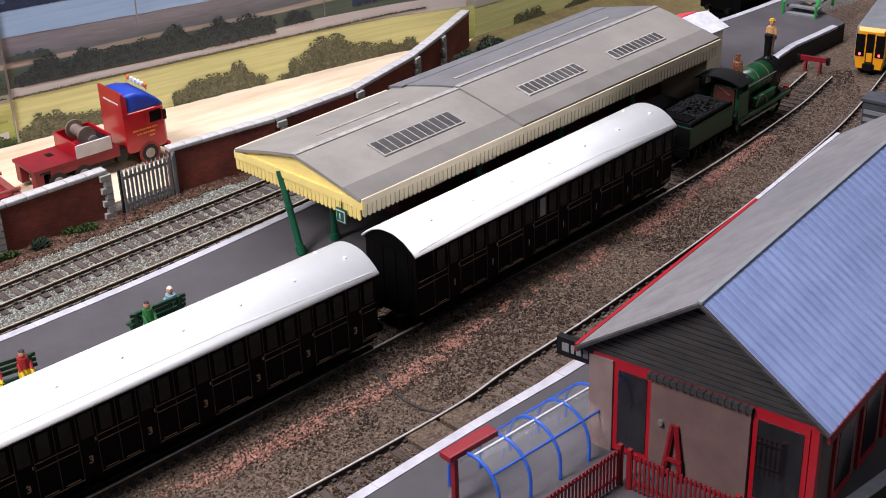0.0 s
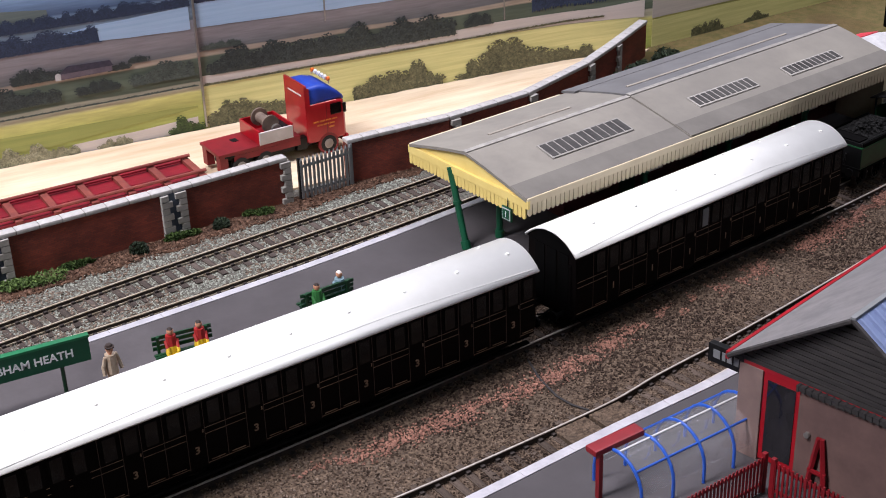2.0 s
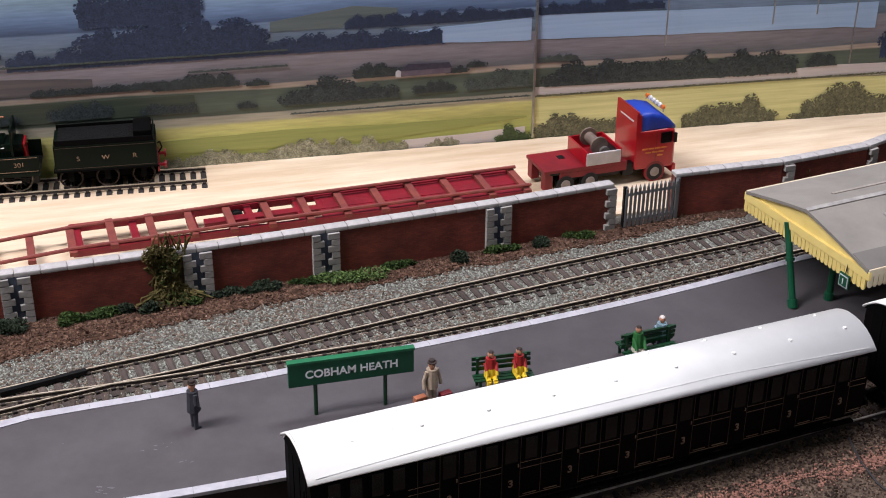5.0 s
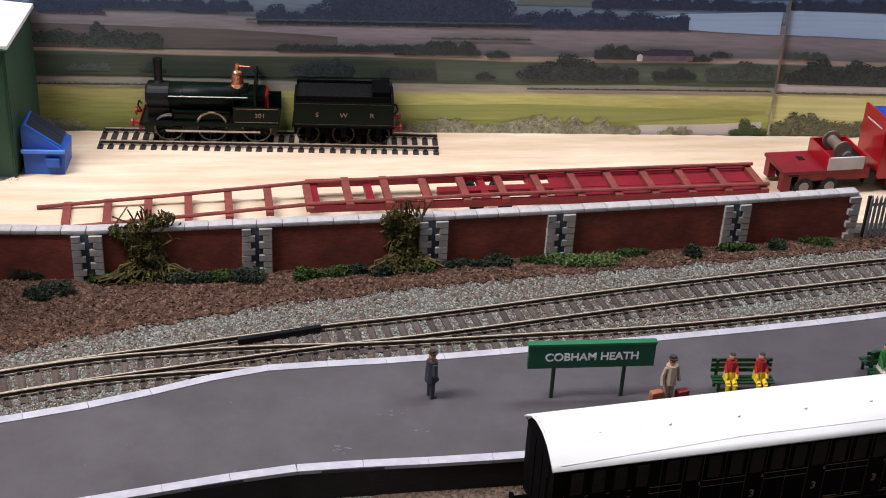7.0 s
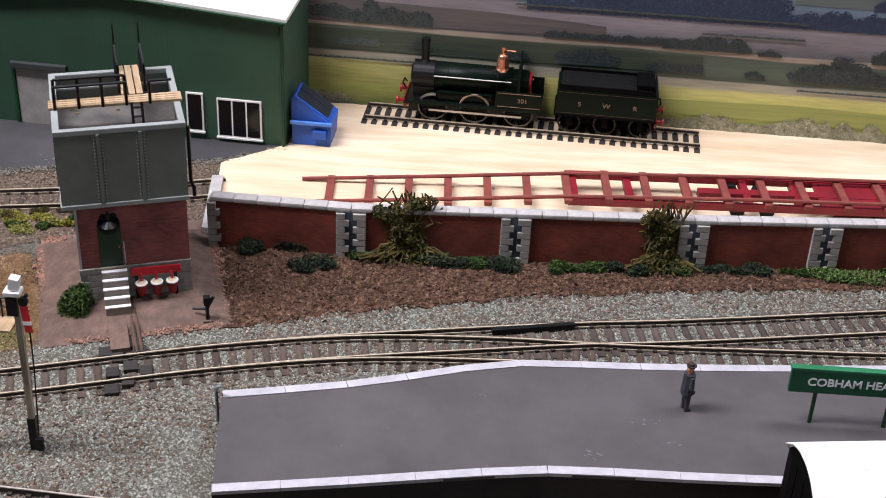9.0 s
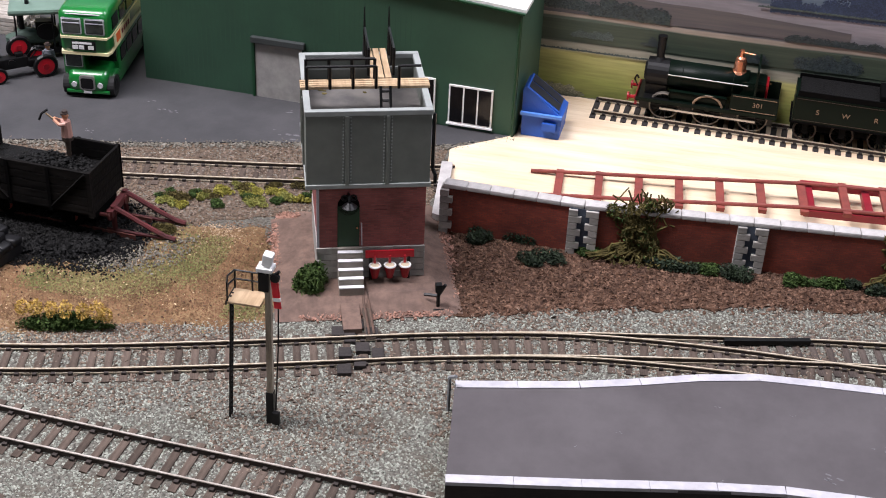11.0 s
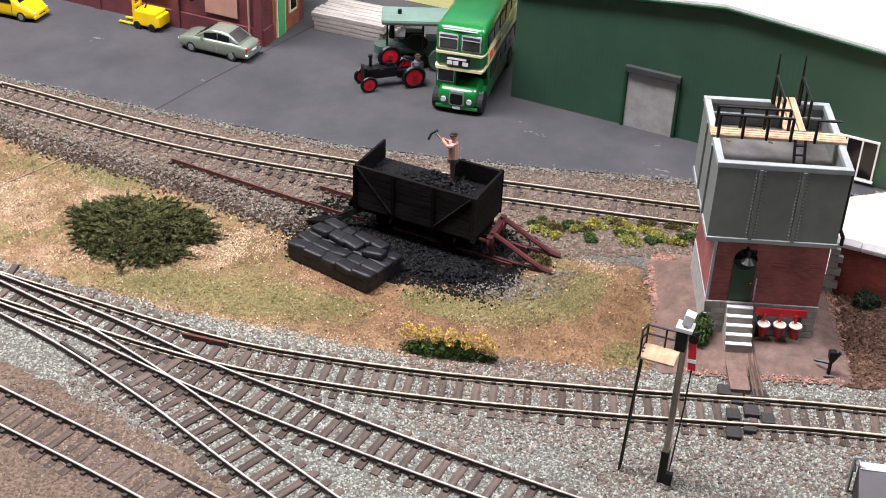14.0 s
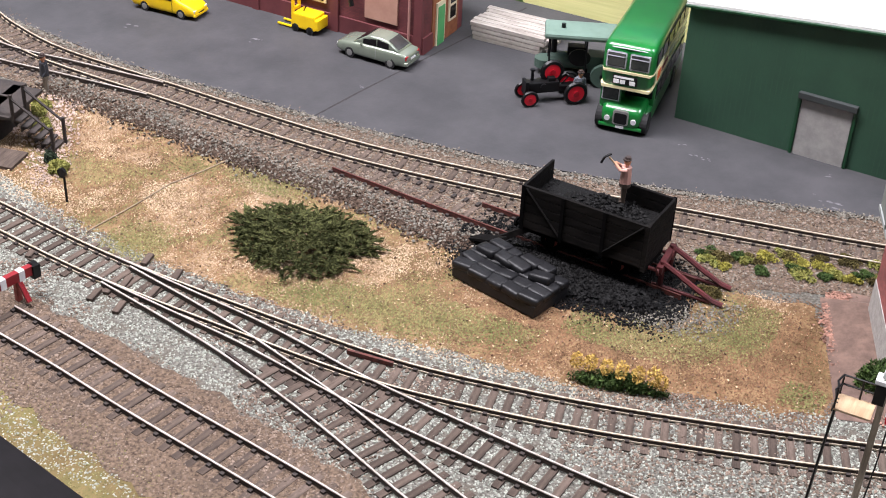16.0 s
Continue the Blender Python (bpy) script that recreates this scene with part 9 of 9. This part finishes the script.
for i, (x, y, w, l, h, m) in enumerate(((-661, -203, 14, 24, 8, LEAF_DARK), (-672, -140, 10, 30, 8, LEAF_DARK), (-672, -108, 10, 26, 9, LEAF_DARK), (-674, -80, 10, 16, 6, LEAF), (-676, -46, 10, 22, 8, LEAF_DARK), (-680, -20, 10, 18, 7, LEAF), (-684, 20, 9, 16, 6, LEAF_DARK), (-684, 66, 14, 50, 6, LEAF_LIME_GREEN), (-688, 124, 9, 14, 8, LEAF_DARK), (-695, 173, 8, 12, 7, LEAF_DARK), (-674, -238, 12, 20, 8, LEAF_DARK), (-678, -220, 10, 26, 8, LEAF_DARK), (-675, -180, 9, 20, 6, LEAF), (-672, -120, 10, 24, 6, LEAF), (-676, -62, 9, 26, 5, LEAF), (-681, 4, 9, 26, 5, LEAF_DARK), (-686, 45, 8, 26, 4, LEAF), (-690, 96, 8, 30, 4, LEAF), (-693, 150, 8, 24, 5, LEAF), (-699, 195, 8, 22, 5, LEAF))):
    bush("weed_clump", x, y, w, l, h, m, 20 + i, "clump of green weeds growing at the wall foot", 260, 1.1, lumps=6)
for i in range(26):
    gr = random.Random(300 + i)
    w = gr.uniform(7, 15)
    bush("ground_cover", -672 - i * 1.25 + gr.uniform(-10, 10), -404 + i * 3.7, w, w * 1.2, gr.uniform(1.8, 4.4), (LEAF, LEAF_LIME, VINE, LEAF_YELLOW_GREEN)[i % 4], 40 + i, "low yellow-green ground cover beside the yard track", 120, 0.9, lumps=6)
for i, (x, y, w, h, m) in enumerate(((-619, -782, 16, 8, LEAF_LIME), (-606, -768, 12, 6, LEAF_LIME), (-579, -738, 10, 8, LEAF_DARK), (-572, -728, 12, 8, LEAF_LIME))):
    bush("shrub", x, y, w, w, h, m, 50 + i, "small yellow-green shrub beside the timber cabin", 300, 1.0, lumps=6)
for i, (x, y, w, l, h) in enumerate(((-742, 470, 26, 40, 22), (-756, 500, 26, 36, 20), (-722, 440, 16, 22, 12), (-775, 530, 24, 30, 18))):
    bush("hedge_bush", x, y, w, l, h, LEAF_DARK, 60 + i, "dark green bush inside the curved wall", 420, 1.6, lumps=9)
bush("wall_weed", -716, 345, 6, 12, 32, VINE, 70, "brown weed growing over the wall", 160, 1.0, lumps=5)


def vine(x, y, h, w, seed):
    v = thing("dry_creeper", x, y, 0.8, 4, "dry brown-green creeper climbing the brick wall", "creeper", "creepers on the wall")
    rng = random.Random(seed)
    bm = B()
    for i in range(110):
        a = rng.uniform(-w, w)
        if i < 64:
            pts = [(4 + rng.uniform(-2, 2), a * 0.3, 0)]
            for k in range(5):
                pts.append((rng.uniform(0.5, 4), a * (0.35 + 0.1 * k) + rng.uniform(-5.5, 5.5), h * (k + 1) / 5 * rng.uniform(0.6, 1.15)))
        else:
            pts = [(3, a * 0.2, rng.uniform(2, 10))]
            for k in range(4):
                pts.append((4 + k * rng.uniform(0.5, 2.6), a * (0.4 + k * 0.4) + rng.uniform(-3, 3), max(0.6, 8 - k * 2 + rng.uniform(-2, 3))))
        tube(bm, pts, 0.42, 4)
    part("stem", bm, VINE, v)
    clumps = [(rng.uniform(2, 6), rng.gauss(0, w * 0.3), h * rng.uniform(0.15, 1.0), 3.0, rng.uniform(3, 5.5), rng.uniform(3, 5.5)) for i in range(20)]
    leaves("foliage", clumps + [(8, 0, 4, 8, w * 1.1, 4), (4, 0, 8, 4, w * 0.7, 7)], 1.35, 170, VINE, seed, v, flat=0.45)
    leaves("green_foliage", clumps[::2] + [(7, 2, 3, 6, w, 3)], 1.2, 70, LEAF, seed + 9, v, "dark green leaves among the dry stems", flat=0.5)


vine(-679, -158, 34, 17, 1)
vine(-686, -30, 33, 12, 2)


# ---- loose ground stuff ----
def inside(poly, p):
    p = np.asarray(p)
    c = np.zeros(len(p), bool)
    k = len(poly)
    for i in range(k):
        (x0, y0), (x1, y1) = poly[i], poly[(i + 1) % k]
        cond = (y0 > p[:, 1]) != (y1 > p[:, 1])
        xs = (x1 - x0) * (p[:, 1] - y0) / ((y1 - y0) if y1 != y0 else 1e-9) + x0
        c ^= cond & (p[:, 0] < xs)
    return c


def scatter_points(poly, n, seed, without=(), jitter=0.0):
    rng = np.random.default_rng(seed)
    a = np.array(poly)
    out = np.zeros((0, 2))
    while len(out) < n:
        p = rng.uniform(a.min(0), a.max(0), (n * 2, 2))
        q = p + rng.normal(size=p.shape) * jitter
        ok = inside(poly, q)
        for w in without:
            ok &= ~inside(w, q)
        out = np.vstack([out, p[ok]])
    return out[:n]


def chips(name, pts, size, material, seed, label, category, z=-0.05, flat=0.7, long=1.0):
    rng = np.random.default_rng(seed)
    n = len(pts)
    base = np.array([(1, 0, 0), (0, 1, 0), (-1, 0, 0), (0, -1, 0), (0, 0, 1), (0, 0, -1)], float)
    tri = np.array([(0, 1, 4), (1, 2, 4), (2, 3, 4), (3, 0, 4), (1, 0, 5), (2, 1, 5), (3, 2, 5), (0, 3, 5)])
    v = base[None] * rng.uniform(0.55, 1.3, (n, 6, 1))
    v[:, :, 0] *= long
    v[:, :, 2] *= flat
    q = rng.normal(size=(n, 4))
    q[:, 1:3] *= 0.35
    q /= np.linalg.norm(q, axis=1)[:, None]
    w, x, y, zz = q.T
    R = np.stack([np.stack([1 - 2 * (y * y + zz * zz), 2 * (x * y - zz * w), 2 * (x * zz + y * w)], -1), np.stack([2 * (x * y + zz * w), 1 - 2 * (x * x + zz * zz), 2 * (y * zz - x * w)], -1), np.stack([2 * (x * zz - y * w), 2 * (y * zz + x * w), 1 - 2 * (x * x + y * y)], -1)], 1)
    v = np.einsum("nij,nkj->nki", R, v) * (size * rng.uniform(0.6, 1.35, n))[:, None, None]
    v[:, :, :2] += pts[:, None, :]
    v[:, :, 2] += z
    f = (tri[None] + np.arange(n)[:, None, None] * 6).reshape(-1, 3)
    me = bpy.data.meshes.new(name)
    me.from_pydata((v.reshape(-1, 3) * MM).tolist(), [], f.tolist())
    me.materials.append(material)
    return tagged(new(name, me), label, category, kind="stuff")


def fibres(name, pts, length, material, seed, label, z=0.1, width=0.42):
    rng = np.random.default_rng(seed)
    n = len(pts)
    a = rng.uniform(0, 2 * np.pi, n)
    lean = rng.uniform(0.75, 1.5, n)
    ln = length * rng.uniform(0.5, 1.4, n)
    tip = np.stack([np.cos(a) * np.sin(lean), np.sin(a) * np.sin(lean), np.cos(lean)], -1) * ln[:, None]
    side = np.stack([-np.sin(a), np.cos(a), np.zeros(n)], -1) * width
    b = np.concatenate([pts, np.full((n, 1), z)], 1)
    v = np.stack([b - side, b + side, b + tip], 1)
    f = np.arange(n * 3).reshape(-1, 3)
    me = bpy.data.meshes.new(name)
    me.from_pydata((v.reshape(-1, 3) * MM).tolist(), [], f.tolist())
    me.materials.append(material)
    return tagged(new(name, me), label, "grass", kind="stuff")


P1_POLY, P2_POLY = P1_NEAR + P1_FAR[::-1], P2_BACK + P2_EDGE[::-1]
GRASS_POLY = [(-560, -775), (-539, -691), (-530, -626), (-528, -561), (-534, -504), (-543, -425), (-560, -379), (-577, -317), (-640, -334), (-655, -345), (-652, -380), (-634, -400), (-614, -516), (-627, -589), (-630, -662), (-638, -724), (-643, -789), (-620, -830), (-570, -830)]
PLOT_POLY = [(-640, -334), (-584, -306), (-607, -238), (-686, -256), (-700, -268), (-672, -340)]
SOIL_POLY = [(-605, -238), (-631, -159), (-652, -78), (-666, 7), (-680, 115), (-692, 217), (-700, 260), (-714, 320), (-712, 258), (-706, 219), (-700, 149), (-690, 40), (-684, -110), (-678, -250)]
BED_POLY = [(-545, 40), (-530, 200), (-560, 400), (-615, 600), (-600, 700), (-440, 560), (-380, 300), (-380, 100), (-420, -20), (-470, -100), (-500, 0)]
SIDING_POLY = [(-478, -700), (-470, -600), (-455, -520), (-430, -420), (-380, -420), (-392, -520), (-410, -590), (-430, -690)]
COAL_POLY = [(-600, -500), (-594, -470), (-596, -440), (-598, -410), (-620, -395), (-650, -400), (-665, -440), (-660, -490), (-640, -520), (-615, -515)]
FRONT_BED = [(-560, -775), (-540, -691), (-531, -626), (-529, -561), (-535, -504), (-544, -425), (-561, -379), (-584, -306), (-607, -238), (-634, -159), (-655, -78), (-668, 7), (-682, 115), (-694, 217), (-706, 300), (-640, 300), (-590, 74), (-538, -224), (-476, -216), (-440, -216), (-390, -330), (-390, -640), (-430, -700), (-500, -775)]
BACK_BED = [(-720, -900), (-694, -789), (-695, -706), (-697, -631), (-706, -527), (-726, -436), (-756, -331), (-768, -272), (-702, -268), (-672, -340), (-652, -380), (-634, -400), (-612, -516), (-626, -589), (-629, -662), (-637, -724), (-642, -789), (-640, -900)]
chips("ballast_stones", scatter_points(FRONT_BED, 66000, 1, (P1_POLY, SIDING_POLY), 1.5), 0.68, STONE, 11, "loose grey ballast stones round the front tracks", "ballast")
patchy = scatter_points(FRONT_BED, 42000, 21, (P1_POLY,), 1.5)
patchy = patchy[np.array([noise.noise(Vector((x * 0.012, y * 0.012, 3))) + 0.4 * noise.noise(Vector((x * 0.05, y * 0.05, 8))) > (0.12 if y < -230 else -0.06) for x, y in patchy])]
chips("dark_ballast_stones", patchy, 0.85, BROWN_STONE, 12, "loose brown ballast stones among the grey", "ballast", z=0.15)
chips("back_ballast_stones", scatter_points(BACK_BED, 26000, 2, (COAL_POLY,), 3), 0.8, DIRTY_STONE, 13, "loose grey ballast stones along the yard track", "ballast")
chips("back_brown_stones", scatter_points(BACK_BED, 9000, 22, (COAL_POLY,), 3), 0.95, BROWN_STONE, 23, "loose brown ballast stones along the yard track", "ballast", z=0.35)
line = smooth_line(YARD[:9], 1.0)
rng = np.random.default_rng(61)
pts = np.array([tuple(line[i]) for i in rng.integers(0, len(line), 4200)]) + rng.normal(size=(4200, 2)) * [2.0, 1.5] + [1.8, 0]
chips("yard_edge_stones", pts, 0.75, DIRTY_STONE, 62, "loose grey stones along the edge of the tarmac yard", "ballast", z=0.75)
chips("bed_stones", scatter_points(BED_POLY, 46000, 3, (P1_POLY, P2_POLY)), 0.58, BED_STONE, 14, "fine brown ballast of the station tracks", "ballast", z=0.45, flat=0.9)
clumps = scatter_points(BED_POLY, 30000, 34, (P1_POLY, P2_POLY))
tone = np.array([noise.noise(Vector((x * 0.022, y * 0.012, 6))) + 0.5 * noise.noise(Vector((x * 0.09, y * 0.07, 2))) for x, y in clumps])
chips("dark_bed_stones", clumps[tone > 0.1], 0.66, mat("sooty_bed_stone", srgb(68, 56, 49), srgb(46, 38, 34), 300, 0.95, vary=0.5, spec=0.08), 35, "sooty dark ballast in patches along the station tracks", "ballast", z=0.6, flat=0.9)
chips("pale_bed_stones", clumps[tone < -0.22][:5200], 0.55, BROWN_STONE, 36, "paler ballast in patches along the station tracks", "ballast", z=0.6, flat=0.9)
chips("siding_stones", scatter_points(SIDING_POLY, 8000, 4, (), 3), 0.66, BROWN_STONE, 15, "fine brown ballast of the siding", "ballast", z=0.1)
line = smooth_line([(-457, 120), (-465, 202), (-471, 246), (-486, 304), (-497, 350), (-513, 436), (-543, 531), (-560, 585)], 1.0)
rng = np.random.default_rng(6)
pts = np.array([tuple(line[i]) for i in rng.integers(0, len(line), 6000)]) + rng.normal(size=(6000, 2)) * [3.4, 3.0]
keep = np.array([noise.noise(Vector((x * 0.03, y * 0.03, 1.7))) + 0.6 * noise.noise(Vector((x * 0.12, y * 0.12, 4))) > -0.12 for x, y in pts])
chips("copper_chips", pts[keep], 0.62, ORANGE_STONE, 16, "copper-coloured chippings along the platform track", "chippings", z=0.9)
chips("bark_chips", scatter_points(SOIL_POLY, 15000, 7, (), 2), 0.8, BARK, 17, "brown bark chips on the soil bank", "chippings", z=0.6, flat=0.4, long=1.6)
chips("coal_lumps", scatter_points(COAL_POLY, 9000, 8, (), 8), 0.72, COAL, 18, "small lumps of black coal on the ground", "coal", z=0.8)
edge = smooth_line([(-642, -800), (-637, -724), (-629, -662), (-626, -589), (-616, -530), (-622, -505)], 1.0)
rng = np.random.default_rng(71)
pts = np.array([tuple(edge[i]) for i in rng.integers(0, len(edge), 4200)]) + rng.normal(size=(4200, 2)) * [4.2, 4.0] + [-3, 0]
chips("bank_rubble", pts, 0.95, BED_STONE, 72, "dark rubble along the edge of the yard track bed", "rubble", z=0.9)
pts = np.array([tuple(edge[i]) for i in rng.integers(0, len(edge), 1900)]) + rng.normal(size=(1900, 2)) * [7.0, 4.0] + [-8, 0]
chips("bank_pale_rubble", pts, 0.85, DIRTY_STONE, 73, "pale stones among the dark rubble", "rubble", z=1.2)
litter = scatter_points(GRASS_POLY, 2000, 74, (COAL_POLY,), 4)
chips("grass_litter", litter[:900], 0.38, mat("pale_straw_flake", srgb(200, 176, 142), srgb(170, 144, 112), 300, 0.9, vary=0.2), 75, "pale straw flakes lying in the grass", "litter", z=0.9, flat=0.35, long=1.8)
chips("dark_litter", litter[900:], 0.42, BARK, 76, "brown flakes lying in the grass", "litter", z=0.8, flat=0.4, long=1.6)
BORDER = scatter_points([(-584, -306), (-606, -238), (-613, -240), (-592, -306)], 900, 9, (), 2)
BORDER2 = scatter_points([(-584, -306), (-592, -306), (-640, -326), (-674, -334), (-674, -342), (-640, -334)], 1300, 10, (), 2)
BORDER3 = scatter_points([(-606, -238), (-612, -246), (-672, -262), (-688, -260), (-686, -256)], 900, 31, (), 2)
chips("brick_chips", np.vstack([BORDER, BORDER2, BORDER3]), 1.0, mat("brick_dust_chip", srgb(156, 118, 102), srgb(126, 94, 81), 300, 0.9, vary=0.35), 19, "broken brick chippings edging the tower plot", "chippings", z=0.9)
GREEN_ZONES = [[(-595, -443), (-590, -424), (-603, -390), (-621, -371), (-637, -370), (-644, -358), (-625, -354), (-605, -363), (-587, -390), (-576, -418), (-584, -441)], [(-537, -578), (-560, -545), (-557, -520), (-572, -492), (-573, -451), (-561, -447), (-551, -475), (-541, -498), (-538, -532), (-530, -571)], [(-539, -669), (-559, -653), (-545, -635), (-529, -634), (-524, -657)], [(-630, -655), (-631, -609), (-623, -600), (-608, -622), (-619, -650)], [(-576, -339), (-583, -322), (-595, -323), (-586, -341)]]
# coal at the wagon foot; its black also stands in for the shade there
MOUND = [(-606, -492), (-604, -470), (-608, -440), (-612, -418), (-630, -410), (-656, -420), (-660, -470), (-640, -496)]
chips("coal_heap", scatter_points(MOUND, 5200, 81, (), 5), 1.3, COAL, 82, "larger lumps of coal heaped against the wagon, doubling as the shade at its foot", "coal", z=1.9)
BROWN_ZONE = [(-541, -474), (-552, -410), (-577, -318), (-640, -334), (-660, -345), (-645, -357), (-603, -372), (-592, -430), (-596, -476), (-575, -500)]
field = scatter_points(GRASS_POLY, 90000, 12, (*GREEN_ZONES[:3], BROWN_ZONE, COAL_POLY), 7)
tone = np.array([noise.noise(Vector((x * 0.03, y * 0.03, 0))) + 0.5 * noise.noise(Vector((x * 0.1, y * 0.1, 5))) for x, y in field]) + np.random.default_rng(91).normal(size=len(field)) * 0.16
fibres("straw_fibres", field[tone < 0.05], 0.85, BLADE, 1, "short dry straw-coloured grass fibres")
fibres("worn_fibres", field[(tone >= 0.05) & (tone < 0.3)], 0.85, BLADE_BROWN, 7, "short brown fibres in the dry grass")
fibres("mossy_fibres", field[tone >= 0.3], 0.85, BLADE_GREEN, 8, "short mossy fibres in the dry grass")
greens = np.vstack([scatter_points(z, n, 13 + i, (COAL_POLY,), 6) for i, (z, n) in enumerate(zip(GREEN_ZONES, (7500, 8500, 2200, 2600, 700)))])
fibres("green_fibres", greens, 0.95, BLADE_GREEN, 2, "short green grass fibres in patches on the dry grass", z=0.35)
fibres("moss_fibres", scatter_points([(-530, -700), (-540, -640), (-560, -600), (-590, -560), (-610, -520), (-625, -560), (-620, -640), (-600, -700)], 1500, 33, (), 12), 1.1, BLADE_GREEN, 4, "thin green fibres among the dry grass")
fibres("brown_fibres", scatter_points(BROWN_ZONE, 32000, 14, (), 11), 0.85, BLADE_BROWN, 3, "short brown worn grass fibres")
fibres("edge_fibres", scatter_points([(-436, -700), (-430, -641), (-419, -572), (-404, -525), (-385, -470), (-290, -470), (-290, -700)], 9000, 15, (), 3), 1.1, BLADE_GREEN, 5, "green and straw grass fibres at the layout edge")
fibres("far_fibres", scatter_points([(-812, 545), (-735, 430), (-700, 450), (-690, 560), (-700, 700), (-820, 700)], 9000, 16, (), 3), 2.2, BLADE_GREEN, 6, "green grass fibres on the far bank")
chips("grey_gravel", scatter_points([(-598, -424), (-603, -392), (-628, -372), (-640, -374), (-626, -392), (-612, -404)], 750, 83, (), 5), 0.6, DIRTY_STONE, 84, "pale grey gravel between the coal and the grass", "gravel", z=0.9)
chips("stray_coal", scatter_points([(-590, -500), (-585, -440), (-592, -405), (-620, -380), (-636, -384), (-640, -500), (-630, -540)], 900, 85, (), 6), 0.5, COAL, 86, "stray crumbs of coal round the heap", "coal", z=0.9)
chips("pale_gravel", scatter_points([(-600, -800), (-640, -800), (-640, -770), (-580, -730), (-550, -715), (-556, -735), (-590, -760)], 1500, 17, (), 4), 0.75, mat("pinkish_gravel", srgb(186, 166, 154), srgb(156, 136, 124), 300, 0.9, vary=0.25), 20, "pale gravel path by the cabin", "gravel", z=0.8)


# ---- small pale scuffs and chips ----
def scuff(x, y, z, r, seed, label):
    rng = random.Random(seed)
    bm = B()
    for i in range(rng.randint(3, 6)):
        cx, cy, q = rng.uniform(-r, r), rng.uniform(-r, r) * 1.6, r * rng.uniform(0.12, 0.4)
        k = 9
        prism(bm, [(cx + 0.6 * q * math.cos(6.283 * j / k) * rng.uniform(0.5, 1.1), cy + q * 1.5 * math.sin(6.283 * j / k) * rng.uniform(0.5, 1.1)) for j in range(k)], -0.1, 0.06)
    single("scuff_mark", bm, SCUFF, label, "scuff mark", at=(x, y, z, rng.uniform(-30, 30)))


SCUFF = mat("pale_scuff", srgb(112, 110, 113), srgb(84, 82, 86), 900, 0.8)
for i, (x, y, r) in enumerate(((-514, -71, 3), (-537, -51, 2), (-538, -44, 1.6), (-501, -111, 1.6), (-524, -38, 2), (-522, -154, 1), (-509, -169, 1), (-550, -85, 1), (-548, -115, 1.2), (-530, 40, 1.2), (-560, 120, 1.4))):
    scuff(x, y, 14.0, r, i, "small pale scuff on the grey platform")
for i, (x, y, r) in enumerate(((-768, -437, 3.6), (-756, -365, 5), (-784, -365, 3.6), (-738, -810, 4), (-765, -730, 3.5), (-741, -640, 2), (-776, -450, 2), (-730, -470, 2.4))):
    scuff(x, y, 0.9, r, 40 + i, "pale scuff on the tarmac yard")
